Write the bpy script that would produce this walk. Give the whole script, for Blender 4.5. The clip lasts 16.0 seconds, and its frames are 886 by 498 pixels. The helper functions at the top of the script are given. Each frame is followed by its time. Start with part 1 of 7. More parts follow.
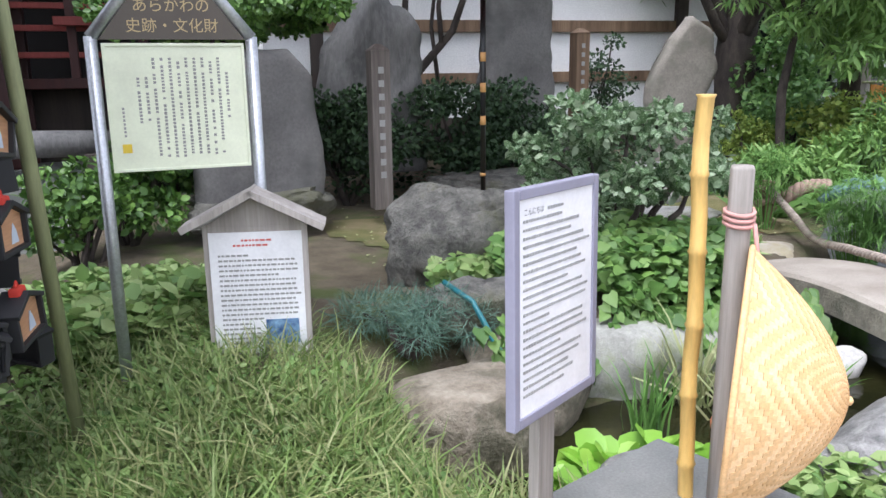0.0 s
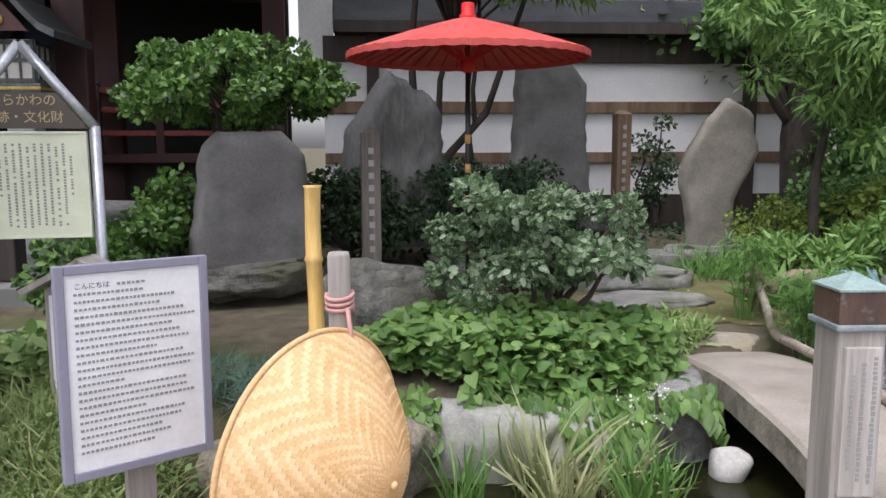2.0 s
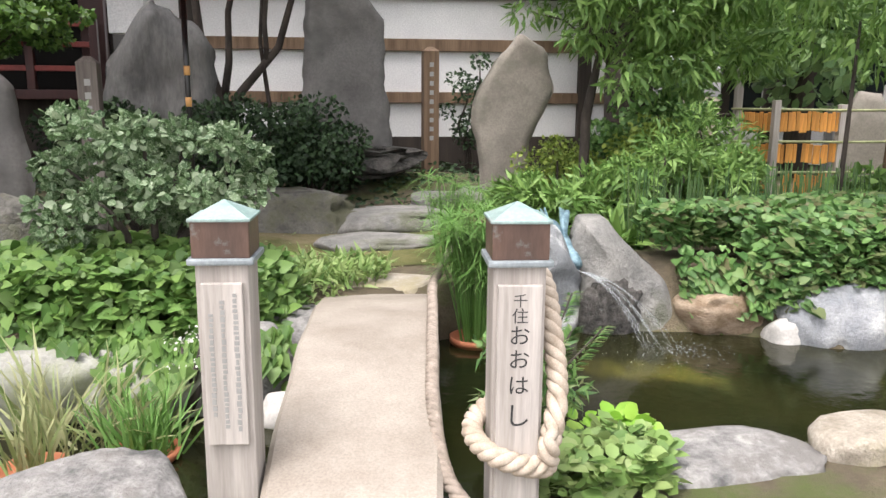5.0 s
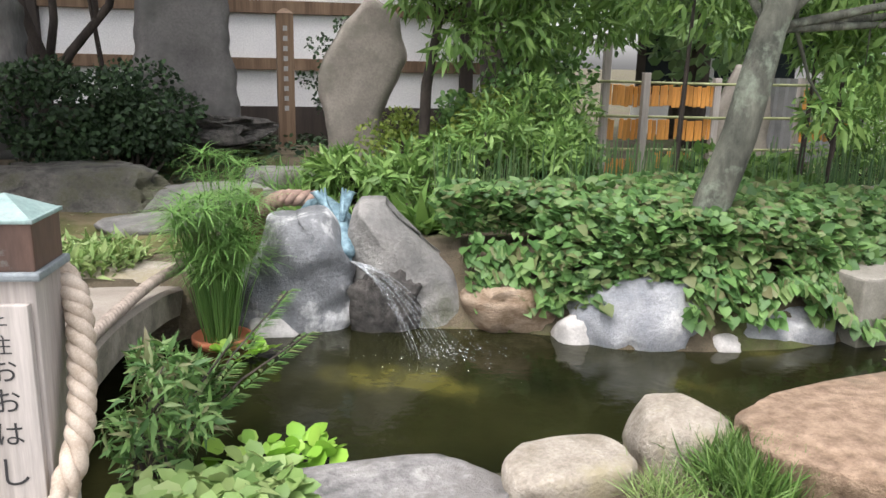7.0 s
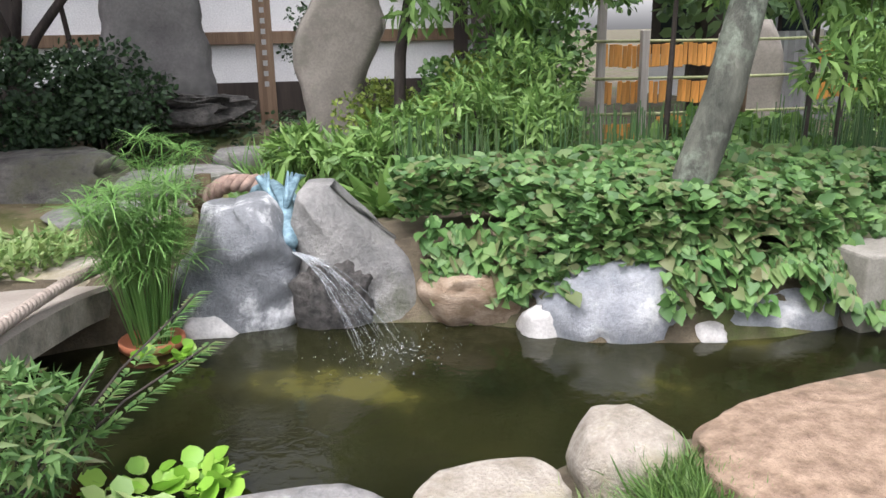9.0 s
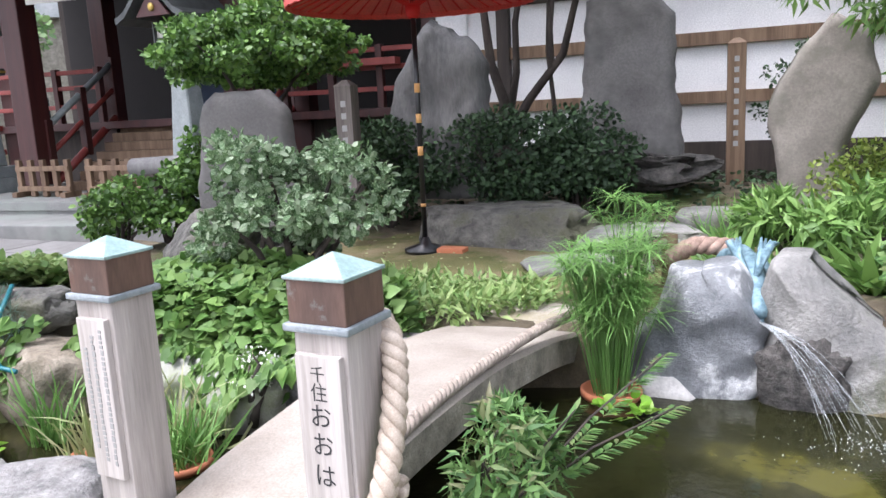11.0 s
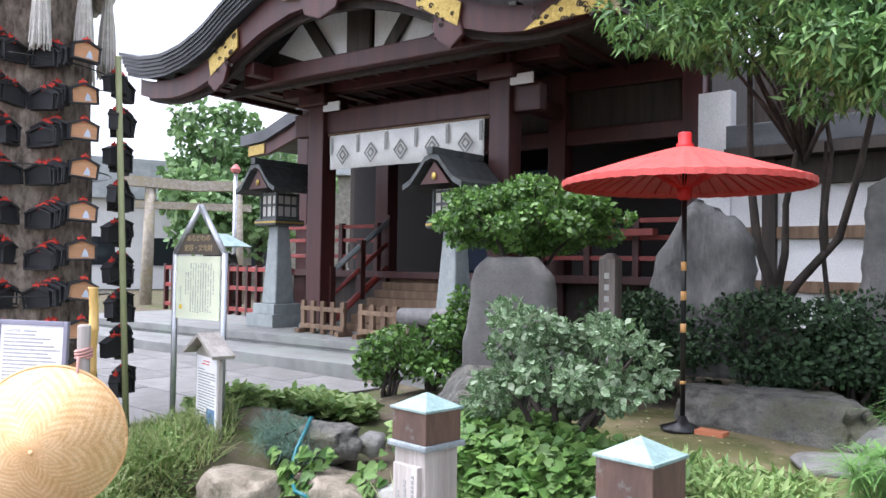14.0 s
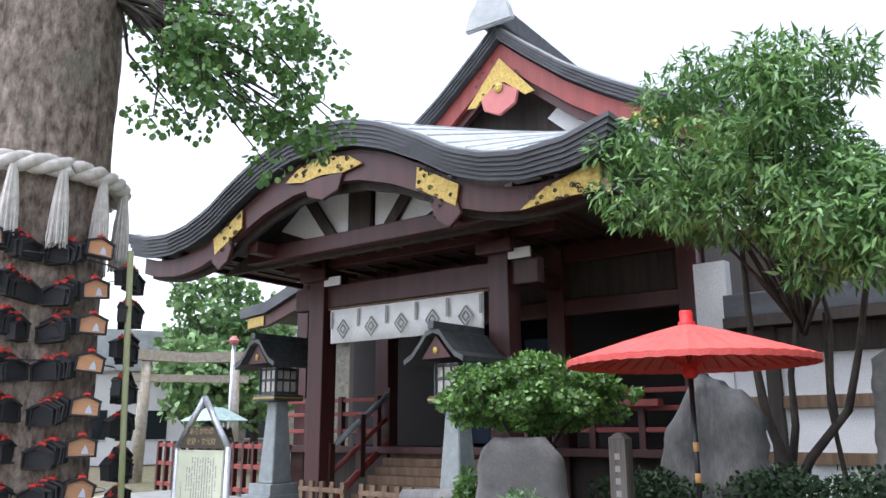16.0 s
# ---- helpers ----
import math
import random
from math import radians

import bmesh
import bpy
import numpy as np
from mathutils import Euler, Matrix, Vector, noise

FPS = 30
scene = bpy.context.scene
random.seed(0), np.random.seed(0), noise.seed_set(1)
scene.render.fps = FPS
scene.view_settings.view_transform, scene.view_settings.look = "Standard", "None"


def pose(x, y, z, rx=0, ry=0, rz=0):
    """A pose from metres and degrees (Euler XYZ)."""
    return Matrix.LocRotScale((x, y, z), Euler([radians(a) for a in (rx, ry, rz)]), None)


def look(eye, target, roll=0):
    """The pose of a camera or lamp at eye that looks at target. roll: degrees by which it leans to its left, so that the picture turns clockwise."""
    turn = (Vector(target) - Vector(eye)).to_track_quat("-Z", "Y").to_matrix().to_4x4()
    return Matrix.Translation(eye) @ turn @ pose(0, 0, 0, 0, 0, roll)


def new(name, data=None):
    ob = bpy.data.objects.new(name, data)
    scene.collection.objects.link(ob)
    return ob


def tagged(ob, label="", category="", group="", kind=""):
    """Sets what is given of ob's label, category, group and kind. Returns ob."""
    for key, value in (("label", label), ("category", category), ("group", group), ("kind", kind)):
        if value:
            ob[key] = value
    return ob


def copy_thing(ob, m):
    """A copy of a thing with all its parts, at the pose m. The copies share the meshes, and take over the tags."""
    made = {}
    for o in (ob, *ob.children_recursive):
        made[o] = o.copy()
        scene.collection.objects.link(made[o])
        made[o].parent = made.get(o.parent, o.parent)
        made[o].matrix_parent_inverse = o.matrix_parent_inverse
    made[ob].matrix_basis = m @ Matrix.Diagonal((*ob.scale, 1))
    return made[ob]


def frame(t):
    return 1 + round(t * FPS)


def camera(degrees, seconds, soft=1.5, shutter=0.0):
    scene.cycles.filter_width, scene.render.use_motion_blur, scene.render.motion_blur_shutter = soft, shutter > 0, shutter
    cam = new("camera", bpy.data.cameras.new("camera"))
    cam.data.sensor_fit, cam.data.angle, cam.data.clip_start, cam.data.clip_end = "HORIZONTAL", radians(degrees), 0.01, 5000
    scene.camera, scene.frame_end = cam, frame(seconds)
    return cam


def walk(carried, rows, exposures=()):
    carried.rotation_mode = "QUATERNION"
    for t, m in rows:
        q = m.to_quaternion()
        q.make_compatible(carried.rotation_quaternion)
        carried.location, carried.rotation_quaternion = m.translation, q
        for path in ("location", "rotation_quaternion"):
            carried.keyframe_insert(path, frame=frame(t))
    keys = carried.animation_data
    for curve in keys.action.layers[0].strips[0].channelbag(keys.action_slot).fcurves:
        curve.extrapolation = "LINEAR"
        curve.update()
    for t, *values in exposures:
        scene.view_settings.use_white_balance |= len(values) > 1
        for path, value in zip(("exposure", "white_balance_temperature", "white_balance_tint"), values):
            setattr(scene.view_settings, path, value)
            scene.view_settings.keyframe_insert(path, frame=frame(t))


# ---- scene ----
cam = camera(59.2, 16.0)
PATH = [
    (0, (-2.81, -2.027, 1.385), (-2.286, -0.151, 0.933), -0.7),
    (0.5, (-2.464, -2.118, 1.367), (-1.99, -0.225, 0.931), -1.1),
    (1, (-2.125, -2.171, 1.355), (-1.662, -0.275, 0.92), -0.2),
    (1.5, (-1.829, -2.202, 1.382), (-1.461, -0.272, 1.012), 0.2),
    (2, (-1.535, -2.402, 1.418), (-1.379, -0.425, 1.154), -0.2),
    (2.5, (-1.207, -2.478, 1.401), (-1.08, -0.495, 1.18), -0.3),
    (3, (-0.846, -2.395, 1.367), (-0.571, -0.425, 1.158), 0.3),
    (3.5, (-0.486, -2.433, 1.357), (-0.191, -0.472, 1.096), 0.4),
    (4, (-0.18, -2.427, 1.329), (0.109, -0.478, 0.988), 0.6),
    (6.3, (1.133, -2.07, 1.316), (1.282, -0.12, 0.896), -0.1),
    (6.5, (1.257, -2.02, 1.318), (1.408, -0.073, 0.887), -0.1),
    (7, (1.548, -1.945, 1.307), (1.864, -0.025, 0.843), 1.3),
    (7.5, (1.741, -1.759, 1.311), (2.348, 0.088, 0.84), 2.5),
    (8, (1.879, -1.636, 1.286), (2.626, 0.148, 0.774), 1.8),
    (8.5, (2.006, -1.592, 1.302), (2.556, 0.26, 0.784), 0.1),
    (9, (2.005, -1.6, 1.293), (2.235, 0.312, 0.753), -1.1),
    (9.5, (1.98, -1.607, 1.282), (1.954, 0.314, 0.726), -2.2),
    (10, (1.931, -1.644, 1.326), (1.655, 0.275, 0.834), -2.6),
    (10.2, (1.934, -1.642, 1.347), (1.526, 0.264, 0.899), -3.1),
    (12.3, (1.794, -1.778, 1.333), (0.632, -0.186, 0.995), -0.2),
    (12.5, (1.811, -1.814, 1.347), (0.629, -0.236, 1.014), -0.2),
    (13, (1.838, -1.879, 1.386), (0.584, -0.337, 1.167), 0.1),
    (13.5, (1.842, -1.913, 1.401), (0.543, -0.394, 1.321), 0.7),
    (14, (1.841, -1.964, 1.442), (0.499, -0.481, 1.484), 0.9),
    (14.5, (1.823, -1.989, 1.463), (0.487, -0.508, 1.619), 1.3),
    (15, (1.793, -2.026, 1.501), (0.45, -0.567, 1.756), 1.1),
    (15.5, (1.795, -2.056, 1.53), (0.457, -0.614, 1.894), 0.8),
    (16, (1.829, -2.045, 1.603), (0.527, -0.596, 2.054), -0.3),
]
walk(cam, [(t, look(eye, target, roll)) for t, eye, target, roll in PATH],
     exposures=[(0.0, 1.3, 5940, 14), (1.0, 0.88, 6090, 18), (2.2, 0.82, 6290, 16), (3.5, 1.55, 6740, 14), (6.5, 1.3, 6590, 14), (8.0, 1.22, 6440, 14), (9.5, 1.5, 6240, 17), (12.5, 1.75, 5940, 18), (16.0, 1.45, 5890, 14)])

# ---- light: bright overcast sky ----
SUN_ELEV, SUN_ROT = radians(58), radians(215)
world = bpy.data.worlds.new("overcast")
scene.world = world
world.use_nodes = True
wn = world.node_tree
wn.nodes.clear()
sky = wn.nodes.new("ShaderNodeTexSky")
sky.sky_type, sky.sun_disc = "NISHITA", False
sky.sun_elevation, sky.sun_rotation = SUN_ELEV, SUN_ROT
sky.air_density, sky.dust_density = 1.0, 3.0
hsv = wn.nodes.new("ShaderNodeHueSaturation")
hsv.inputs["Saturation"].default_value = 0.22
bg = wn.nodes.new("ShaderNodeBackground")
bg.inputs["Strength"].default_value = 0.15
wo = wn.nodes.new("ShaderNodeOutputWorld")
wn.links.new(sky.outputs[0], hsv.inputs["Color"])
wn.links.new(hsv.outputs[0], bg.inputs["Color"])
wn.links.new(bg.outputs[0], wo.inputs["Surface"])
sun = new("sun", bpy.data.lights.new("sun", "SUN"))
sun.data.energy, sun.data.angle, sun.data.color = 1.2, radians(25), (1.0, 0.98, 0.95)
sun.matrix_world = look((0, 0, 20), (8 * math.sin(SUN_ROT) * -0.6, -8 * math.cos(SUN_ROT) * 0.6, 0))

# ---- materials ----
def nodes_of(name):
    m = bpy.data.materials.new(name)
    m.use_nodes = True
    t = m.node_tree
    return m, t, t.nodes["Principled BSDF"]


def ramp(t, fac, stops):
    r = t.nodes.new("ShaderNodeValToRGB")
    e = r.color_ramp.elements
    while len(e) < len(stops):
        e.new(0.5)
    for k, (p, c) in zip(e, stops):
        k.position, k.color = p, (*c, 1)
    t.links.new(fac, r.inputs[0])
    return r.outputs[0]


def tex(t, scale, detail=6, rough=0.6, stretch=(1, 1, 1), coord="Object", kind="ShaderNodeTexNoise"):
    tc = t.nodes.new("ShaderNodeTexCoord")
    mp = t.nodes.new("ShaderNodeMapping")
    mp.inputs["Scale"].default_value = stretch
    n = t.nodes.new(kind)
    n.inputs["Scale"].default_value = scale
    if kind == "ShaderNodeTexNoise":
        n.inputs["Detail"].default_value = detail
        n.inputs["Roughness"].default_value = rough
    t.links.new(tc.outputs[coord], mp.inputs[0])
    t.links.new(mp.outputs[0], n.inputs["Vector"])
    return n.outputs[0]


def mix(t, fac, a, b, mode="MIX"):
    m = t.nodes.new("ShaderNodeMix")
    m.data_type, m.blend_type = "RGBA", mode
    for sock, v in ((m.inputs[0], fac), (m.inputs[6], a), (m.inputs[7], b)):
        if isinstance(v, (int, float)):
            sock.default_value = v
        elif isinstance(v, tuple):
            sock.default_value = (*v, 1)
        else:
            t.links.new(v, sock)
    return m.outputs[2]


def bump(t, bsdf, h, strength=0.4, dist=0.01):
    b = t.nodes.new("ShaderNodeBump")
    b.inputs["Strength"].default_value, b.inputs["Distance"].default_value = strength, dist
    t.links.new(h, b.inputs["Height"])
    t.links.new(b.outputs[0], bsdf.inputs["Normal"])


def surface(name, dark, light, scale=6, rough=0.8, bumps=0.4, dist=0.01, fine=60, stretch=(1, 1, 1), metal=0.0, patch=None, patch_scale=1.3, patch_at=(0.5, 0.62), vary=0.0, grain=0.8):
    """Base colour between two tones by coarse noise, fine grain on top, and patches of a third tone (lichen, moss, wear)."""
    m, t, b = nodes_of(name)
    n1 = tex(t, scale, stretch=stretch)
    n2 = tex(t, fine, 4, 0.7, stretch=stretch)
    c = ramp(t, n1, [(0.32, dark), (0.68, light)])
    g = ramp(t, n2, [(0.3, (0.72, 0.72, 0.72)), (0.7, (1.15, 1.15, 1.15))])
    c = mix(t, grain, c, g, "MULTIPLY")
    if patch:
        f = ramp(t, tex(t, patch_scale, 8, 0.68), [(patch_at[0], (0, 0, 0)), (patch_at[1], (1, 1, 1))])
        c = mix(t, f, c, patch)
    if vary:
        o = t.nodes.new("ShaderNodeObjectInfo")
        c = mix(t, vary, c, ramp(t, o.outputs["Random"], [(0.0, (0.45, 0.45, 0.45)), (1.0, (1.3, 1.3, 1.3))]), "MULTIPLY")
    t.links.new(c, b.inputs["Base Color"])
    b.inputs["Roughness"].default_value, b.inputs["Metallic"].default_value = rough, metal
    if bumps:
        bump(t, b, mix(t, 0.5, n1, n2), bumps, dist)
    return m


def leafy(name, cols, rough=0.55, trans=0.25, spot=None):
    """Leaves: tone by island, light let through."""
    m, t, b = nodes_of(name)
    g = t.nodes.new("ShaderNodeNewGeometry")
    k = len(cols)
    c = ramp(t, g.outputs["Random Per Island"], [(i / max(1, k - 1), q) for i, q in enumerate(cols)])
    c = mix(t, 0.7, c, ramp(t, tex(t, 2.2, 3), [(0.3, (0.7, 0.7, 0.7)), (0.7, (1.25, 1.25, 1.25))]), "MULTIPLY")
    if spot:
        c = mix(t, ramp(t, tex(t, 90, 2), [(0.52, (0, 0, 0)), (0.6, (1, 1, 1))]), c, spot)
    t.links.new(c, b.inputs["Base Color"])
    b.inputs["Roughness"].default_value = rough
    tr = t.nodes.new("ShaderNodeBsdfTranslucent")
    t.links.new(c, tr.inputs["Color"])
    mx = t.nodes.new("ShaderNodeMixShader")
    mx.inputs[0].default_value = trans
    t.links.new(b.outputs[0], mx.inputs[1])
    t.links.new(tr.outputs[0], mx.inputs[2])
    t.links.new(mx.outputs[0], t.nodes["Material Output"].inputs["Surface"])
    return m


def wood(name, dark, light, scale=9, along=2, rough=0.75, bumps=0.35, vary=0.0):
    st = [1.0, 1.0, 1.0]
    st[along] = 0.06
    return surface(name, dark, light, scale, rough, bumps, 0.004, 70, tuple(st), vary=vary)


def plain(name, col, rough=0.6, metal=0.0):
    return surface(name, tuple(0.88 * v for v in col), tuple(min(1, 1.06 * v) for v in col), 5, rough, 0.12, 0.002, 80, metal=metal, grain=0.15)


M = {}
M["soil"] = surface("soil", (0.07, 0.055, 0.035), (0.16, 0.13, 0.085), 5, 0.95, 0.9, 0.03, 70, patch=(0.075, 0.095, 0.025), patch_scale=0.9, patch_at=(0.5, 0.6))
M["moss"] = surface("moss", (0.075, 0.09, 0.02), (0.17, 0.15, 0.06), 4, 0.95, 0.8, 0.02, 80, patch=(0.2, 0.16, 0.09), patch_scale=1.6)
M["path"] = surface("paving", (0.2, 0.19, 0.18), (0.3, 0.285, 0.27), 3, 0.85, 0.3, 0.006, 90)
M["flag"] = surface("flagstone", (0.14, 0.135, 0.13), (0.215, 0.21, 0.205), 2.5, 0.75, 0.35, 0.005, 90, vary=0.35)
M["granite"] = surface("granite", (0.15, 0.155, 0.15), (0.235, 0.235, 0.225), 3, 0.8, 0.3, 0.005, 120, patch=(0.2, 0.22, 0.2), patch_scale=1.1)
M["stele"] = surface("grey_stele_stone", (0.115, 0.11, 0.108), (0.2, 0.192, 0.185), 2.2, 0.85, 0.6, 0.012, 45, patch=(0.1, 0.1, 0.095), patch_scale=1.4)
M["stele_dark"] = surface("dark_stele_stone", (0.06, 0.06, 0.062), (0.185, 0.182, 0.178), 2.5, 0.8, 0.8, 0.02, 40, (1, 1, 0.25), patch=(0.19, 0.19, 0.185), patch_scale=2.0, patch_at=(0.56, 0.72))
M["stele_light"] = surface("pale_stele_stone", (0.2, 0.18, 0.155), (0.3, 0.27, 0.235), 2.5, 0.85, 0.4, 0.008, 50, patch=(0.17, 0.16, 0.13), patch_scale=1.8)
M["rock_grey"] = surface("grey_rock", (0.14, 0.14, 0.135), (0.34, 0.33, 0.31), 4, 0.82, 1.0, 0.03, 45, patch=(0.11, 0.115, 0.08), patch_scale=1.7)
M["rock_rough"] = surface("rough_rock", (0.08, 0.078, 0.07), (0.27, 0.26, 0.23), 9, 0.95, 1.0, 0.06, 50, patch=(0.13, 0.13, 0.085), patch_scale=2.2)
M["rock_tan"] = surface("tan_grey_rock", (0.2, 0.165, 0.12), (0.46, 0.4, 0.32), 7, 0.92, 1.0, 0.04, 45, patch=(0.12, 0.11, 0.075), patch_scale=2.6)
M["rock_brown"] = surface("brown_rock", (0.2, 0.13, 0.075), (0.5, 0.4, 0.3), 6, 0.85, 1.0, 0.03, 50, (1, 1, 3), patch=(0.2, 0.14, 0.08), patch_scale=3)
M["rock_blue"] = surface("blue_grey_rock", (0.17, 0.185, 0.205), (0.42, 0.43, 0.44), 3.5, 0.75, 0.8, 0.02, 60, patch=(0.66, 0.66, 0.64), patch_scale=2.2, patch_at=(0.58, 0.7))
M["rock_marble"] = surface("mottled_rock", (0.1, 0.1, 0.1), (0.46, 0.445, 0.43), 9, 0.8, 1.0, 0.03, 60, patch=(0.2, 0.19, 0.18), patch_scale=4)
M["rock_cream"] = surface("cream_rock", (0.28, 0.245, 0.19), (0.5, 0.45, 0.385), 9, 0.9, 0.9, 0.03, 70, patch=(0.34, 0.3, 0.2), patch_scale=2.4)
M["rock_pink"] = surface("reddish_flat_rock", (0.19, 0.125, 0.08), (0.46, 0.33, 0.23), 15, 0.92, 1.0, 0.03, 80, patch=(0.2, 0.15, 0.1), patch_scale=2.5, patch_at=(0.58, 0.68))
M["rock_pale"] = surface("pale_bank_rock", (0.24, 0.24, 0.215), (0.46, 0.455, 0.42), 5, 0.88, 0.7, 0.02, 60, patch=(0.27, 0.29, 0.2), patch_scale=2.4)
M["rock_white"] = surface("whitish_rock", (0.38, 0.37, 0.35), (0.62, 0.6, 0.57), 5, 0.8, 0.5, 0.015, 60)
M["rock_fall"] = surface("wet_stained_rock", (0.11, 0.12, 0.13), (0.3, 0.31, 0.32), 3.2, 0.55, 0.9, 0.03, 50, patch=(0.72, 0.73, 0.73), patch_scale=3.2, patch_at=(0.53, 0.63))
M["lava"] = surface("lava_rock", (0.03, 0.03, 0.028), (0.13, 0.12, 0.11), 14, 0.95, 1.0, 0.05, 50)
M["bridge"] = surface("bridge_stone", (0.25, 0.215, 0.18), (0.37, 0.33, 0.285), 3, 0.85, 0.5, 0.006, 110)
M["bridge_side"] = surface("bridge_side_stone", (0.15, 0.14, 0.11), (0.4, 0.36, 0.29), 7, 0.92, 1.0, 0.02, 60)
M["concrete"] = surface("concrete", (0.17, 0.16, 0.13), (0.33, 0.31, 0.27), 4, 0.9, 0.5, 0.01, 80)
M["grey_wood"] = wood("weathered_wood", (0.25, 0.225, 0.2), (0.47, 0.43, 0.4), 10)
M["plaque_wood"] = wood("plaque_wood", (0.34, 0.31, 0.28), (0.52, 0.48, 0.45), 10)
M["brown_wood"] = wood("brown_wood", (0.1, 0.06, 0.035), (0.22, 0.145, 0.09), 10)
M["old_post"] = wood("weathered_post", (0.075, 0.062, 0.055), (0.19, 0.165, 0.15), 9)
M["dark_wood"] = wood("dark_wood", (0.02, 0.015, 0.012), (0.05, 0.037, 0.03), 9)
M["red_wood"] = wood("red_lacquer_wood", (0.035, 0.008, 0.008), (0.07, 0.016, 0.014), 5, rough=0.5, bumps=0.15)
M["red_bright"] = wood("red_painted_wood", (0.2, 0.03, 0.025), (0.3, 0.05, 0.04), 5, rough=0.5, bumps=0.15)
M["pink_wood"] = plain("pink_carving", (0.5, 0.16, 0.15), 0.6)
M["white_plaster"] = surface("white_plaster", (0.68, 0.68, 0.69), (0.8, 0.8, 0.8), 1.5, 0.85, 0.15, 0.003, 60)
M["white_paper"] = plain("white_paper", (0.84, 0.84, 0.86), 0.6)
M["cream_board"] = plain("pale_green_cream_board", (0.74, 0.78, 0.6), 0.45)
M["ink"] = plain("black_ink", (0.03, 0.03, 0.032), 0.7)
M["grey_ink"] = plain("faded_ink", (0.3, 0.3, 0.29), 0.7)
M["red_ink"] = plain("red_ink", (0.6, 0.12, 0.1), 0.7)
M["yellow_ink"] = plain("yellow_print", (0.75, 0.55, 0.05), 0.6)
M["blue_photo"] = surface("blue_photo_print", (0.05, 0.12, 0.3), (0.25, 0.42, 0.6), 30, 0.5, 0)
M["gold_ink"] = plain("tan_lettering", (0.5, 0.38, 0.2), 0.6)
M["alu"] = surface("brushed_aluminium", (0.5, 0.52, 0.56), (0.66, 0.68, 0.72), 8, 0.42, 0.1, 0.002, 90, metal=0.75)
M["sign_frame"] = plain("grey_violet_frame", (0.27, 0.265, 0.34), 0.45)
M["panel_brown"] = plain("dark_brown_panel", (0.09, 0.075, 0.06), 0.5)
M["copper"] = surface("brown_copper", (0.09, 0.06, 0.05), (0.2, 0.12, 0.09), 5, 0.45, 0.2, 0.003, 60, (1, 1, 0.2), metal=0.35, patch=(0.26, 0.31, 0.3), patch_scale=7, patch_at=(0.58, 0.72))
M["verdigris"] = surface("verdigris_copper", (0.2, 0.31, 0.295), (0.36, 0.46, 0.44), 7, 0.55, 0.3, 0.003, 60, metal=0.15, patch=(0.25, 0.27, 0.26), patch_scale=6, patch_at=(0.56, 0.66))
M["flange"] = surface("grey_green_copper", (0.19, 0.225, 0.24), (0.34, 0.38, 0.4), 8, 0.5, 0.2, 0.003, 60, metal=0.3)
M["bronze_blue"] = surface("blue_green_bronze", (0.07, 0.14, 0.18), (0.28, 0.42, 0.48), 22, 0.5, 0.8, 0.01, 80, metal=0.3)
M["rope"] = surface("hemp_rope", (0.36, 0.29, 0.22), (0.56, 0.48, 0.4), 18, 0.9, 0.6, 0.004, 200)
M["rope_worn"] = surface("worn_grey_rope", (0.2, 0.165, 0.135), (0.38, 0.32, 0.27), 18, 0.9, 0.6, 0.004, 200)
M["rope_old"] = surface("old_brown_rope", (0.2, 0.13, 0.1), (0.42, 0.3, 0.24), 18, 0.9, 0.6, 0.004, 200)
M["rope_white"] = surface("white_rope", (0.5, 0.47, 0.43), (0.72, 0.69, 0.65), 18, 0.9, 0.5, 0.004, 150)
M["bamboo"] = surface("yellow_bamboo", (0.62, 0.38, 0.1), (0.78, 0.55, 0.2), 5, 0.4, 0.1, 0.002, 60, (1, 1, 0.15), patch=(0.55, 0.25, 0.08), patch_scale=3, patch_at=(0.6, 0.72))
M["bamboo_green"] = surface("old_bamboo", (0.2, 0.22, 0.1), (0.36, 0.38, 0.2), 6, 0.6, 0.2, 0.003, 60, (1, 1, 0.15))
M["bamboo_orange"] = surface("new_bamboo_slats", (0.6, 0.24, 0.05), (0.78, 0.4, 0.1), 7, 0.55, 0.3, 0.003, 60, (1, 1, 0.08), vary=0.5)
M["straw"] = surface("woven_straw", (0.74, 0.47, 0.22), (0.86, 0.62, 0.36), 12, 0.6, 0.5, 0.003, 120)
M["straw_dark"] = surface("woven_straw_dark", (0.64, 0.38, 0.16), (0.78, 0.51, 0.26), 12, 0.6, 0.4, 0.003, 120)
M["reed"] = surface("reed_mat", (0.3, 0.19, 0.14), (0.47, 0.32, 0.25), 14, 0.8, 0.5, 0.004, 100)
M["umbrella"] = surface("red_oiled_paper", (0.66, 0.085, 0.075), (0.74, 0.13, 0.115), 3, 0.42, 0.1, 0.002, 60)
M["umbrella_red"] = plain("red_cloth", (0.6, 0.015, 0.015), 0.6)
M["black_lacquer"] = plain("black_lacquer", (0.012, 0.012, 0.013), 0.3)
M["orange_band"] = plain("orange_binding", (0.7, 0.38, 0.14), 0.6)
M["terracotta"] = plain("orange_terracotta", (0.5, 0.18, 0.09), 0.7)
M["pink_cord"] = plain("pink_cord", (0.55, 0.3, 0.27), 0.9)
M["hose"] = plain("teal_hose", (0.02, 0.17, 0.2), 0.35)
M["roof"] = surface("dark_copper_shingle", (0.04, 0.043, 0.048), (0.085, 0.09, 0.1), 4, 0.6, 0.3, 0.006, 70, (0.3, 1, 1))
M["roof_top"] = surface("weathered_copper_roof", (0.3, 0.33, 0.34), (0.46, 0.48, 0.49), 3, 0.55, 0.2, 0.004, 70)
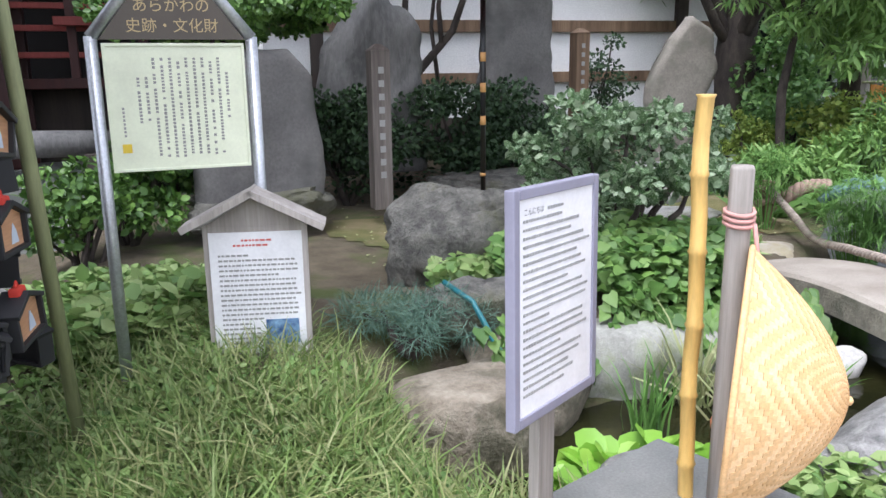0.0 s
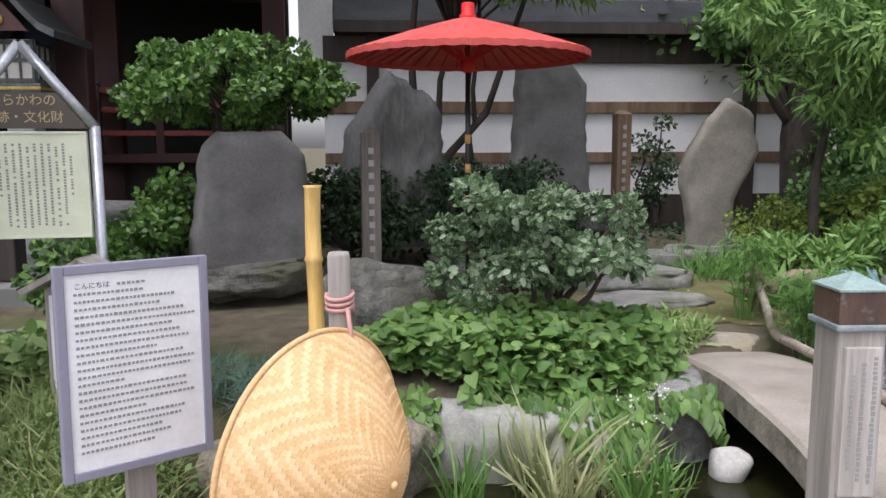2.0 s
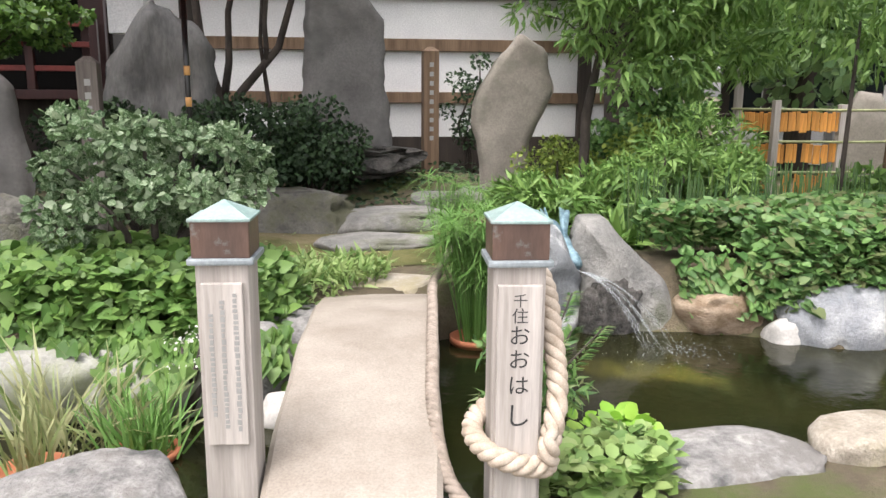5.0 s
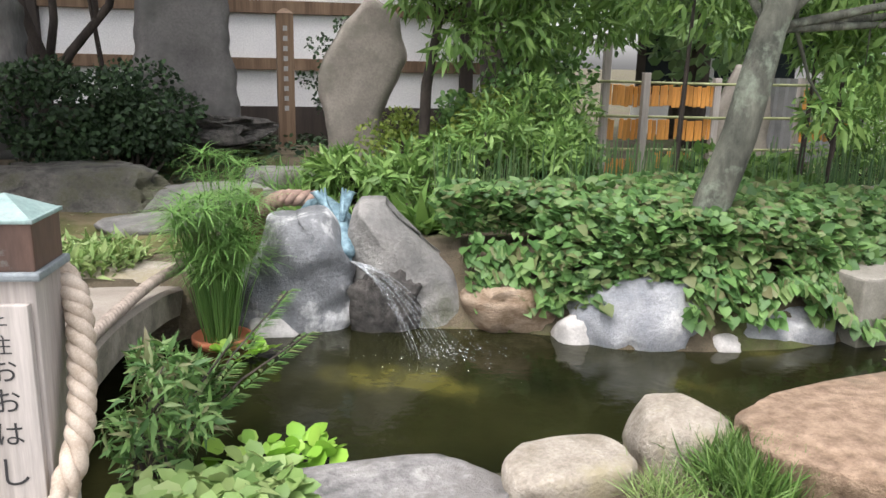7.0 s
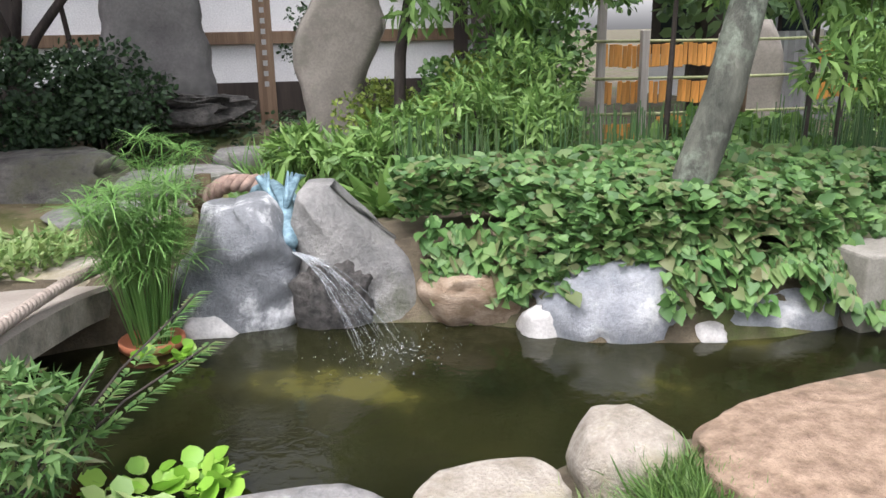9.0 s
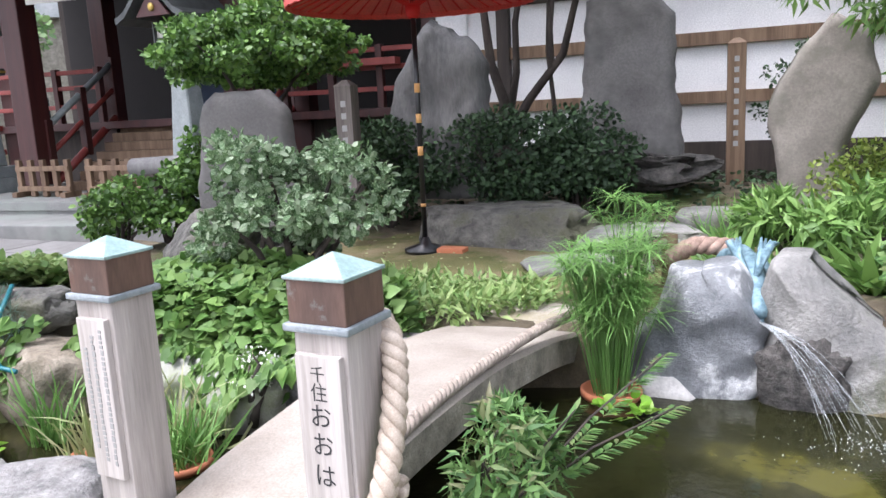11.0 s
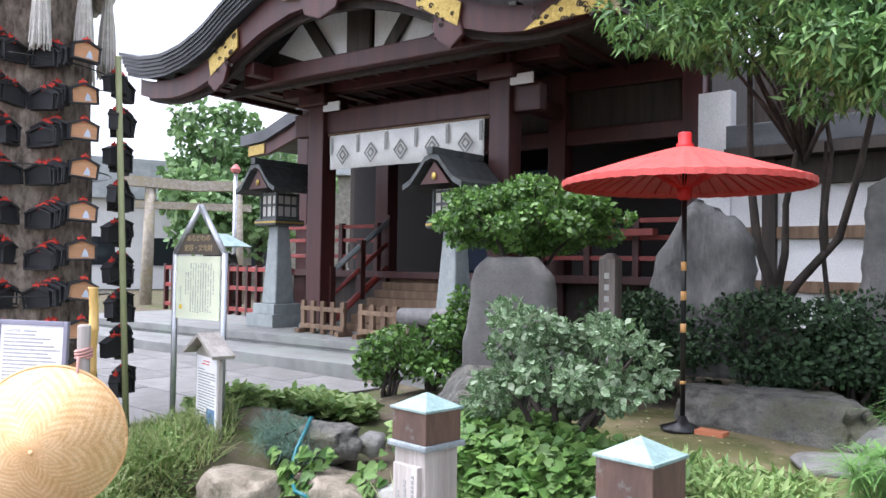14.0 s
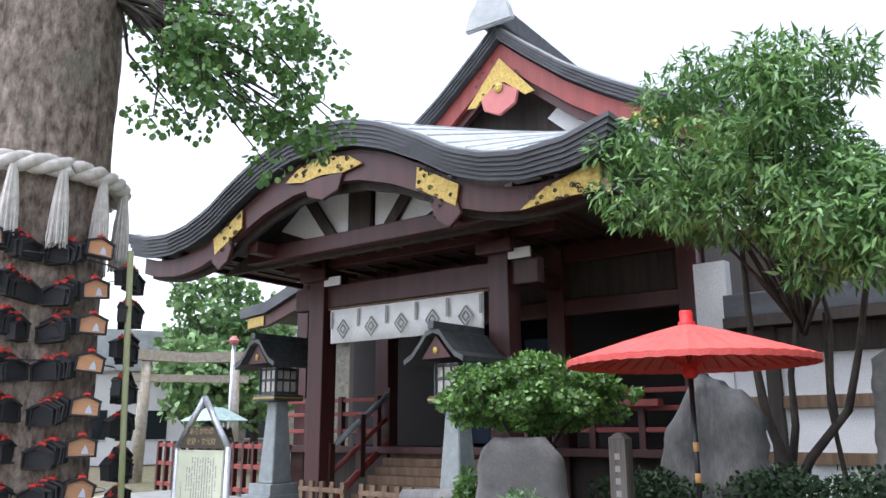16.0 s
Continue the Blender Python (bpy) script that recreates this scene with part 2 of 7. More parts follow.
M["gold"] = surface("gilt_metal", (0.27, 0.18, 0.035), (0.52, 0.38, 0.1), 25, 0.4, 0.5, 0.006, 70, metal=0.45)
M["noren"] = surface("white_curtain", (0.7, 0.7, 0.68), (0.8, 0.8, 0.78), 3, 0.9, 0.2, 0.006, 60)
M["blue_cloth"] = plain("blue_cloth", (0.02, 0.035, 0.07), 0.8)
M["lantern"] = surface("grey_green_lantern", (0.2, 0.23, 0.23), (0.3, 0.33, 0.33), 5, 0.6, 0.2, 0.004, 60)
M["lantern_dark"] = surface("dark_bronze", (0.045, 0.05, 0.05), (0.09, 0.1, 0.1), 6, 0.5, 0.2, 0.004, 60, metal=0.3)
M["shoji"] = plain("milky_pane", (0.5, 0.48, 0.44), 0.5)
# near-black: the unlit depth of the hall is put into this colour
M["interior"] = plain("shade_black_interior", (0.012, 0.01, 0.01), 0.8)
M["bark"] = surface("furrowed_bark", (0.11, 0.085, 0.068), (0.56, 0.46, 0.38), 17, 0.95, 1.0, 0.07, 60, (1, 1, 0.5), patch=(0.3, 0.29, 0.24), patch_scale=3.0, patch_at=(0.55, 0.75))
M["bark_lichen"] = surface("lichen_bark", (0.04, 0.045, 0.035), (0.17, 0.175, 0.14), 9, 0.95, 1.0, 0.03, 60, (1, 1, 0.4), patch=(0.22, 0.26, 0.2), patch_scale=5, patch_at=(0.52, 0.66))
M["bark_dark"] = surface("dark_bark", (0.025, 0.02, 0.018), (0.075, 0.06, 0.05), 10, 0.95, 0.8, 0.02, 60, (1, 1, 0.4))
M["ema"] = wood("votive_wood", (0.55, 0.27, 0.13), (0.78, 0.45, 0.26), 6, along=0, vary=0.4)
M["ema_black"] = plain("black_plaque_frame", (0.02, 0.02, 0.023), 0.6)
M["ema_fig"] = plain("pale_blue_print", (0.6, 0.66, 0.78), 0.6)
M["red_string"] = plain("red_string", (0.62, 0.05, 0.03), 0.7)
M["leaf_weed"] = leafy("weed_leaves", [(0.11, 0.21, 0.055), (0.21, 0.33, 0.095), (0.33, 0.43, 0.17), (0.19, 0.27, 0.08)])
M["leaf_grass"] = leafy("grass_blades", [(0.12, 0.21, 0.05), (0.22, 0.32, 0.09), (0.38, 0.38, 0.18), (0.15, 0.25, 0.06)])
M["leaf_dry"] = leafy("pale_grass_blades", [(0.3, 0.34, 0.15), (0.45, 0.45, 0.25), (0.2, 0.3, 0.09)])
M["leaf_bed"] = leafy("heart_shaped_leaves", [(0.065, 0.15, 0.03), (0.105, 0.21, 0.045), (0.17, 0.29, 0.07), (0.1, 0.175, 0.05)])
M["leaf_ivy"] = leafy("broad_dull_leaves", [(0.05, 0.125, 0.032), (0.088, 0.19, 0.05), (0.15, 0.28, 0.08), (0.16, 0.15, 0.075)])
M["leaf_var"] = leafy("variegated_leaves", [(0.04, 0.095, 0.033), (0.12, 0.2, 0.085), (0.075, 0.145, 0.055), (0.33, 0.4, 0.27)], spot=(0.26, 0.34, 0.21))
M["leaf_bonsai"] = leafy("small_glossy_leaves", [(0.035, 0.085, 0.018), (0.09, 0.19, 0.037), (0.19, 0.34, 0.075)], rough=0.45)
M["leaf_dark"] = leafy("dark_shrub_leaves", [(0.014, 0.034, 0.014), (0.026, 0.058, 0.021), (0.045, 0.095, 0.033)], rough=0.7, trans=0.08)
M["leaf_long"] = leafy("long_narrow_leaves", [(0.08, 0.17, 0.035), (0.15, 0.28, 0.065), (0.25, 0.4, 0.11)])
M["leaf_tree"] = leafy("tree_leaves", [(0.055, 0.13, 0.035), (0.11, 0.23, 0.06), (0.2, 0.35, 0.1)])
M["leaf_far"] = leafy("far_leaves", [(0.08, 0.16, 0.06), (0.17, 0.29, 0.11), (0.26, 0.39, 0.16)])
M["leaf_yellow"] = leafy("yellow_green_leaves", [(0.1, 0.17, 0.025), (0.22, 0.31, 0.05), (0.34, 0.42, 0.09)])
M["leaf_lime"] = leafy("bright_floating_leaves", [(0.2, 0.42, 0.04), (0.28, 0.52, 0.07), (0.36, 0.56, 0.1)], rough=0.4)
M["leaf_papyrus"] = leafy("papyrus_blades", [(0.09, 0.21, 0.045), (0.15, 0.31, 0.07), (0.2, 0.37, 0.1)])
M["leaf_blue"] = leafy("blue_green_needles", [(0.1, 0.19, 0.15), (0.16, 0.27, 0.2), (0.08, 0.15, 0.1)])
M["leaf_horsetail"] = leafy("horsetail_stems", [(0.06, 0.13, 0.05), (0.1, 0.2, 0.07), (0.15, 0.22, 0.09)])
M["flower"] = leafy("white_flowers", [(0.75, 0.75, 0.7), (0.82, 0.82, 0.78)])

m, t, b = nodes_of("pond_water")
b.inputs["Base Color"].default_value = (0.035, 0.038, 0.014, 1)
b.inputs["Roughness"].default_value, b.inputs["IOR"].default_value = 0.04, 1.33
b.inputs["Transmission Weight"].default_value = 0.15
b.inputs["Specular IOR Level"].default_value = 0.4
c = ramp(t, tex(t, 1.1, 5), [(0.35, (0.008, 0.009, 0.004)), (0.6, (0.025, 0.025, 0.009)), (0.68, (0.085, 0.08, 0.02))])
t.links.new(c, b.inputs["Base Color"])
bump(t, b, tex(t, 14, 4, 0.55), 0.22, 0.012)
M["water"] = m
m, t, b = nodes_of("falling_water")
b.inputs["Base Color"].default_value = (0.8, 0.84, 0.86, 1)
b.inputs["Roughness"].default_value, b.inputs["IOR"].default_value = 0.08, 1.33
b.inputs["Transmission Weight"].default_value = 0.75
M["spray"] = m
m, t, b = nodes_of("window_glass")
b.inputs["Base Color"].default_value = (0.02, 0.025, 0.03, 1)
b.inputs["Roughness"].default_value = 0.08
M["glass"] = m

# ---- mesh helpers ----
rnd = random.Random(7)
nrs = np.random.RandomState(11)


def obj(name, bm, mat, parent=None, label="", smooth=False):
    me = bpy.data.meshes.new(name)
    bm.to_mesh(me)
    bm.free()
    for k in (mat if isinstance(mat, (list, tuple)) else [mat]):
        me.materials.append(k)
    if smooth:
        me.shade_smooth()
    ob = new(name, me)
    ob.parent = parent
    if label:
        ob["label"] = label
    return ob


def part(name, bm, mat, parent, label="", smooth=False):
    return obj(name, bm, mat, parent, label, smooth)


def thing(name, label, category, group="", at=(0, 0, 0), rz=0.0):
    e = tagged(new(name), label, category, group)
    e.matrix_world = pose(*at, 0, 0, rz)
    return e


def box(bm, x0, y0, z0, x1, y1, z1, bevel=0.0, m=None):
    r = bmesh.ops.create_cube(bm, size=1)["verts"]
    for v in r:
        v.co = Vector(((x0 + x1) / 2 + v.co.x * (x1 - x0), (y0 + y1) / 2 + v.co.y * (y1 - y0), (z0 + z1) / 2 + v.co.z * (z1 - z0)))
        if m is not None:
            v.co = m @ v.co
    if bevel:
        es = list({e for v in r for e in v.link_edges})
        bmesh.ops.bevel(bm, geom=es, offset=bevel, segments=2, affect="EDGES", profile=0.6)
    return bm


def boxed(x0, y0, z0, x1, y1, z1, bevel=0.004, m=None):
    return box(bmesh.new(), x0, y0, z0, x1, y1, z1, bevel, m)


def tube(bm, pts, radii, seg=10, cap=True):
    """A tapered tube along points."""
    rings = []
    n = len(pts)
    pts = [Vector(p) for p in pts]
    up = Vector((0.13, 0.37, 0.92))
    for i, p in enumerate(pts):
        d = (pts[min(i + 1, n - 1)] - pts[max(i - 1, 0)]).normalized()
        if abs(d.dot(up)) > 0.95:
            up = Vector((0.9, 0.1, 0.3))
        a = d.cross(up).normalized()
        c = a.cross(d).normalized()
        up = c
        r = radii[i] if isinstance(radii, (list, tuple)) else radii
        rings.append([bm.verts.new(p + r * (math.cos(k * 6.28319 / seg) * a + math.sin(k * 6.28319 / seg) * c)) for k in range(seg)])
    for q, s in zip(rings, rings[1:]):
        for k in range(seg):
            bm.faces.new((q[k], s[k], s[(k + 1) % seg], q[(k + 1) % seg]))
    if cap:
        bm.faces.new(rings[0])
        bm.faces.new(rings[-1][::-1])
    return bm


def tubed(pts, radii, seg=10):
    bm = tube(bmesh.new(), pts, radii, seg)
    bmesh.ops.recalc_face_normals(bm, faces=bm.faces)
    return bm


def lathe(profile, seg=24, m=None):
    bm = bmesh.new()
    rings = []
    for r, z in profile:
        rings.append([bm.verts.new((r * math.cos(k * 6.28319 / seg), r * math.sin(k * 6.28319 / seg), z)) for k in range(seg)])
    for q, s in zip(rings, rings[1:]):
        for k in range(seg):
            bm.faces.new((q[k], q[(k + 1) % seg], s[(k + 1) % seg], s[k]))
    bm.faces.new(rings[0][::-1])
    bm.faces.new(rings[-1])
    if m is not None:
        bm.transform(m)
    return bm


def frustum(w0, d0, z0, w1, d1, z1, bevel=0.004):
    """A square column that tapers from one size to another."""
    bm = bmesh.new()
    lo = [bm.verts.new((x * w0 / 2, y * d0 / 2, z0)) for x, y in ((-1, -1), (1, -1), (1, 1), (-1, 1))]
    hi = [bm.verts.new((x * w1 / 2, y * d1 / 2, z1)) for x, y in ((-1, -1), (1, -1), (1, 1), (-1, 1))]
    bm.faces.new(lo[::-1])
    bm.faces.new(hi)
    for k in range(4):
        bm.faces.new((lo[k], lo[(k + 1) % 4], hi[(k + 1) % 4], hi[k]))
    if bevel:
        bmesh.ops.bevel(bm, geom=list(bm.edges), offset=bevel, segments=1, affect="EDGES")
    return bm


def prism(outline, y0, y1, bevel=0.0):
    """An outline in x and z, drawn out from y0 to y1."""
    bm = bmesh.new()
    f = [bm.verts.new((x, y0, z)) for x, z in outline]
    k = [bm.verts.new((x, y1, z)) for x, z in outline]
    bm.faces.new(f)
    bm.faces.new(k[::-1])
    n = len(outline)
    for i in range(n):
        bm.faces.new((f[(i + 1) % n], f[i], k[i], k[(i + 1) % n]))
    bmesh.ops.recalc_face_normals(bm, faces=bm.faces)
    if bevel:
        bmesh.ops.bevel(bm, geom=list(bm.edges), offset=bevel, segments=2, affect="EDGES")
    return bm


def boulder(size, seed, rough=0.25, detail=4, flat=0.0, freq=1.4):
    """A rock: a ball pushed about by noise at several scales, faceted, with a flattened top where asked."""
    bm = bmesh.new()
    bmesh.ops.create_icosphere(bm, subdivisions=detail, radius=1)
    o = Vector((seed * 3.7, seed * 1.3, seed * 2.9))
    fq = random.Random(seed)
    planes = [(Vector((fq.gauss(0, 1), fq.gauss(0, 1), fq.gauss(0, 0.7))).normalized(), fq.uniform(0.78, 1.0)) for _ in range(int(5 + 28 * rough))]
    for v in bm.verts:
        p = v.co.copy()
        q = Vector([math.copysign(abs(c) ** 0.72, c) for c in p])
        d = noise.noise(p * freq + o) * rough + noise.noise(p * freq * 2.6 + o) * rough * 0.45 + noise.noise(p * freq * 6 + o) * rough * 0.2 + noise.noise(p * freq * 14 + o) * rough * 0.07
        d -= abs(noise.noise(p * freq * 2.1 - o)) * rough * 0.7
        q = q * (1 + d)
        for nv, dist in planes:
            k = q.dot(nv) - dist
            if k > 0:
                q -= nv * k * 0.82
        if flat and q.z > flat:
            q.z = flat + (q.z - flat) * 0.22
        v.co = Vector((q.x * size[0], q.y * size[1], q.z * size[2]))
    return bm


def stele(outline, thick, seed, rough=0.02, n=26):
    """An upright slab with an uneven outline: a filled profile in x and z with rounded edges and a hewn face."""
    zs = np.array([z for _, z in outline[0]])
    bm = bmesh.new()
    grid = []
    L = np.array(outline[0])
    R = np.array(outline[1])
    z0, z1 = L[0, 1], L[-1, 1]
    m = 22
    for side in (0, 1):
        rows = []
        for i in range(n + 1):
            f = i / n
            z = z0 + (z1 - z0) * f
            xl, xr = np.interp(z, L[:, 1], L[:, 0]), np.interp(z, R[:, 1], R[:, 0])
            row = []
            for j in range(m + 1):
                g = j / m
                x = xl + (xr - xl) * g
                e = min(1.0, (min(g, 1 - g) * (xr - xl)) / (thick * 0.45), (1 - f) * (z1 - z0) / (thick * 0.4) + 0.15)
                y = thick / 2 * math.sqrt(max(0.0, 1 - (1 - e) ** 2))
                y += noise.noise(Vector((x * 2.5 + seed, z * 2.5, side * 7))) * rough + noise.noise(Vector((x * 9 + seed, z * 9, side * 7))) * rough * 0.4
                xx = x + noise.noise(Vector((seed, z * 5, g * 3))) * rough * 1.4
                row.append(bm.verts.new((xx, -y if side == 0 else y, z + (noise.noise(Vector((x * 4, seed, 1))) * rough * 2 * f))))
            rows.append(row)
        for i in range(n):
            for j in range(m):
                q = (rows[i][j], rows[i][j + 1], rows[i + 1][j + 1], rows[i + 1][j])
                bm.faces.new(q if side == 0 else q[::-1])
        grid.append(rows)
    a, b2 = grid
    for i in range(n):
        for j, fl in ((0, False), (m, True)):
            q = (a[i][j], a[i + 1][j], b2[i + 1][j], b2[i][j])
            bm.faces.new(q[::-1] if fl else q)
    for j in range(m):
        bm.faces.new((a[n][j], a[n][j + 1], b2[n][j + 1], b2[n][j]))
        bm.faces.new((a[0][j + 1], a[0][j], b2[0][j], b2[0][j + 1]))
    bmesh.ops.recalc_face_normals(bm, faces=bm.faces)
    return bm


LEAF = {  # outline points (across, along, lift) and faces of one leaf
    "oval": ([(0, 0, 0), (0.3, 0.3, 0.06), (0.3, 0.68, 0.04), (0, 1, -0.08), (-0.3, 0.68, 0.04), (-0.3, 0.3, 0.06), (0, 0.5, -0.03)], [(0, 1, 2, 6), (6, 2, 3), (6, 3, 4), (0, 6, 4, 5)]),
    "heart": ([(0, 0.06, 0), (0.3, -0.1, 0.03), (0.47, 0.22, 0.07), (0.3, 0.6, 0.03), (0, 1, -0.12), (-0.3, 0.6, 0.03), (-0.47, 0.22, 0.07), (-0.3, -0.1, 0.03)], [(0, 1, 2, 3), (0, 3, 4), (0, 4, 5), (0, 5, 6, 7)]),
    "long": ([(0, 0, 0), (0.125, 0.38, 0.05), (0, 1, -0.22), (-0.125, 0.38, 0.05), (0, 0.42, 0.0)], [(0, 1, 4), (1, 2, 4), (4, 2, 3), (0, 4, 3)]),
    "blade": ([(-0.02, 0, 0), (0.02, 0, 0), (0.018, 0.45, 0.0), (0.01, 0.8, -0.1), (0, 1, -0.22), (-0.01, 0.8, -0.1), (-0.018, 0.45, 0.0)], [(0, 1, 2, 6), (6, 2, 3, 5), (5, 3, 4)]),
    "round": ([(0, 0, 0), (0.35, 0.1, 0.06), (0.5, 0.5, 0.1), (0.35, 0.9, 0.06), (0, 1, 0.02), (-0.35, 0.9, 0.06), (-0.5, 0.5, 0.1), (-0.35, 0.1, 0.06)], [(0, 1, 2, 3), (0, 3, 4), (0, 4, 5), (0, 5, 6, 7)]),
}


def leaves_mesh(name, kind, pos, along, face, size):
    """Many leaves in one mesh: where each starts, the way it points, the way its face looks, and its length."""
    tv, tf = LEAF[kind]
    tv = np.array(tv, float)
    n, k = len(pos), len(tv)
    a = along / np.linalg.norm(along, axis=1, keepdims=True)
    x = np.cross(a, face)
    x /= np.linalg.norm(x, axis=1, keepdims=True) + 1e-9
    z = np.cross(x, a)
    s = size.reshape(-1, 1, 1)
    v = pos[:, None, :] + s * (tv[None, :, 0:1] * x[:, None, :] + tv[None, :, 1:2] * a[:, None, :] + tv[None, :, 2:3] * z[:, None, :])
    v = v.reshape(-1, 3)
    lens = [len(f) for f in tf]
    flat = np.array([i for f in tf for i in f])
    loops = (flat[None, :] + (np.arange(n) * k)[:, None]).ravel()
    tot = np.tile(lens, n)
    me = bpy.data.meshes.new(name)
    me.vertices.add(n * k)
    me.vertices.foreach_set("co", v.ravel())
    me.loops.add(len(loops))
    me.loops.foreach_set("vertex_index", loops)
    me.polygons.add(len(tot))
    me.polygons.foreach_set("loop_start", np.concatenate([[0], np.cumsum(tot)[:-1]]))
    me.update(calc_edges=True)
    return me


def leaves(name, kind, pos, along, face, size, mat, parent=None, label=""):
    me = leaves_mesh(name, kind, np.asarray(pos, float), np.asarray(along, float), np.asarray(face, float), np.asarray(size, float))
    me.materials.append(mat)
    ob = new(name, me)
    ob.parent = parent
    if label:
        ob["label"] = label
    if parent:
        ob["kind"] = "stuff"
    return ob


def rand_dirs(n, up=0.0, spread=1.0):
    d = nrs.normal(size=(n, 3)) * spread
    d[:, 2] += up
    return d / (np.linalg.norm(d, axis=1, keepdims=True) + 1e-9)


def shell_points(n, clumps):
    """Points on and just inside the outer shells of a set of clumps (x, y, z, rx, ry, rz), with outward directions."""
    c = np.array(clumps, float)
    w = (c[:, 3] * c[:, 4] + c[:, 4] * c[:, 5] + c[:, 3] * c[:, 5])
    i = nrs.choice(len(c), n, p=w / w.sum())
    d = rand_dirs(n)
    r = 1 - np.abs(nrs.normal(size=(n, 1))) * 0.22
    return c[i, :3] + d * c[i, 3:] * r, d


def foliage(name, kind, n, clumps, size, mat, parent, droop=0.0, label="", up=0.35):
    p, d = shell_points(n, clumps)
    al = d * 0.7 + rand_dirs(n) * 0.8 + np.array([0, 0, -droop])
    fc = d * 0.6 + rand_dirs(n) * 0.5 + np.array([0, 0, up])
    return leaves(name, kind, p, al, fc, size * (0.65 + 0.7 * nrs.rand(n)), mat, parent, label)


def clumps_in(center, radii, k, r, seed, flatten=0.7):
    """Smaller clumps spread in a big ellipsoid, for an uneven crown with gaps."""
    q = random.Random(seed)
    out = []
    while len(out) < k:
        v = Vector((q.uniform(-1, 1), q.uniform(-1, 1), q.uniform(-1, 1)))
        if v.length > 1 or v.length < 0.35:
            continue
        s = r * q.uniform(0.65, 1.35)
        out.append((center[0] + v.x * radii[0], center[1] + v.y * radii[1], center[2] + v.z * radii[2], s, s, s * flatten))
    return out


def lettering(name, body, size, mat, parent, m, label=""):
    cu = bpy.data.curves.new(name, "FONT")
    cu.body, cu.size, cu.align_x, cu.align_y = body, size, "CENTER", "CENTER"
    tmp = new("tmp", cu)
    me = bpy.data.meshes.new_from_object(tmp)
    bpy.data.objects.remove(tmp)
    me.transform(m)
    me.name = name
    me.materials.append(mat)
    ob = new(name, me)
    ob.parent = parent
    if label:
        ob["label"] = label
    return ob
# ---- ground, pond, paving ----
POND = [(-2.25, 0.2), (-2.06, 0.42), (-1.71, 0.63), (-1.5, 0.85), (-0.91, 1.03), (-0.26, 1.07), (-0.05, 1.25), (0.2, 1.75), (0.75, 1.95), (1.2, 2.1), (1.81, 2.1), (2.33, 2.02), (2.8, 1.86), (3.07, 1.62),
        (3.52, 1.55), (3.95, 1.54), (4.46, 1.65), (4.75, 1.9), (5.6, 1.7), (5.1, 1.0), (4.0, 0.82), (3.0, 0.72), (2.6, 0.62), (2.1, 0.48), (1.4, 0.55), (1.1, 0.32), (0.8, 0.05), (0.0, 0.05), (-0.5, 0.16),
        (-1.0, 0.1), (-1.6, 0.02), (-2.1, 0.05)]
PX, PY = np.array([p[0] for p in POND]), np.array([p[1] for p in POND])


def pond_depth(x, y):
    """Signed distance to the pond's edge: negative inside."""
    x1, y1 = np.roll(PX, -1), np.roll(PY, -1)
    best = np.full(x.shape, 1e9)
    inside = np.zeros(x.shape, bool)
    for a, c, d, e in zip(PX, PY, x1, y1):
        ex, ey = d - a, e - c
        k = np.clip(((x - a) * ex + (y - c) * ey) / (ex * ex + ey * ey), 0, 1)
        best = np.minimum(best, np.hypot(x - a - k * ex, y - c - k * ey))
        inside ^= ((c > y) != (e > y)) & (x < a + (y - c) / (e - c + 1e-12) * ex)
    return np.where(inside, -best, best)


def step01(v, a, c):
    k = np.clip((v - a) / (c - a), 0, 1)
    return k * k * (3 - 2 * k)


def height(x, y):
    x, y = np.asarray(x, float), np.asarray(y, float)
    back = step01(y, 0.75, 1.3) * step01(x, -4.3, -3.5) * (1 - step01(x, 6.5, 9))
    h = -0.03 + 0.2 * back
    h = h + 0.36 * np.exp(-(((x + 2.75) / 0.75) ** 2 + ((y - 0.85) / 0.75) ** 2))
    h = h + 0.12 * np.exp(-(((x + 2.5) / 0.8) ** 2 + ((y + 0.2) / 0.6) ** 2))
    h = h + 0.16 * np.exp(-(((x + 0.9) / 0.9) ** 2 + ((y - 1.7) / 0.5) ** 2))
    h = h + 0.14 * np.exp(-(((x - 3.4) / 1.6) ** 2 + ((y - 2.5) / 0.7) ** 2))
    h = h + 0.25 * np.exp(-(((x - 0.6) / 3.2) ** 2 + ((y - 6.6) / 1.0) ** 2))
    h = h + 0.025 * np.sin(3.1 * x + 1.7 * y) * np.cos(2.3 * y - x) * step01(y, -0.4, 0.6)
    d = pond_depth(x, y)
    return np.where(d < 0, h * 0 - 0.12 - 0.38 * step01(-d, 0.0, 0.3), -0.1 + (h + 0.1) * step01(d, -0.02, 0.22))


def gz(x, y):
    return float(height(np.array([x]), np.array([y]))[0])


xs = np.concatenate([[-400, -120, -50, -25, -16, -12, -9, -7.5], np.arange(-6.5, 9, 0.08), [10, 12, 16, 25, 50, 120, 400]])
ys = np.concatenate([[-400, -120, -50, -20, -10, -6, -4, -2.5], np.arange(-1.6, 9.5, 0.08), [10, 12, 16, 25, 50, 120, 400]])
gx, gy = np.meshgrid(xs, ys)
hz = height(gx, gy)
nx, ny = len(xs), len(ys)
idx = np.arange(nx * ny).reshape(ny, nx)
quads = np.stack([idx[:-1, :-1], idx[:-1, 1:], idx[1:, 1:], idx[1:, :-1]], -1).reshape(-1, 4)
me = bpy.data.meshes.new("ground")
me.from_pydata(np.stack([gx, gy, hz], -1).reshape(-1, 3).tolist(), [], quads.tolist())
me.materials.append(M["soil"])
me.shade_smooth()
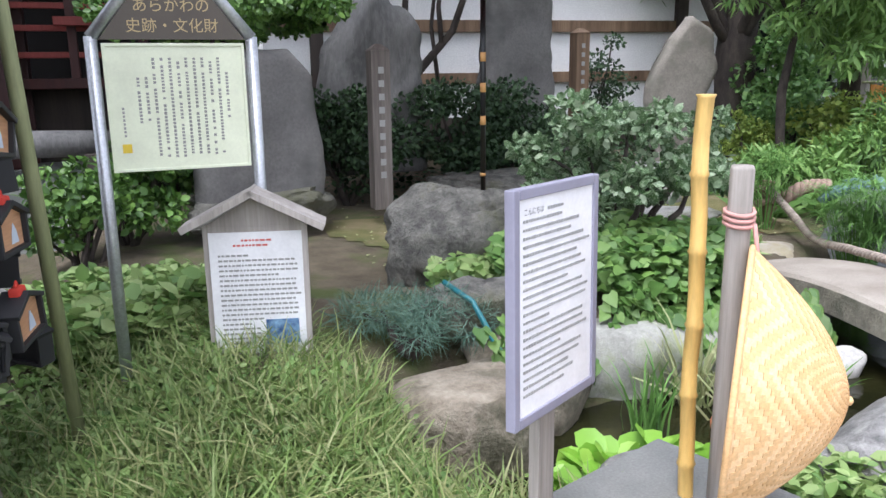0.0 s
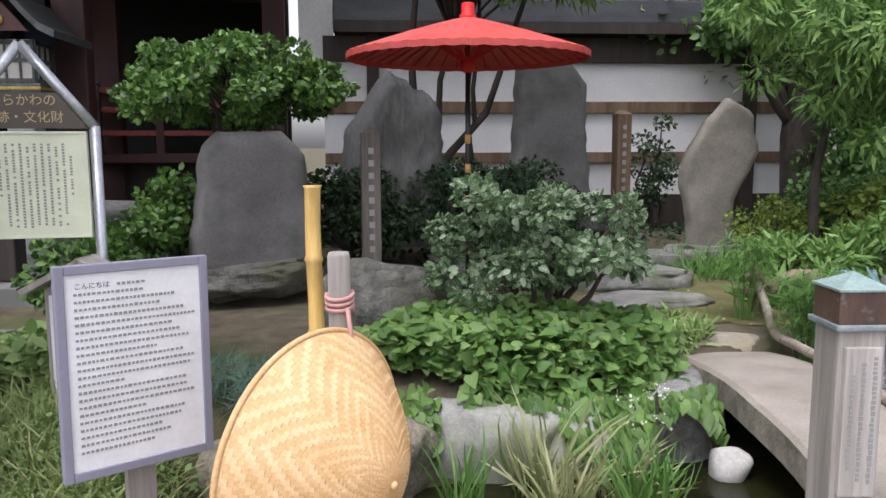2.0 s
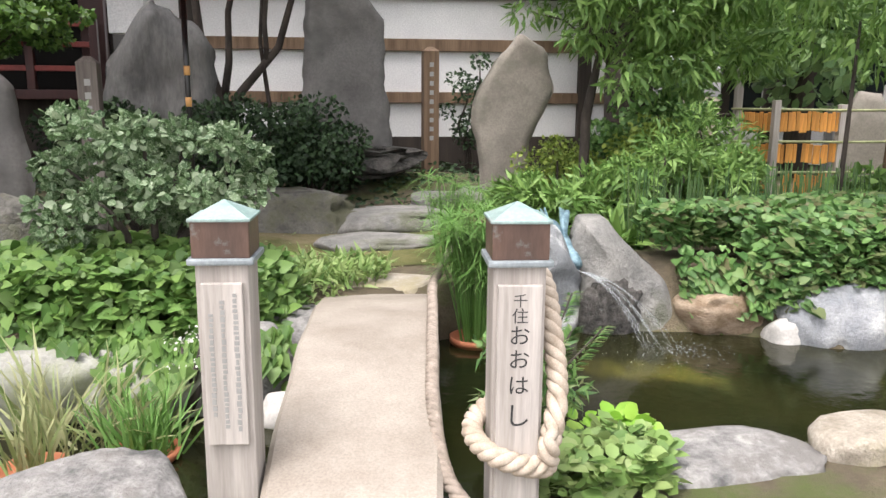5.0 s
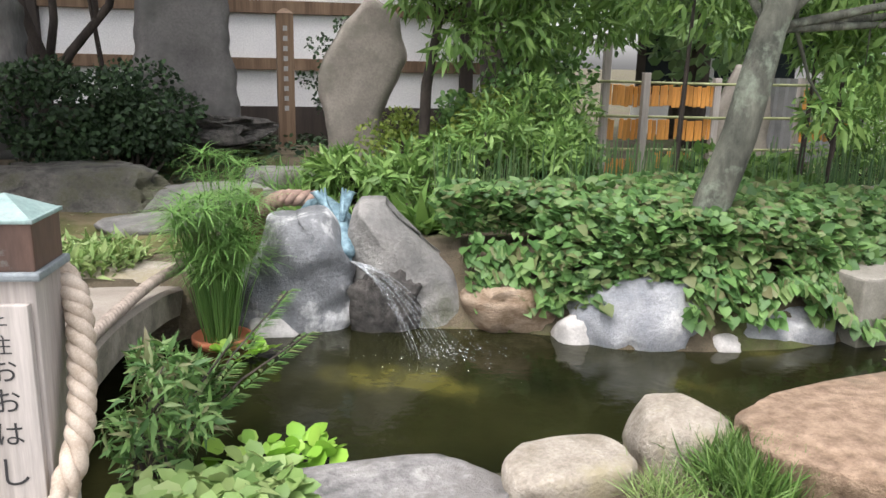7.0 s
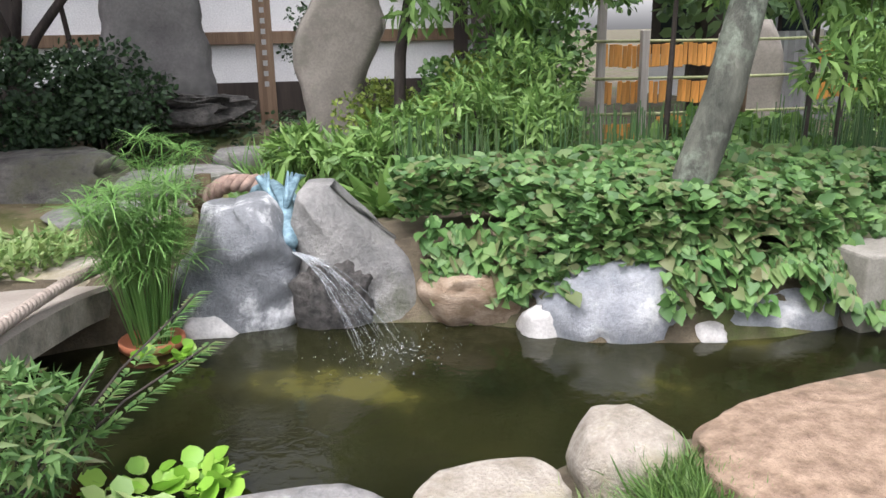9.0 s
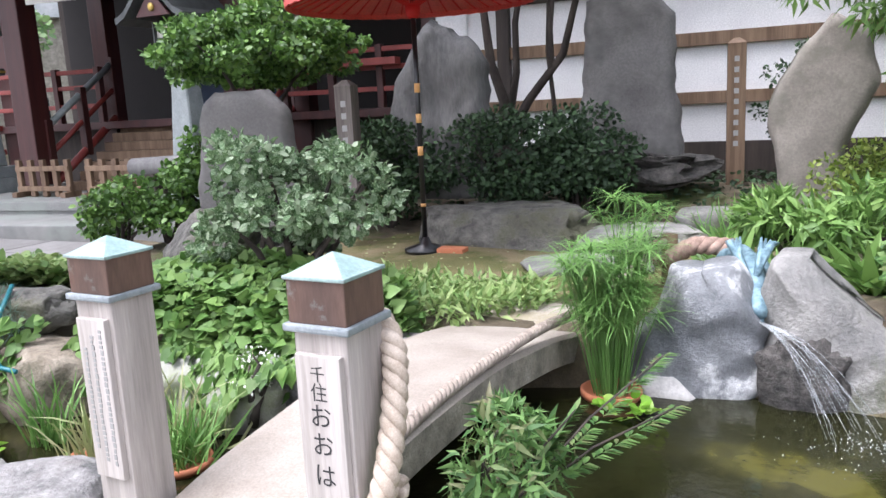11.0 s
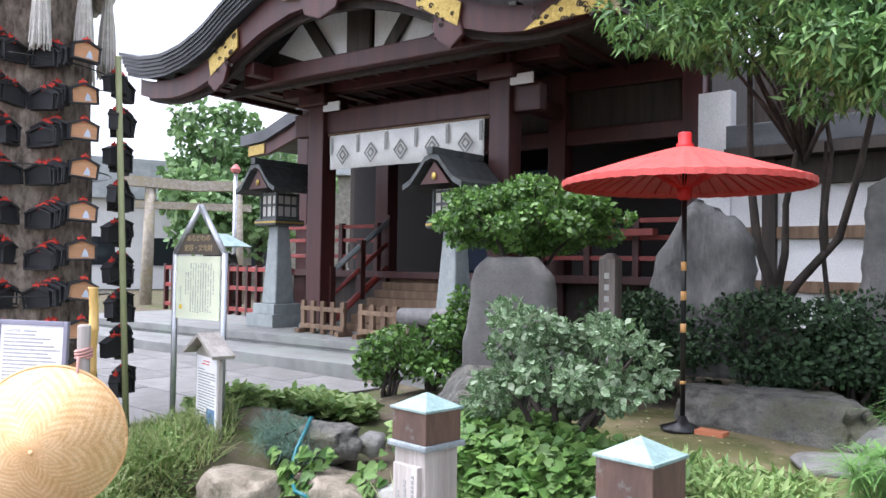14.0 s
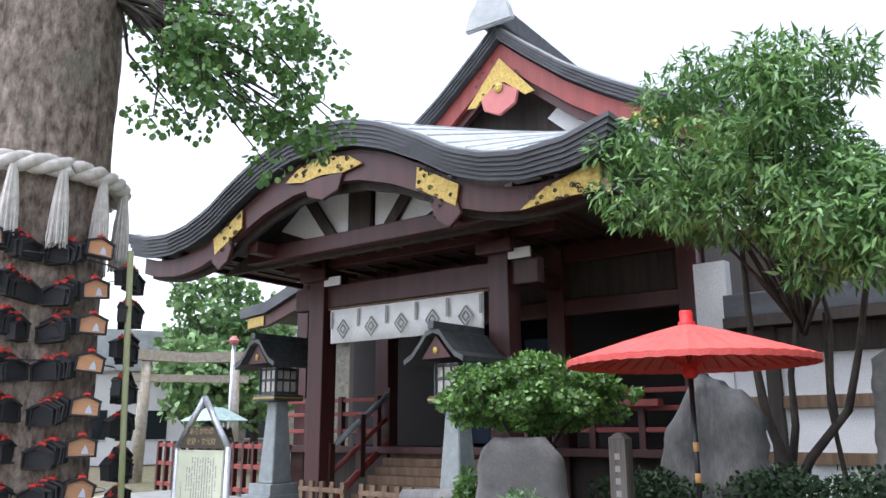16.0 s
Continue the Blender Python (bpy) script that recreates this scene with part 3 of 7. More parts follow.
tagged(new("ground", me), "brown garden soil with patches of green moss", "ground", kind="structure")

bm = bmesh.new()
bm.faces.new([bm.verts.new(p) for p in ((-3.2, -0.5, -0.1), (6.4, -0.5, -0.1), (6.4, 2.8, -0.1), (-3.2, 2.8, -0.1))])
tagged(obj("water", bm, M["water"]), "dark olive-green pond water with faint ripples", "water", kind="structure")

# moss lawn under the umbrella, laid as a thin sheet over the soil
xs2, ys2 = np.arange(-2.2, 1.9, 0.1), np.arange(2.3, 5.2, 0.1)
vs, fs, ids = [], [], {}
for x in xs2:
    for y in ys2:
        if ((x + 0.1) / 1.95) ** 2 + ((y - 3.7) / 1.35) ** 2 < 1 + 0.2 * math.sin(5 * x + 3 * y):
            ids[(round(x, 1), round(y, 1))] = len(vs)
            vs.append((x, y, gz(x, y) + 0.008))
for (x, y), i in ids.items():
    q = [ids.get((round(x + dx, 1), round(y + dy, 1))) for dx, dy in ((0, 0), (0.1, 0), (0.1, 0.1), (0, 0.1))]
    if None not in q:
        fs.append(q)
me = bpy.data.meshes.new("moss")
me.from_pydata(vs, [], fs)
me.materials.append(M["moss"])
me.shade_smooth()
tagged(new("moss", me), "brownish green moss lawn", "moss", kind="stuff")


def slab_mesh(name, w, d, h, mat):
    bm = boxed(0, 0, 0, w, d, h, 0.006)
    me = bpy.data.meshes.new(name)
    bm.to_mesh(me)
    bm.free()
    me.materials.append(mat)
    return me


# ---- shrine hall: platform, hall, porch, roofs ----
CX = -6.5
plat = tagged(new("platform"), "grey granite platform with one broad step", "platform", kind="structure")
part("step", boxed(-14.5, 4.5, -0.1, -4.05, 5.45, 0.155, 0.012), M["granite"], plat)
part("platform_block", boxed(-14.5, 5.42, -0.1, -3.95, 8.2, 0.32, 0.012), M["granite"], plat)
part("edge_stone", boxed(-14.5, 5.395, 0.20, -3.94, 5.80, 0.324, 0.01), M["granite"], plat)

hall = tagged(new("shrine_hall"), "dark red wooden shrine hall with a curved gabled copper roof", "shrine")
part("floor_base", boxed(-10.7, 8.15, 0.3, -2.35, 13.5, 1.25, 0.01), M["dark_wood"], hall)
part("veranda", boxed(-10.9, 7.75, 1.2, -2.5, 8.25, 1.32, 0.01), M["red_wood"], hall)
part("back_wall", boxed(-10.7, 13.5, 0.3, -2.35, 13.7, 4.8, 0), M["interior"], hall, "near-black interior wall with the hall's shade in its colour")
part("side_wall", boxed(-2.5, 8.3, 0.3, -2.35, 13.5, 4.8, 0), M["dark_wood"], hall)
part("side_wall", boxed(-10.7, 9.8, 0.3, -10.55, 13.5, 4.8, 0), M["dark_wood"], hall)
# screens in the same near-black, so the opening looks shaded
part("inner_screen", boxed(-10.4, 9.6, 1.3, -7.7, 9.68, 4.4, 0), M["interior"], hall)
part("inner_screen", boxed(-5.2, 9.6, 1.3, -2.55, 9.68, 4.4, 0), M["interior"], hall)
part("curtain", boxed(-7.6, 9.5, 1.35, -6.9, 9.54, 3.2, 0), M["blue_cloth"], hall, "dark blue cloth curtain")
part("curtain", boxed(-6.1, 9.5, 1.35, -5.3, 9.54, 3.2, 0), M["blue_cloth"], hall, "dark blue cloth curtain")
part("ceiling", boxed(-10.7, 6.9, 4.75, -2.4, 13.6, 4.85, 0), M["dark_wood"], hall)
for x in (-10.4, -8.3, -4.7, -2.55):
    part("column", boxed(x - 0.15, 8.05, 0.32, x + 0.15, 8.35, 4.8, 0.015), M["red_wood"], hall)
for x in (-8.3, -4.7):
    part("porch_column", boxed(x - 0.17, 6.33, 0.44, x + 0.17, 6.67, 4.6, 0.02), M["red_wood"], hall)
    part("column_base", boxed(x - 0.24, 6.26, 0.318, x + 0.24, 6.74, 0.445, 0.02), M["granite"], hall)
    part("bracket", boxed(x - 0.3, 6.2, 4.05, x + 0.3, 6.8, 4.25, 0.03), M["red_wood"], hall)
    part("white_beam_end", boxed(x + 0.19, 6.3, 3.95, x + 0.55, 6.34, 4.1, 0.01), M["white_plaster"], hall)
part("lintel", boxed(-8.9, 6.42, 3.6, -4.1, 6.62, 3.98, 0.02), M["red_wood"], hall)
part("lintel", boxed(-9.2, 6.4, 4.28, -3.8, 6.64, 4.5, 0.02), M["red_wood"], hall)
part("lintel", boxed(-10.6, 8.1, 3.35, -2.4, 8.28, 3.6, 0.02), M["red_wood"], hall)
part("lintel", boxed(-10.6, 8.1, 4.2, -2.4, 8.28, 4.5, 0.02), M["red_wood"], hall)
# frieze in near-black wood: the shade under the eaves is put into its colour
part("frieze_panel", boxed(-4.55, 8.2, 3.6, -2.7, 8.24, 4.2, 0), M["dark_wood"], hall)
part("frieze_panel", boxed(-8.15, 8.2, 3.6, -4.85, 8.24, 4.2, 0), M["dark_wood"], hall)
for x in (-8.3, -4.7):
    part("tie_beam", boxed(x - 0.1, 6.6, 3.75, x + 0.1, 8.1, 4.0, 0.02), M["red_wood"], hall)
    part("tie_beam", boxed(x - 0.1, 4.9, 4.3, x + 0.1, 6.4, 4.5, 0.02), M["red_wood"], hall)
for i in range(7):
    part("stair_tread", boxed(-8.0, 6.75 + 0.2 * i, 0.32 + 0.135 * i, -5.0, 6.99 + 0.2 * i, 0.32 + 0.135 * (i + 1), 0.01), M["brown_wood"], hall)
for x in (-8.15, -4.85):
    for dz, r in ((0.95, 0.05), (0.55, 0.04), (0.1, 0.06)):
        # top rail in pale lantern grey: its highlight is put into the colour
        part("stair_rail", tubed([(x, 6.6, 0.34 + dz), (x, 8.1, 1.3 + dz)], r, 8), M["red_bright"] if dz < 0.9 else M["lantern"], hall, smooth=True)
    for y in (6.6, 7.35, 8.1):
        z = 0.34 + (y - 6.6) * 0.64
        part("rail_post", boxed(x - 0.06, y - 0.06, z, x + 0.06, y + 0.06, z + 1.05, 0.01), M["red_wood"], hall)
for x0, x1 in ((-10.8, -8.2), (-4.8, -2.5)):
    for z in (1.55, 1.85, 2.1):
        part("veranda_rail", boxed(x0, 7.8, z, x1, 7.87, z + 0.07, 0.01), M["red_bright"], hall)
    for k in range(4):
        x = x0 + (x1 - x0) * k / 3
        part("veranda_post", boxed(x - 0.05, 7.78, 1.3, x + 0.05, 7.89, 2.2, 0.01), M["red_wood"], hall)
part("offering_shelf", boxed(-4.2, 7.5, 1.9, -2.9, 7.7, 2.0, 0.01), M["red_bright"], hall)

# porch roof: an undulating gable that runs back into the hall's roof
PS = [0, 0.6, 1.2, 1.8, 2.3, 2.8, 3.3, 3.9, 4.45]
PZ = [5.82, 5.77, 5.58, 5.28, 4.98, 4.80, 4.72, 4.76, 4.92]
YF = 4.35


def porch_z(s, y):
    k = (y - YF)
    return float(np.interp(abs(s), PS, PZ)) + k * (0.17 + 0.25 * min(1.0, abs(s) / 3.0)) * min(1.0, max(0.0, (4.55 - abs(s)) / 1.4))


def porch_skin(z_off, thick, y0, y1, inset, n=48, m=14):
    bm = bmesh.new()
    top, low = [], []
    for j in range(m + 1):
        y = y0 + (y1 - y0) * j / m
        rt, rl = [], []
        for i in range(n + 1):
            s = (-4.45 + inset) + (8.9 - 2 * inset) * i / n
            z = porch_z(s, y) + z_off
            rt.append(bm.verts.new((CX + s, y, z)))
            rl.append(bm.verts.new((CX + s, y, z - thick)))
        top.append(rt)
        low.append(rl)
    for j in range(m):
        for i in range(n):
            bm.faces.new((top[j][i], top[j][i + 1], top[j + 1][i + 1], top[j + 1][i]))
            bm.faces.new((low[j][i], low[j + 1][i], low[j + 1][i + 1], low[j][i + 1]))
    for i in range(n):
        bm.faces.new((low[0][i], low[0][i + 1], top[0][i + 1], top[0][i]))
        bm.faces.new((top[m][i], top[m][i + 1], low[m][i + 1], low[m][i]))
    for j in range(m):
        bm.faces.new((top[j][0], top[j + 1][0], low[j + 1][0], low[j][0]))
        bm.faces.new((low[j][n], low[j + 1][n], top[j + 1][n], top[j][n]))
    return bm


porch_roof = part("porch_roof", porch_skin(0.012, 0.03, YF + 0.12, 8.9, 0.1), M["roof_top"], hall, "curved copper porch roof with dark layered edge")
for k in range(6):  # layered eave edge, each layer a little further in
    part("eave_layer", porch_skin(-0.062 * k, 0.058, YF + 0.022 * k, 8.6, 0.022 * k, m=6), M["roof"], porch_roof)
for k in range(30):  # seams of the roof sheets
    s = -4.3 + 8.6 * k / 29
    part("roof_seam", tubed([(CX + s, YF + 0.14 + 0.5 * j, porch_z(s, YF + 0.14 + 0.5 * j) + 0.016) for j in range(9)], 0.014, 5), M["roof_top"], porch_roof)


def barge(y0, y1, z_top, depth, s0=-4.2, s1=4.2, n=40):
    bm = bmesh.new()
    rows = []
    for y in (y0, y1):
        a = [bm.verts.new((CX + s0 + (s1 - s0) * i / n, y, porch_z(s0 + (s1 - s0) * i / n, YF) - z_top)) for i in range(n + 1)]
        c = [bm.verts.new((v.co.x, y, v.co.z - depth * (1.0 + 0.25 * math.cos((i / n - 0.5) * 6.28)))) for i, v in enumerate(a)]
        rows.append((a, c))
    (a, c), (d, e) = rows
    for i in range(n):
        bm.faces.new((c[i], c[i + 1], a[i + 1], a[i]))
        bm.faces.new((d[i], d[i + 1], e[i + 1], e[i]))
        bm.faces.new((c[i + 1], c[i], e[i], e[i + 1]))
    bm.faces.new((a[0], d[0], e[0], c[0]))
    bm.faces.new((c[n], e[n], d[n], a[n]))
    return bm


part("bargeboard", barge(4.62, 4.74, 0.36, 0.36), M["red_wood"], hall)
part("bargeboard", barge(4.78, 4.86, 0.36, 0.44), M["dark_wood"], hall)
part("gable_wall", prism([(CX - 3.2, 4.2), (CX + 3.2, 4.2), (CX + 2.1, 4.7), (CX + 1.1, 5.3), (CX, 5.6), (CX - 1.1, 5.3), (CX - 2.1, 4.7)], 5.5, 5.6), M["dark_wood"], hall)
for sx in (-1, 1):
    part("gable_plaster", prism([(CX + sx * 0.25, 4.45), (CX + sx * 0.8, 4.4), (CX + sx * 1.75, 4.75), (CX + sx * 1.3, 5.1), (CX + sx * 0.25, 5.3)], 5.44, 5.49), M["white_plaster"], hall)
for sx in (-1, 1):
    part("gable_strut", boxed(-0.09, 5.36, -0.6, 0.09, 5.43, 0.6, 0.01, pose(CX + sx * 0.85, 0, 4.85, 0, sx * 38)), M["dark_wood"], hall)
part("gable_strut", boxed(CX - 0.22, 5.36, 4.3, CX + 0.22, 5.43, 5.4, 0.01), M["dark_wood"], hall)
part("gable_beam", boxed(CX - 2.4, 5.3, 4.25, CX + 2.4, 5.5, 4.5, 0.02), M["red_wood"], hall)
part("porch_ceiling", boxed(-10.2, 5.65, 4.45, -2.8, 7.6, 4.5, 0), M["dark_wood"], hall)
for k in range(17):
    x = -10.4 + 0.49 * k
    part("rafter", boxed(x - 0.045, 4.75 if abs(x - CX) > 2.5 else 5.7, 4.4 + 0.02 * (k % 2), x + 0.045, 8.0, 4.5 + 0.02 * (k % 2), 0.006), M["red_wood"], hall)
    if k in (2, 3, 13, 14):
        part("rafter_end", boxed(x - 0.05, 4.73, 4.41, x + 0.05, 4.748, 4.49, 0), M["white_plaster"], hall)


def filigree(name, outline, y, parent, seed):
    """A gilt fitting: a plate with a raised scroll pattern."""
    p = part(name, prism(outline, y, y + 0.025), M["gold"], parent, "gilt openwork fitting")
    q = random.Random(seed)
    xs3, zs3 = [a for a, _ in outline], [c for _, c in outline]
    for k in range(20):
        cx, cz = q.uniform(min(xs3) + 0.05, max(xs3) - 0.05), q.uniform(min(zs3) + 0.04, max(zs3) - 0.04)
        r = q.uniform(0.025, 0.045)
        pts = [(cx + r * (1 - j / 14) * math.cos(j * 0.6), y - 0.006, cz + r * (1 - j / 14) * math.sin(j * 0.6)) for j in range(12)]
        part("scroll", tubed(pts, 0.0075, 5), M["dark_wood"], p)
    return p


zc = porch_z(0, YF)
filigree("gilt_fitting", [(CX - 0.75, zc - 0.66), (CX - 0.5, zc - 0.5), (CX, zc - 0.4), (CX + 0.5, zc - 0.5), (CX + 0.75, zc - 0.66), (CX + 0.4, zc - 0.72), (CX, zc - 0.68), (CX - 0.4, zc - 0.72)], 4.57, hall, 1)
for sx in (-1, 1):
    z2 = porch_z(2.05, YF)
    filigree("gilt_fitting", [(CX + sx * 1.7, z2 - 0.22), (CX + sx * 2.35, z2 - 0.58), (CX + sx * 2.3, z2 - 0.85), (CX + sx * 1.68, z2 - 0.5)], 4.57, hall, 4 + sx)
    if sx > 0:
        z3 = porch_z(4.0, YF)
        filigree("gilt_fitting", [(CX + sx * 3.2, z3 - 0.72), (CX + sx * 3.55, z3 - 0.5), (CX + sx * 4.05, z3 - 0.36), (CX + sx * 4.2, z3 - 0.34), (CX + sx * 4.2, z3 - 0.66), (CX + sx * 3.8, z3 - 0.66)], 4.57, hall, 8 + sx)
        part("gilt_corner", boxed(CX + sx * 4.21 - 0.02, 4.55, z3 - 0.64, CX + sx * 4.21 + 0.02, 4.85, z3 - 0.36, 0.01), M["gold"], hall)
    part("pendant", prism([(CX + sx * 1.95, z2 - 0.62), (CX + sx * 2.3, z2 - 0.72), (CX + sx * 2.38, z2 - 0.95), (CX + sx * 2.2, z2 - 1.1), (CX + sx * 2.0, z2 - 0.98), (CX + sx * 1.92, z2 - 0.8)], 4.58, 4.64, 0.01), M["red_wood"], hall)
part("pendant", prism([(CX - 0.4, zc - 0.7), (CX + 0.4, zc - 0.7), (CX + 0.3, zc - 0.95), (CX, zc - 1.05), (CX - 0.3, zc - 0.95)], 4.58, 4.64, 0.01), M["red_wood"], hall)

# upper gabled roof
GX = CX + 0.33
GS = [0, 0.35, 0.7, 1.4, 2.05, 2.8, 3.4, 4.2, 5.0]
GZ = [9.3, 8.98, 8.68, 8.1, 7.66, 7.22, 6.96, 6.74, 6.62]


def gable_skin(off, thick, y0, y1, s_max, n=22):
    bm = bmesh.new()
    rows = []
    for y in (y0, y1):
        t2 = [bm.verts.new((GX + s, y, float(np.interp(abs(s), GS, GZ)) + off)) for s in np.linspace(-s_max, s_max, 2 * n + 1)]
        l2 = [bm.verts.new((v.co.x, y, v.co.z - thick)) for v in t2]
        rows.append((t2, l2))
    (a, c), (d, e) = rows
    for i in range(2 * n):
        bm.faces.new((a[i], a[i + 1], d[i + 1], d[i]))
        bm.faces.new((c[i], e[i], e[i + 1], c[i + 1]))
        bm.faces.new((c[i], c[i + 1], a[i + 1], a[i]))
        bm.faces.new((d[i], d[i + 1], e[i + 1], e[i]))
    bm.faces.new((a[0], d[0], e[0], c[0]))
    bm.faces.new((c[-1], e[-1], d[-1], a[-1]))
    return bm


main_roof = part("main_roof", gable_skin(0.012, 0.05, 8.83, 14.5, 4.2), M["roof_top"], hall, "weathered copper main roof with steep gable")
for k in range(4):
    part("eave_layer", gable_skin(-0.045 - 0.065 * k, 0.06, 8.75 + 0.03 * k, 12, 4.2 - 0.03 * k), M["roof"], main_roof)
part("gable_board", gable_skin(-0.34, 0.42, 8.98, 9.08, 3.9), M["red_bright"], hall)
part("gable_board", gable_skin(-0.34, 0.62, 9.1, 9.2, 3.8), M["red_wood"], hall)
part("upper_wall", boxed(GX - 3.6, 9.62, 4.6, GX + 3.6, 9.75, 7.0, 0), M["dark_wood"], hall)
part("upper_gable_wall", prism([(GX - 2.6, 6.2), (GX + 2.6, 6.2), (GX + 2.3, 6.75), (GX, 8.5), (GX - 2.3, 6.75)], 9.5, 9.6), M["dark_wood"], hall)
for sx in (-1, 1):
    part("gable_plaster", prism([(GX + sx * 0.75, 7.35), (GX + sx * 1.0, 7.55), (GX + sx * 2.1, 6.6), (GX + sx * 1.9, 6.3)], 9.42, 9.49), M["white_plaster"], hall)
filigree("gilt_fitting", [(GX - 0.75, 7.75), (GX, 8.62), (GX + 0.75, 7.75), (GX + 0.55, 7.72), (GX + 0.1, 8.1), (GX - 0.1, 8.1), (GX - 0.55, 7.72)], 8.93, hall, 21)
for sx in (-1, 1):
    filigree("gilt_fitting", [(GX + sx * 2.6, 6.85), (GX + sx * 3.1, 6.75), (GX + sx * 3.5, 6.55), (GX + sx * 3.2, 6.42), (GX + sx * 2.8, 6.5)], 8.93, hall, 31 + sx)
part("pendant", prism([(GX - 0.42, 7.85), (GX, 8.12), (GX + 0.42, 7.85), (GX + 0.36, 7.6), (GX, 7.42), (GX - 0.36, 7.6)], 8.9, 8.97, 0.02), M["pink_wood"], hall)
part("gilt_boss", lathe([(0.1, 0), (0.1, 0.03), (0.05, 0.05)], 14, pose(GX, 8.9, 7.98, 90)), M["gold"], hall)
part("ridge", boxed(GX - 0.22, 8.65, 9.2, GX + 0.22, 14.5, 9.62, 0.05), M["roof"], hall)
part("ridge_ornament", prism([(GX - 0.55, 9.15), (GX + 0.55, 9.15), (GX + 0.45, 9.5), (GX + 0.2, 9.85), (GX, 9.95), (GX - 0.2, 9.85), (GX - 0.45, 9.5)], 8.55, 8.68, 0.03), M["roof_top"], hall)

# white curtain with crests under the lintel
nor = thing("shrine_curtain", "white shrine curtain with grey diamond crests hung under a lintel", "curtain", at=(-6.42, 6.3, 0))
bm = bmesh.new()
n = 60
rows = []
for z in (3.53, 3.26, 2.98):
    rows.append([bm.verts.new((-1.5 + 3.0 * i / n, 0.02 * math.sin(i * 0.8) * (3.6 - z), z)) for i in range(n + 1)])
for a, c in zip(rows, rows[1:]):
    for i in range(n):
        bm.faces.new((c[i], c[i + 1], a[i + 1], a[i]))
cl = part("cloth", bm, M["noren"], nor, smooth=True)
sol = cl.modifiers.new("thick", "SOLIDIFY")
sol.thickness = 0.006
for k in range(5):
    x = -1.2 + 0.6 * k
    for r in (0.125, 0.06):
        bm = tubed([(x, -0.03, 3.2 + r * 1.2), (x + r, -0.03, 3.2), (x, -0.03, 3.2 - r * 1.2), (x - r, -0.03, 3.2), (x, -0.03, 3.2 + r * 1.2)], 0.014, 4)
        part("crest", bm, M["grey_ink"], nor)
for k in range(6):
    x = -1.46 + 0.584 * k
    part("ribbon", boxed(x - 0.025, -0.035, 3.22, x + 0.025, -0.025, 3.5, 0), M["grey_ink"], nor)
part("hanging_rod", tubed([(-1.58, 0.03, 3.55), (1.58, 0.03, 3.55)], 0.02, 8), M["brown_wood"], nor)

# the hall and its platform stand a few degrees askew to the garden wall
ASKEW = Matrix.Translation((0.02, 0.1, 0)) @ Matrix.Translation((CX, 4.35, 0)) @ Matrix.Rotation(radians(6.2), 4, "Z") @ Matrix.Translation((-CX, -4.35, 0))
for ob in (plat, hall, nor):
    ob.matrix_world = ASKEW @ ob.matrix_basis

# ---- wall to the east of the hall ----
wall = tagged(new("wall_north"), "white plaster wall with brown timber rails and dark eaves", "wall", kind="structure")
part("plaster", boxed(-2.25, 7.9, 0.0, 4.3, 8.08, 2.5, 0), M["white_plaster"], wall)
part("upper_plaster", boxed(-2.55, 7.86, 2.0, -2.12, 8.04, 3.75, 0), M["white_plaster"], wall)
part("rail", boxed(-2.25, 7.84, 1.83, 4.3, 7.92, 1.98, 0.006), M["brown_wood"], wall)
part("rail", boxed(-2.25, 7.84, 1.18, 4.3, 7.92, 1.32, 0.006), M["brown_wood"], wall)
part("rail", boxed(-2.25, 7.82, 2.48, 4.3, 8.1, 2.8, 0.006), M["dark_wood"], wall)
for x in (-1.62, 3.4, 4.25):
    part("post", boxed(x - 0.08, 7.8, 0.0, x + 0.08, 7.95, 2.5 if x > 0 else 3.8, 0.006), M["dark_wood"], wall)
part("base_board", boxed(-2.25, 7.86, 0.0, 4.3, 7.91, 0.75, 0.006), M["dark_wood"], wall)
part("eave", prism([(-2.1, 2.82), (4.5, 2.82), (4.5, 2.95), (-2.1, 2.95)], 7.6, 8.6), M["dark_wood"], wall)
# dark board added to close off the sky above the eaves
part("upper_wall", boxed(-2.1, 8.6, 3.2, 4.4, 8.8, 4.3, 0), M["dark_wood"], wall)
part("eave_roof", boxed(-2.1, 7.65, 2.95, 4.5, 8.9, 3.25, 0.02), M["roof"], wall)

# ---- backdrop: surrounding houses and far trees are built below ----
# ---- steles, posts ----
def stone(name, label, outline, thick, seed, at, rz, mat, rough=0.02, cat="monument stone"):
    e = thing(name, label, cat, at=at, rz=rz)
    part("slab", stele(outline, thick, seed, rough), mat, e, smooth=True)
    return e


s = stone("stone_monument", "smooth grey upright stone monument on a rough base", ([(-0.5, 0.0), (-0.5, 0.35), (-0.42, 0.8), (-0.38, 1.05), (-0.26, 1.17)], [(0.47, 0.0), (0.5, 0.3), (0.44, 0.7), (0.41, 1.0), (0.24, 1.17)]), 0.26, 3, (-2.54, 3.85, 0.36), 15, M["stele"])
part("base_rock", boulder((0.62, 0.3, 0.17), 5, 0.3, 4), M["rock_rough"], s).location = (0, 0.02, 0.02)
s = stone("stone_monument", "dark craggy upright stone with a peaked top", ([(-0.66, 0.0), (-0.58, 0.7), (-0.48, 1.2), (-0.28, 1.5), (-0.1, 1.66)], [(0.5, 0.0), (0.5, 0.8), (0.46, 1.3), (0.25, 1.56), (0.08, 1.66)]), 0.46, 9, (-1.38, 5.45, 0.42), 8, M["stele_dark"], 0.06)
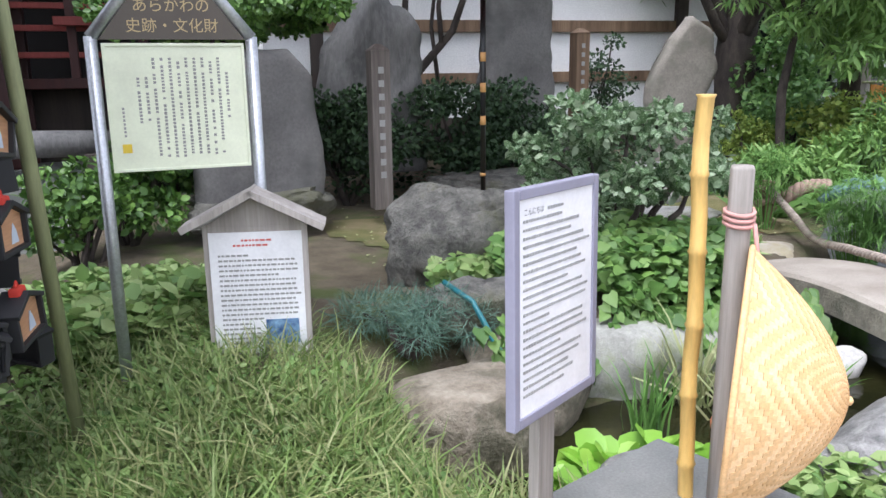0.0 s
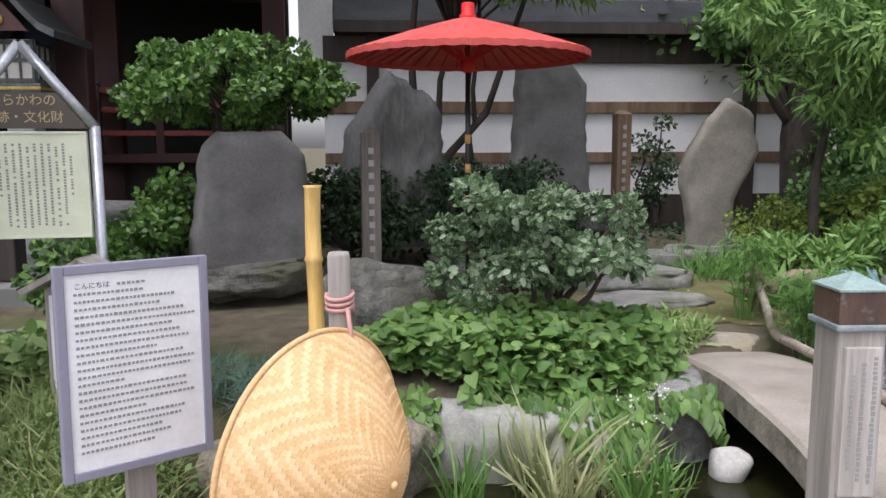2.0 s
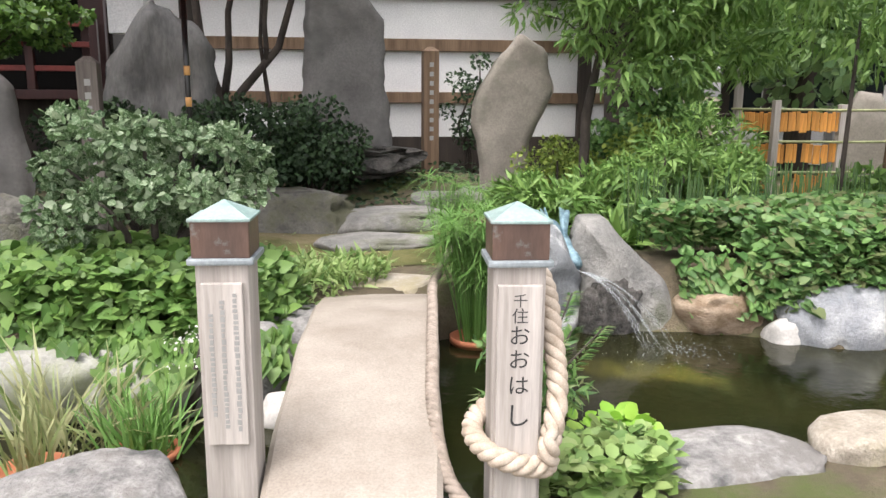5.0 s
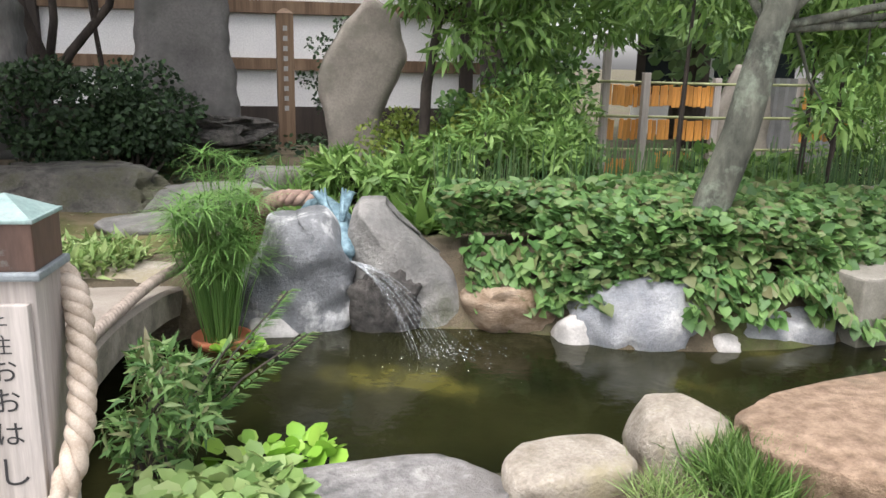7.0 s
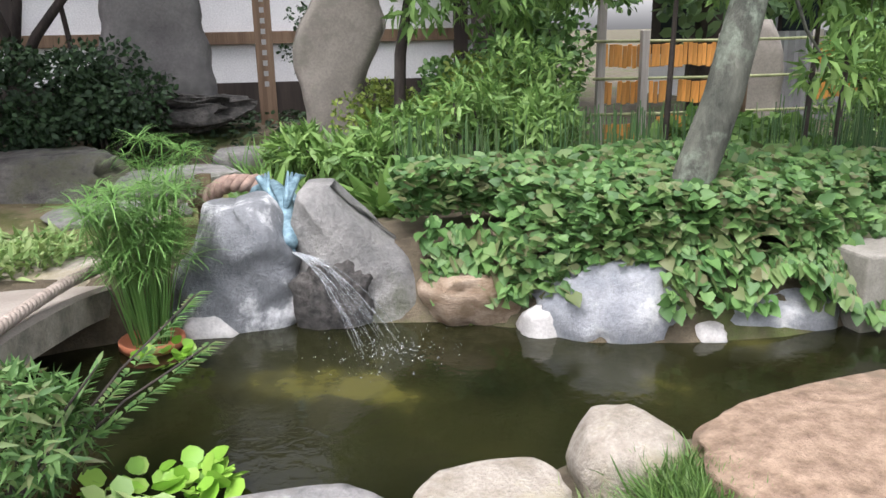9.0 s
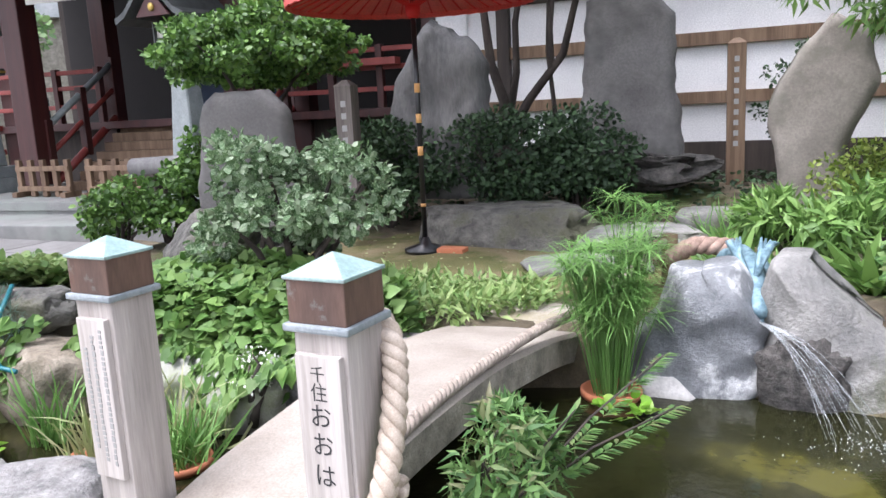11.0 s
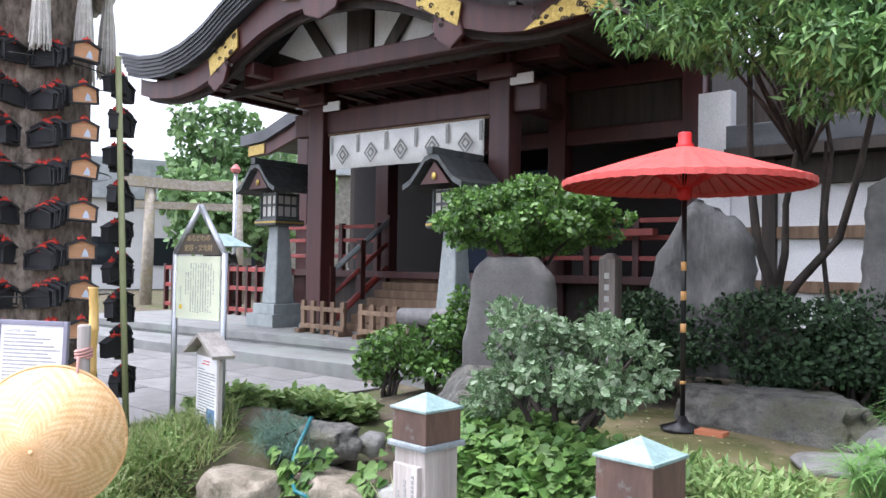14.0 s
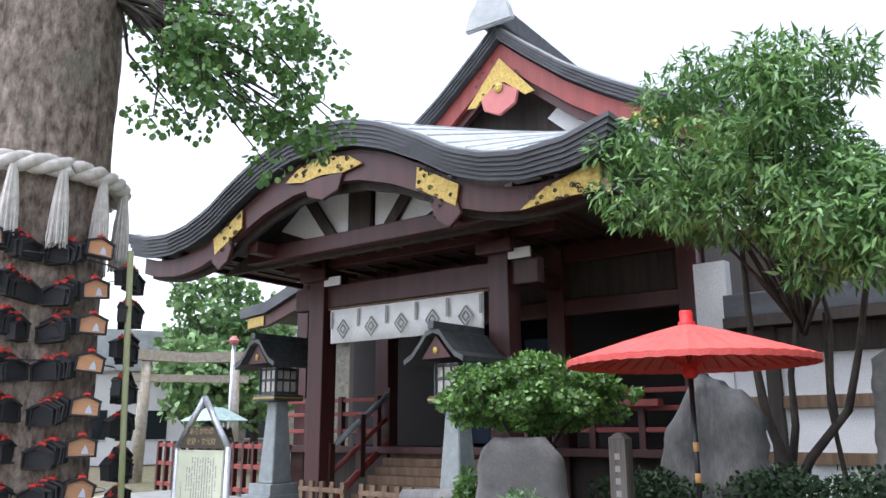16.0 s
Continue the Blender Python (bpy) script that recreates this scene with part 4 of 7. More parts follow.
s = stone("stone_monument", "tall dark grey upright stone slab on a lava rock base", ([(-0.46, 0.0), (-0.55, 0.47), (-0.49, 1.0), (-0.455, 1.55), (-0.12, 1.73)], [(0.46, 0.0), (0.44, 0.3), (0.375, 0.72), (0.36, 1.4), (0.02, 1.73)]), 0.28, 14, (0.365, 6.1, 0.68), 14, M["stele"], 0.03)
part("base_rock", boulder((0.85, 0.5, 0.2), 8, 0.45, 4, freq=3), M["lava"], s, "dark lava rock base").location = (0, 0, -0.08)
s = stone("stone_monument", "pale tapering stone monument with a pointed top", ([(-0.28, 0.0), (-0.3, 0.35), (-0.4, 0.9), (-0.14, 1.38), (0.07, 1.6)], [(0.2, 0.0), (0.22, 0.55), (0.44, 1.02), (0.37, 1.45), (0.13, 1.6)]), 0.22, 21, (1.95, 5.55, 0.28), -4, M["stele_light"], 0.02)
part("base_rock", boulder((0.62, 0.32, 0.16), 18, 0.3, 3), M["rock_grey"], s).location = (0.05, 0, -0.05)

for at, h, w, lab, mt in (((-1.62, 4.03, 0.3), 1.22, 0.15, "weathered wooden marker post with faded writing", M["old_post"]), ((1.241, 6.5, 0.35), 1.41, 0.17, "brown wooden marker post with carved writing", M["brown_wood"])):
    e = thing("marker_post", lab, "post", at=at, rz=6)
    part("shaft", boxed(-w / 2, -w / 2, 0, w / 2, w / 2, h, 0.006), mt, e)
    part("cap", frustum(w * 1.06, w * 1.06, h, w * 0.3, w * 0.3, h + 0.05, 0.002), mt, e)
    for k in range(9):
        part("writing", boxed(-0.022, -w / 2 - 0.004, h - 0.12 - 0.1 * k - 0.05, 0.022, -w / 2 - 0.001, h - 0.12 - 0.1 * k, 0), M["grey_ink"], e)

# ---- rocks ----
def rock(label, at, size, seed, mat, rough=0.25, flat=0.0, rz=0, tilt=0, detail=4, freq=1.4, name="rock"):
    ob = obj(name, boulder(size, seed, rough, detail, flat, freq), mat, smooth=True)
    ob.matrix_world = pose(*at, tilt, 0, rz)
    return tagged(ob, label, "rock")


rock("large rough weathered grey rock in the planting bed", (-1.5, 2.28, 0.33), (0.52, 0.4, 0.44), 31, M["rock_rough"], 0.5, freq=1.6, detail=5)
rock("broad low dark rock beside the moss", (-0.35, 4.5, 0.2), (0.85, 0.5, 0.4), 12, M["rock_rough"], 0.32, 0.6, detail=5, freq=2.2)
rock("flat pale stepping rock on the moss", (0.75, 4.35, 0.22), (0.55, 0.35, 0.16), 13, M["rock_grey"], 0.3, 0.5)
rock("flat pale stepping rock on the moss", (0.55, 3.45, 0.19), (0.5, 0.28, 0.1), 17, M["rock_grey"], 0.3, 0.5)
rock("small mossy rock near the monument", (1.25, 5.0, 0.25), (0.4, 0.3, 0.2), 19, M["rock_grey"], 0.35, 0.6)
rock("flat brown stone slab at the end of the bridge", (0.42, 2.35, 0.14), (0.52, 0.26, 0.09), 23, M["rock_cream"], 0.15, 0.5)
def crag(label, outline, thick, seed, at, rz, mat, rough):
    ob = obj("rock", stele(outline, thick, seed, rough), mat, smooth=True)
    ob.matrix_world = pose(*at, 0, 0, rz)
    return tagged(ob, label, "rock")


crag("tall wet grey rock stained white by falling water", ([(-0.38, 0.0), (-0.35, 0.24), (-0.24, 0.52), (-0.1, 0.68)], [(0.33, 0.0), (0.32, 0.42), (0.27, 0.58), (0.16, 0.68)]), 0.5, 40, (1.43, 2.27, -0.2), 4, M["rock_fall"], 0.07)
crag("large smooth grey rock sloping down beside the waterfall", ([(-0.35, 0.0), (-0.34, 0.35), (-0.3, 0.58), (-0.24, 0.72)], [(0.48, 0.0), (0.46, 0.18), (0.29, 0.43), (0.1, 0.6), (-0.08, 0.72)]), 0.56, 44, (2.0, 2.33, -0.2), -6, M["rock_grey"], 0.05)
# added dark rock: its colour holds the recess's shade and the wet stone
rock("dark rock added as the shaded wet recess behind the falling water", (1.9, 2.05, -0.02), (0.2, 0.07, 0.25), 45, M["lava"], 0.3, freq=2.2)
rock("small white rock at the water's edge", (1.3, 2.08, -0.1), (0.16, 0.12, 0.1), 46, M["rock_white"], 0.25, detail=3)
rock("brown layered rock at the pond edge", (2.62, 2.08, 0.02), (0.33, 0.2, 0.19), 47, M["rock_brown"], 0.3, 0.6)
rock("white rock at the pond edge", (2.92, 1.82, -0.08), (0.15, 0.12, 0.13), 48, M["rock_white"], 0.25, detail=3)
rock("blue-grey rock with pale veins at the pond edge", (3.25, 1.85, -0.02), (0.42, 0.28, 0.26), 52, M["rock_blue"], 0.2, detail=5)
rock("blue-grey rock under hanging leaves", (3.95, 1.78, -0.06), (0.4, 0.22, 0.2), 54, M["rock_blue"], 0.28)
rock("small white rock at the water line", (3.62, 1.6, -0.1), (0.09, 0.08, 0.08), 55, M["rock_white"], 0.25, detail=3)
rock("smooth cream boulder at the near pond edge", (2.34, 0.3, -0.03), (0.25, 0.15, 0.145), 61, M["rock_cream"], 0.14, 0.6, rz=12)
rock("upright cream boulder with a rounded top", (2.79, 0.44, -0.02), (0.168, 0.19, 0.27), 63, M["rock_cream"], 0.12, 0.55)
rock("grey slab rock with pale streaks at the near pond edge", (1.68, 0.27, -0.06), (0.48, 0.26, 0.11), 66, M["rock_marble"], 0.18, 0.5, rz=10)
rock("huge flat reddish-brown rock", (3.66, 0.26, 0.015), (0.76, 0.4, 0.23), 68, M["rock_pink"], 0.13, 0.55, rz=14, detail=5)
rock("grey-blue rock behind the flat rock", (4.66, 0.62, -0.02), (0.26, 0.22, 0.16), 69, M["rock_blue"], 0.25)
rock("grey rock beside the reed mat", (4.9, 0.9, -0.02), (0.32, 0.24, 0.2), 70, M["rock_grey"], 0.25)
rock("grey boulder at the back of the bed", (5.1, 2.75, 0.35), (0.22, 0.2, 0.22), 72, M["rock_cream"], 0.2)
rock("grey boulder at the back of the bed", (5.45, 2.85, 0.35), (0.3, 0.22, 0.2), 73, M["rock_grey"], 0.2)
rock("mottled black and white rounded rock", (-0.5, -0.08, -0.02), (0.4, 0.3, 0.24), 75, M["rock_marble"], 0.16, 0.8, detail=5)
rock("brown smooth rock at the near bank", (-0.95, 0.02, 0.0), (0.22, 0.16, 0.12), 76, M["rock_grey"], 0.2)
rock("grey rock at the near bank", (-1.62, -0.02, 0.02), (0.18, 0.14, 0.16), 78, M["rock_grey"], 0.25)
for k, (x, y, sx, sz, sd, mt) in enumerate([(-2.02, 0.62, 0.33, 0.32, 81, "rock_tan"), (-1.62, 0.98, 0.34, 0.3, 82, "rock_tan"), (-1.08, 1.12, 0.4, 0.27, 83, "rock_pale"), (-0.56, 1.16, 0.38, 0.26, 84, "rock_pale"), (-0.15, 1.28, 0.26, 0.3, 85, "rock_marble"), (0.12, 1.62, 0.2, 0.26, 86, "rock_marble")]):
    rock(("brownish" if "tan" in mt else "grey") + " bank rock standing in the pond edge", (x, y, 0.0), (sx, 0.24, sz), sd, M[mt], 0.25, 0.75)
rock("small rough rock on the mound", (-1.85, 1.1, 0.36), (0.24, 0.16, 0.12), 91, M["rock_rough"], 0.4)
rock("small grey rough rock on the mound", (-1.62, 1.25, 0.36), (0.1, 0.08, 0.08), 92, M["rock_grey"], 0.4, detail=3)
rock("rounded white stone under the bridge", (0.05, 0.92, -0.06), (0.1, 0.09, 0.09), 93, M["rock_white"], 0.12, detail=3)
e = thing("concrete_block", "mossy concrete block at the pond corner", "block", at=(4.5, 1.85, -0.15), rz=8)
part("block", boxed(-0.22, -0.3, 0, 0.22, 0.3, 0.42, 0.015), M["concrete"], e)
e = thing("stone_block", "dark polished stone block with a pale top", "block", at=(-1.78, -0.42, -0.05), rz=24)
part("block", boxed(-0.3, -0.22, 0, 0.3, 0.22, 0.3, 0.006), M["stele"], e)
part("top", boxed(-0.305, -0.225, 0.3, 0.305, 0.225, 0.325, 0.006), M["granite"], e, "pale flat top")

# ---- arched stone bridge ----
br = thing("stone_bridge", "pale arched stone slab bridge over the pond", "bridge", at=(0.37, 0, 0), rz=-4)
BY = np.linspace(-0.42, 2.16, 31)


def arch(y):
    return 0.03 + 0.24 * math.sin(math.pi * min(1, max(0, (y + 0.5) / 3.1))) ** 0.9


bm = bmesh.new()
rows = []
for y in BY:
    z = arch(y)
    w = 0.285 + 0.018 * y + 0.004 * math.sin(9 * y)
    rows.append([bm.verts.new((x, y, zz)) for x, zz in ((-w, z - 0.15), (-w, z - 0.02), (-w + 0.02, z), (0, z + 0.006), (w - 0.02, z), (w, z - 0.02), (w, z - 0.15))])
for a, c in zip(rows, rows[1:]):
    for k in range(7):
        f = bm.faces.new((a[k], a[(k + 1) % 7], c[(k + 1) % 7], c[k]))
        f.material_index = 0 if k in (1, 2, 3, 4) else 1
bm.faces.new(rows[0][::-1])
bm.faces.new(rows[-1])
bmesh.ops.recalc_face_normals(bm, faces=bm.faces)
part("slab", bm, [M["bridge"], M["bridge_side"]], br)


# ---- bollards with copper caps ----
def rope_strands(path, r, turns_per_m, strands=3, seg=7):
    """Twisted strands round a path."""
    pts = [Vector(p) for p in path]
    out = []
    length = [0.0]
    for a, c in zip(pts, pts[1:]):
        length.append(length[-1] + (c - a).length)
    dense, n = [], max(8, int(length[-1] * turns_per_m * 10))
    for i in range(n + 1):
        l = length[-1] * i / n
        j = max(k for k in range(len(length)) if length[k] <= l + 1e-9)
        j = min(j, len(pts) - 2)
        f = (l - length[j]) / max(1e-9, length[j + 1] - length[j])
        p0, p1, p2, p3 = pts[max(j - 1, 0)], pts[j], pts[j + 1], pts[min(j + 2, len(pts) - 1)]
        dense.append((0.5 * (2 * p1 + (p2 - p0) * f + (2 * p0 - 5 * p1 + 4 * p2 - p3) * f * f + (3 * p1 - p0 - 3 * p2 + p3) * f ** 3), l))
    for s in range(strands):
        line = []
        for i, (p, l) in enumerate(dense):
            d = (dense[min(i + 1, n)][0] - dense[max(i - 1, 0)][0]).normalized()
            a = d.cross(Vector((0.21, 0.35, 0.91))).normalized()
            c = a.cross(d)
            ang = 6.28319 * (l * turns_per_m + s / strands)
            line.append(p + (a * math.cos(ang) + c * math.sin(ang)) * r * 0.52)
        out.append(tubed(line, r * 0.56, seg))
    return out


def rope_thing(label, path, r, turns, mat, group=""):
    e = thing("rope", label, "rope", group)
    for bm in rope_strands(path, r, turns):
        part("strand", bm, mat, e, smooth=True)
    return e


BOL = 1.03


def bollard(at, rz, label, plaque):
    e = thing("bollard", label, "bollard", "bollards at the bridge", at=at, rz=rz)
    part("post", boxed(-0.077, -0.077, 0, 0.077, 0.077, 0.90, 0.006), M["grey_wood"], e)
    cap = part("cap", boxed(-0.084, -0.084, 0.87, 0.084, 0.084, 0.985, 0.006), M["copper"], e, "brown copper cap")
    part("cap_top", frustum(0.176, 0.176, 0.985, 0.006, 0.006, 1.032, 0), M["verdigris"], cap, "verdigris pyramid top")
    part("cap_lip", boxed(-0.09, -0.09, 0.978, 0.09, 0.09, 0.988, 0.003), M["verdigris"], cap)
    part("flange", boxed(-0.096, -0.096, 0.852, 0.096, 0.096, 0.872, 0.006), M["flange"], cap)
    x0, z0, x1, z1 = plaque
    pl = part("plaque", boxed(x0, -0.097, z0, x1, -0.0765, z1, 0.003), M["plaque_wood"], e)
    return e, pl


b1, p1 = bollard((0.0, 0.0, -0.027), -3, "weathered wooden bollard with copper cap and written plaque", (-0.06, 0.3, 0.06, 0.8))
q = random.Random(3)
for x, z0, z1 in ((0.038, 0.34, 0.77), (0.0, 0.36, 0.75), (-0.034, 0.4, 0.71)):
    z = z1
    while z > z0:
        h = q.uniform(0.008, 0.017)
        part("writing", boxed(x - q.uniform(0.004, 0.008), -0.099, z - h, x + q.uniform(0.004, 0.008), -0.0968, z, 0), M["grey_ink"], p1)
        z -= h + 0.005
b2, p2 = bollard((0.86, -0.10, -0.027), -3, "weathered wooden bollard with copper cap, bridge name plaque and rope", (-0.065, 0.12, 0.065, 0.8))
for k, (ch, sz) in enumerate((("千", 0.044), ("住", 0.05), ("お", 0.066), ("お", 0.066), ("は", 0.066), ("し", 0.08))):
    z = (0.752, 0.706, 0.646, 0.573, 0.493, 0.397)[k]
    lettering("writing", ch, sz, M["ink"], p2, Matrix.Translation((0.0, -0.0985, z)) @ pose(0, 0, 0, 90))

# rope round the bollard, and along the bridge
loop = []
for k in range(15):
    a = radians(-40 - 20 * k)
    loop.append((0.86 + 0.125 * math.cos(a), -0.10 + 0.125 * math.sin(a), 0.2 + 0.012 * k))
rope_thing("thick twisted hemp rope wound round the bollard", [(0.9, 0.02, 0.82), (0.965, -0.02, 0.74), (0.985, -0.08, 0.58), (0.985, -0.16, 0.42), (0.95, -0.22, 0.29)] + loop, 0.033, 9, M["rope"])
rope_thing("twisted hemp rope along the bridge edge", [(0.8, -0.22, 0.0), (0.67, -0.08, 0.1), (0.65, 0.25, 0.2), (0.69, 0.7, 0.28), (0.74, 1.2, 0.3), (0.79, 1.7, 0.29), (0.86, 2.1, 0.27), (1.0, 2.5, 0.36), (1.14, 2.95, 0.48)], 0.026, 11, M["rope_worn"])
e = thing("rope_post", "short old post with rope coiled round it", "post", at=(1.17, 2.98, 0.16))
part("post", tubed([(0, 0, 0), (0, 0, 0.36)], [0.05, 0.045], 10), M["brown_wood"], e, smooth=True)
for bm in rope_strands([(0.075 * math.cos(k * 0.7), 0.075 * math.sin(k * 0.7), 0.14 + 0.012 * k) for k in range(16)], 0.026, 11):
    part("coil", bm, M["rope_old"], e, smooth=True)
e = thing("rope_coil", "brown rope coiled on the rock behind the dragon", "rope", at=(1.42, 2.78, 0.46))
for bm in rope_strands([(-0.22, 0.05, -0.05), (-0.1, 0.0, 0.03), (0.0, -0.02, 0.04), (0.12, 0.0, 0.03)], 0.05, 7):
    part("strand", bm, M["rope_old"], e, smooth=True)

# ---- dragon spout and falling water ----
e = thing("dragon_spout", "blue-green bronze dragon spout with folded wings", "statue", at=(1.64, 2.42, 0.4))
bm = bmesh.new()
tube(bm, [(-0.2, 0.32, -0.02), (-0.13, 0.28, 0.05), (-0.05, 0.2, 0.08), (0.0, 0.08, 0.06), (0.03, -0.04, 0.02), (0.05, -0.14, -0.03), (0.06, -0.24, -0.07), (0.07, -0.3, -0.1)], [0.03, 0.05, 0.06, 0.06, 0.05, 0.045, 0.05, 0.03], 12)
for sx in (-1, 1):
    tube(bm, [(sx * 0.05, 0.16, 0.05), (sx * 0.1, 0.12, 0.0), (sx * 0.11, 0.08, -0.08)], [0.03, 0.022, 0.018], 8)
    tube(bm, [(sx * 0.03 + 0.05, -0.2, -0.03), (sx * 0.06 + 0.05, -0.14, 0.03), (sx * 0.07 + 0.04, -0.08, 0.08)], [0.014, 0.01, 0.004], 6)
    for k in range(5):
        tube(bm, [(0.02 + sx * 0.02, -0.1, 0.04), (sx * (0.05 + 0.012 * k), 0.0 + 0.02 * k, 0.12 + 0.012 * k), (sx * (0.05 + 0.02 * k), 0.08 + 0.03 * k, 0.2 - 0.012 * k)], [0.014, 0.02, 0.005], 6)
tube(bm, [(0.06, -0.22, -0.1), (0.075, -0.29, -0.14)], [0.026, 0.014], 8)
bmesh.ops.recalc_face_normals(bm, faces=bm.faces)
part("figure", bm, M["bronze_blue"], e, smooth=True)
e = thing("falling_water", "thin clear stream of water falling into the pond", "water", at=(0, 0, 0))
q = random.Random(8)
start = Vector((1.71, 2.11, 0.27))
for k in range(14):
    dx, dy, v = q.uniform(0.26, 0.52), q.uniform(-0.46, -0.22), q.uniform(0.85, 0.9)
    pts = [start + Vector((dx * t1, dy * t1, -0.42 * v * t1 * t1)) + Vector((q.uniform(-1, 1), q.uniform(-1, 1), 0)) * 0.006 for t1 in [j / 8 for j in range(9)]]
    part("stream", tubed(pts, [0.004, 0.003, 0.002, 0.0015, 0.0015, 0.001, 0.0014, 0.001, 0.001], 5), M["spray"], e, smooth=True)
bm = bmesh.new()
for k in range(240):
    a, rr = q.uniform(0, 6.28), abs(q.gauss(0, 0.16))
    c = Vector((2.08 + 0.15 * q.random() + rr * math.cos(a) * 1.3, 1.72 + rr * math.sin(a) - 0.1 * q.random(), -0.1 + abs(q.gauss(0, 0.012))))
    bmesh.ops.create_icosphere(bm, subdivisions=1, radius=q.uniform(0.0015, 0.004), matrix=Matrix.Translation(c))
part("splash", bm, M["spray"], e)
# ---- signs by the path ----
e = thing("notice_board", "white printed notice in a grey-violet frame on a wooden stake", "sign", at=(-2.131, -0.505, 0), rz=36.5)
T0 = pose(0, 0, 0.892, -1.5, 1.0) @ Matrix.Diagonal((1.03, 1, 1.06, 1))
for nm, a in (("frame_side", (-0.176, -0.012, -0.24, -0.155, 0.012, 0.24)), ("frame_side", (0.155, -0.012, -0.24, 0.176, 0.012, 0.24)), ("frame_top", (-0.155, -0.012, 0.219, 0.155, 0.012, 0.24)), ("frame_bottom", (-0.155, -0.012, -0.24, 0.155, 0.012, -0.219))):
    part(nm, boxed(*a, 0.003, T0), M["sign_frame"], e)
pg = part("sheet", boxed(-0.156, -0.006, -0.22, 0.156, 0.008, 0.22, 0, T0), M["white_paper"], e)
part("stake", boxed(-0.035, 0.012, -0.05, 0.035, 0.04, 0.9, 0.003), M["grey_wood"], e)
lettering("writing", "こんにちは", 0.0155, M["ink"], pg, T0 @ pose(-0.096, -0.0075, 0.192, 90))
q = random.Random(5)
for k in range(24):
    z = 0.192 - 0.0168 * k
    w = (0.06, 0.15, 0.23, 0.19, 0.25, 0.27, 0.22, 0.24, 0.26, 0.18, 0.24, 0.27, 0.26, 0.1, 0.25, 0.25, 0.26, 0.15, 0.24, 0.23, 0.18, 0.2, 0.16, 0.0)[k]
    x = -0.136 + (0.095 if k == 0 else 0.0)
    end = x + w
    while x < end:
        c = q.uniform(0.005, 0.009)
        h = q.uniform(0.0024, 0.0034)
        bm = boxed(x, -0.0075, z - h, x + c, -0.0062, z + h, 0, T0)
        box(bm, x + c * 0.25, -0.0078, z - h * 0.4, x + c * 0.75, -0.0061, z + h * 0.5, 0, T0)
        part("writing", bm, M["grey_ink"], pg)
        x += c + 0.0035

e = thing("bamboo_pole", "yellow bamboo pole with joints", "pole", at=(-1.703, -0.398, -0.02))
bm = bmesh.new()
pts, rad = [], []
for k in range(8):
    z = 0.19 * k
    for dz, r in ((0.0, 0.0205), (0.008, 0.0245), (0.018, 0.0205), (0.1, 0.0198)):
        pts.append((0.002 * math.sin(k * 1.9) - 0.012 * (z + dz - 0.7), 0.004 * math.cos(k * 2.1), z + dz))
        rad.append(r)
pts, rad = pts[:30], rad[:30]
tube(bm, pts, rad, 14)
bmesh.ops.recalc_face_normals(bm, faces=bm.faces)
part("culm", bm, M["bamboo"], e, smooth=True)
e = thing("wooden_stake", "round weathered wooden stake tied with pink cord", "stake", at=(-1.643, -0.465, -0.02))
part("stake", tubed([(0.0, 0, 0), (0, 0, 0.6), (0, 0, 1.165), (0, 0, 1.175)], [0.03, 0.029, 0.028, 0.025], 14), M["grey_wood"], e, smooth=True)
part("cord", tubed([(0.034 * math.cos(k * 0.55), 0.034 * math.sin(k * 0.55), 1.03 + 0.0012 * k + 0.008 * math.sin(k * 0.55)) for k in range(36)], 0.0055, 6), M["pink_cord"], e, "pink cord", True)
part("cord_tail", tubed([(0.02, -0.032, 1.04), (0.03, -0.038, 0.97), (0.026, -0.036, 0.88), (0.032, -0.04, 0.8)], 0.0055, 6), M["pink_cord"], e, "pink cord", True)

# straw hat: a cone of woven strips hung on the pole
e = thing("straw_hat", "large conical woven straw hat hung on a bamboo pole", "hat")
e.matrix_world = Matrix.Translation((-1.7, -0.575, 0.665)) @ Vector((0.78, -0.62, -0.04)).to_track_quat("Z", "Y").to_matrix().to_4x4()
HR, HH, RN, SN = 0.315, 0.235, 40, 120
for par, mt in ((0, M["straw"]), (1, M["straw_dark"])):
    bm = bmesh.new()
    for i in range(RN):
        for j in range(SN):
            sec = (j * 6 // SN)
            band = (i + abs((j % (SN // 6)) - SN // 12) // 1) // 2
            if band % 2 != par:
                continue
            vs = []
            for di, dj in ((0, 0), (1, 0), (1, 1), (0, 1)):
                f = (i + di) / RN
                a = (j + dj) * 6.28319 / SN
                z = HH * (1 - f ** 1.75) + 0.0012 * par
                vs.append(bm.verts.new((HR * f * math.cos(a), HR * f * math.sin(a), z)))
            bm.faces.new(vs)
    bmesh.ops.remove_doubles(bm, verts=bm.verts, dist=0.0001)
    w = part("weave", bm, mt, e)
    so = w.modifiers.new("thick", "SOLIDIFY")
    so.thickness = 0.003
part("rim", tubed([(HR * math.cos(k * 6.28319 / 60), HR * math.sin(k * 6.28319 / 60), 0) for k in range(61)], 0.0075, 8), M["straw_dark"], e, smooth=True)
part("knob", lathe([(0.012, HH - 0.012), (0.01, HH + 0.006), (0.003, HH + 0.01)], 10), M["straw_dark"], e, smooth=True)

e = thing("history_sign", "aluminium-framed information board with a pale cream panel", "sign", at=(-2.945, 0.86, 0), rz=7)
for x in (-0.26, 0.26):
    part("post", tubed([(x, 0, 0.3), (x, 0, 1.5)], 0.021, 12), M["alu"], e, smooth=True)
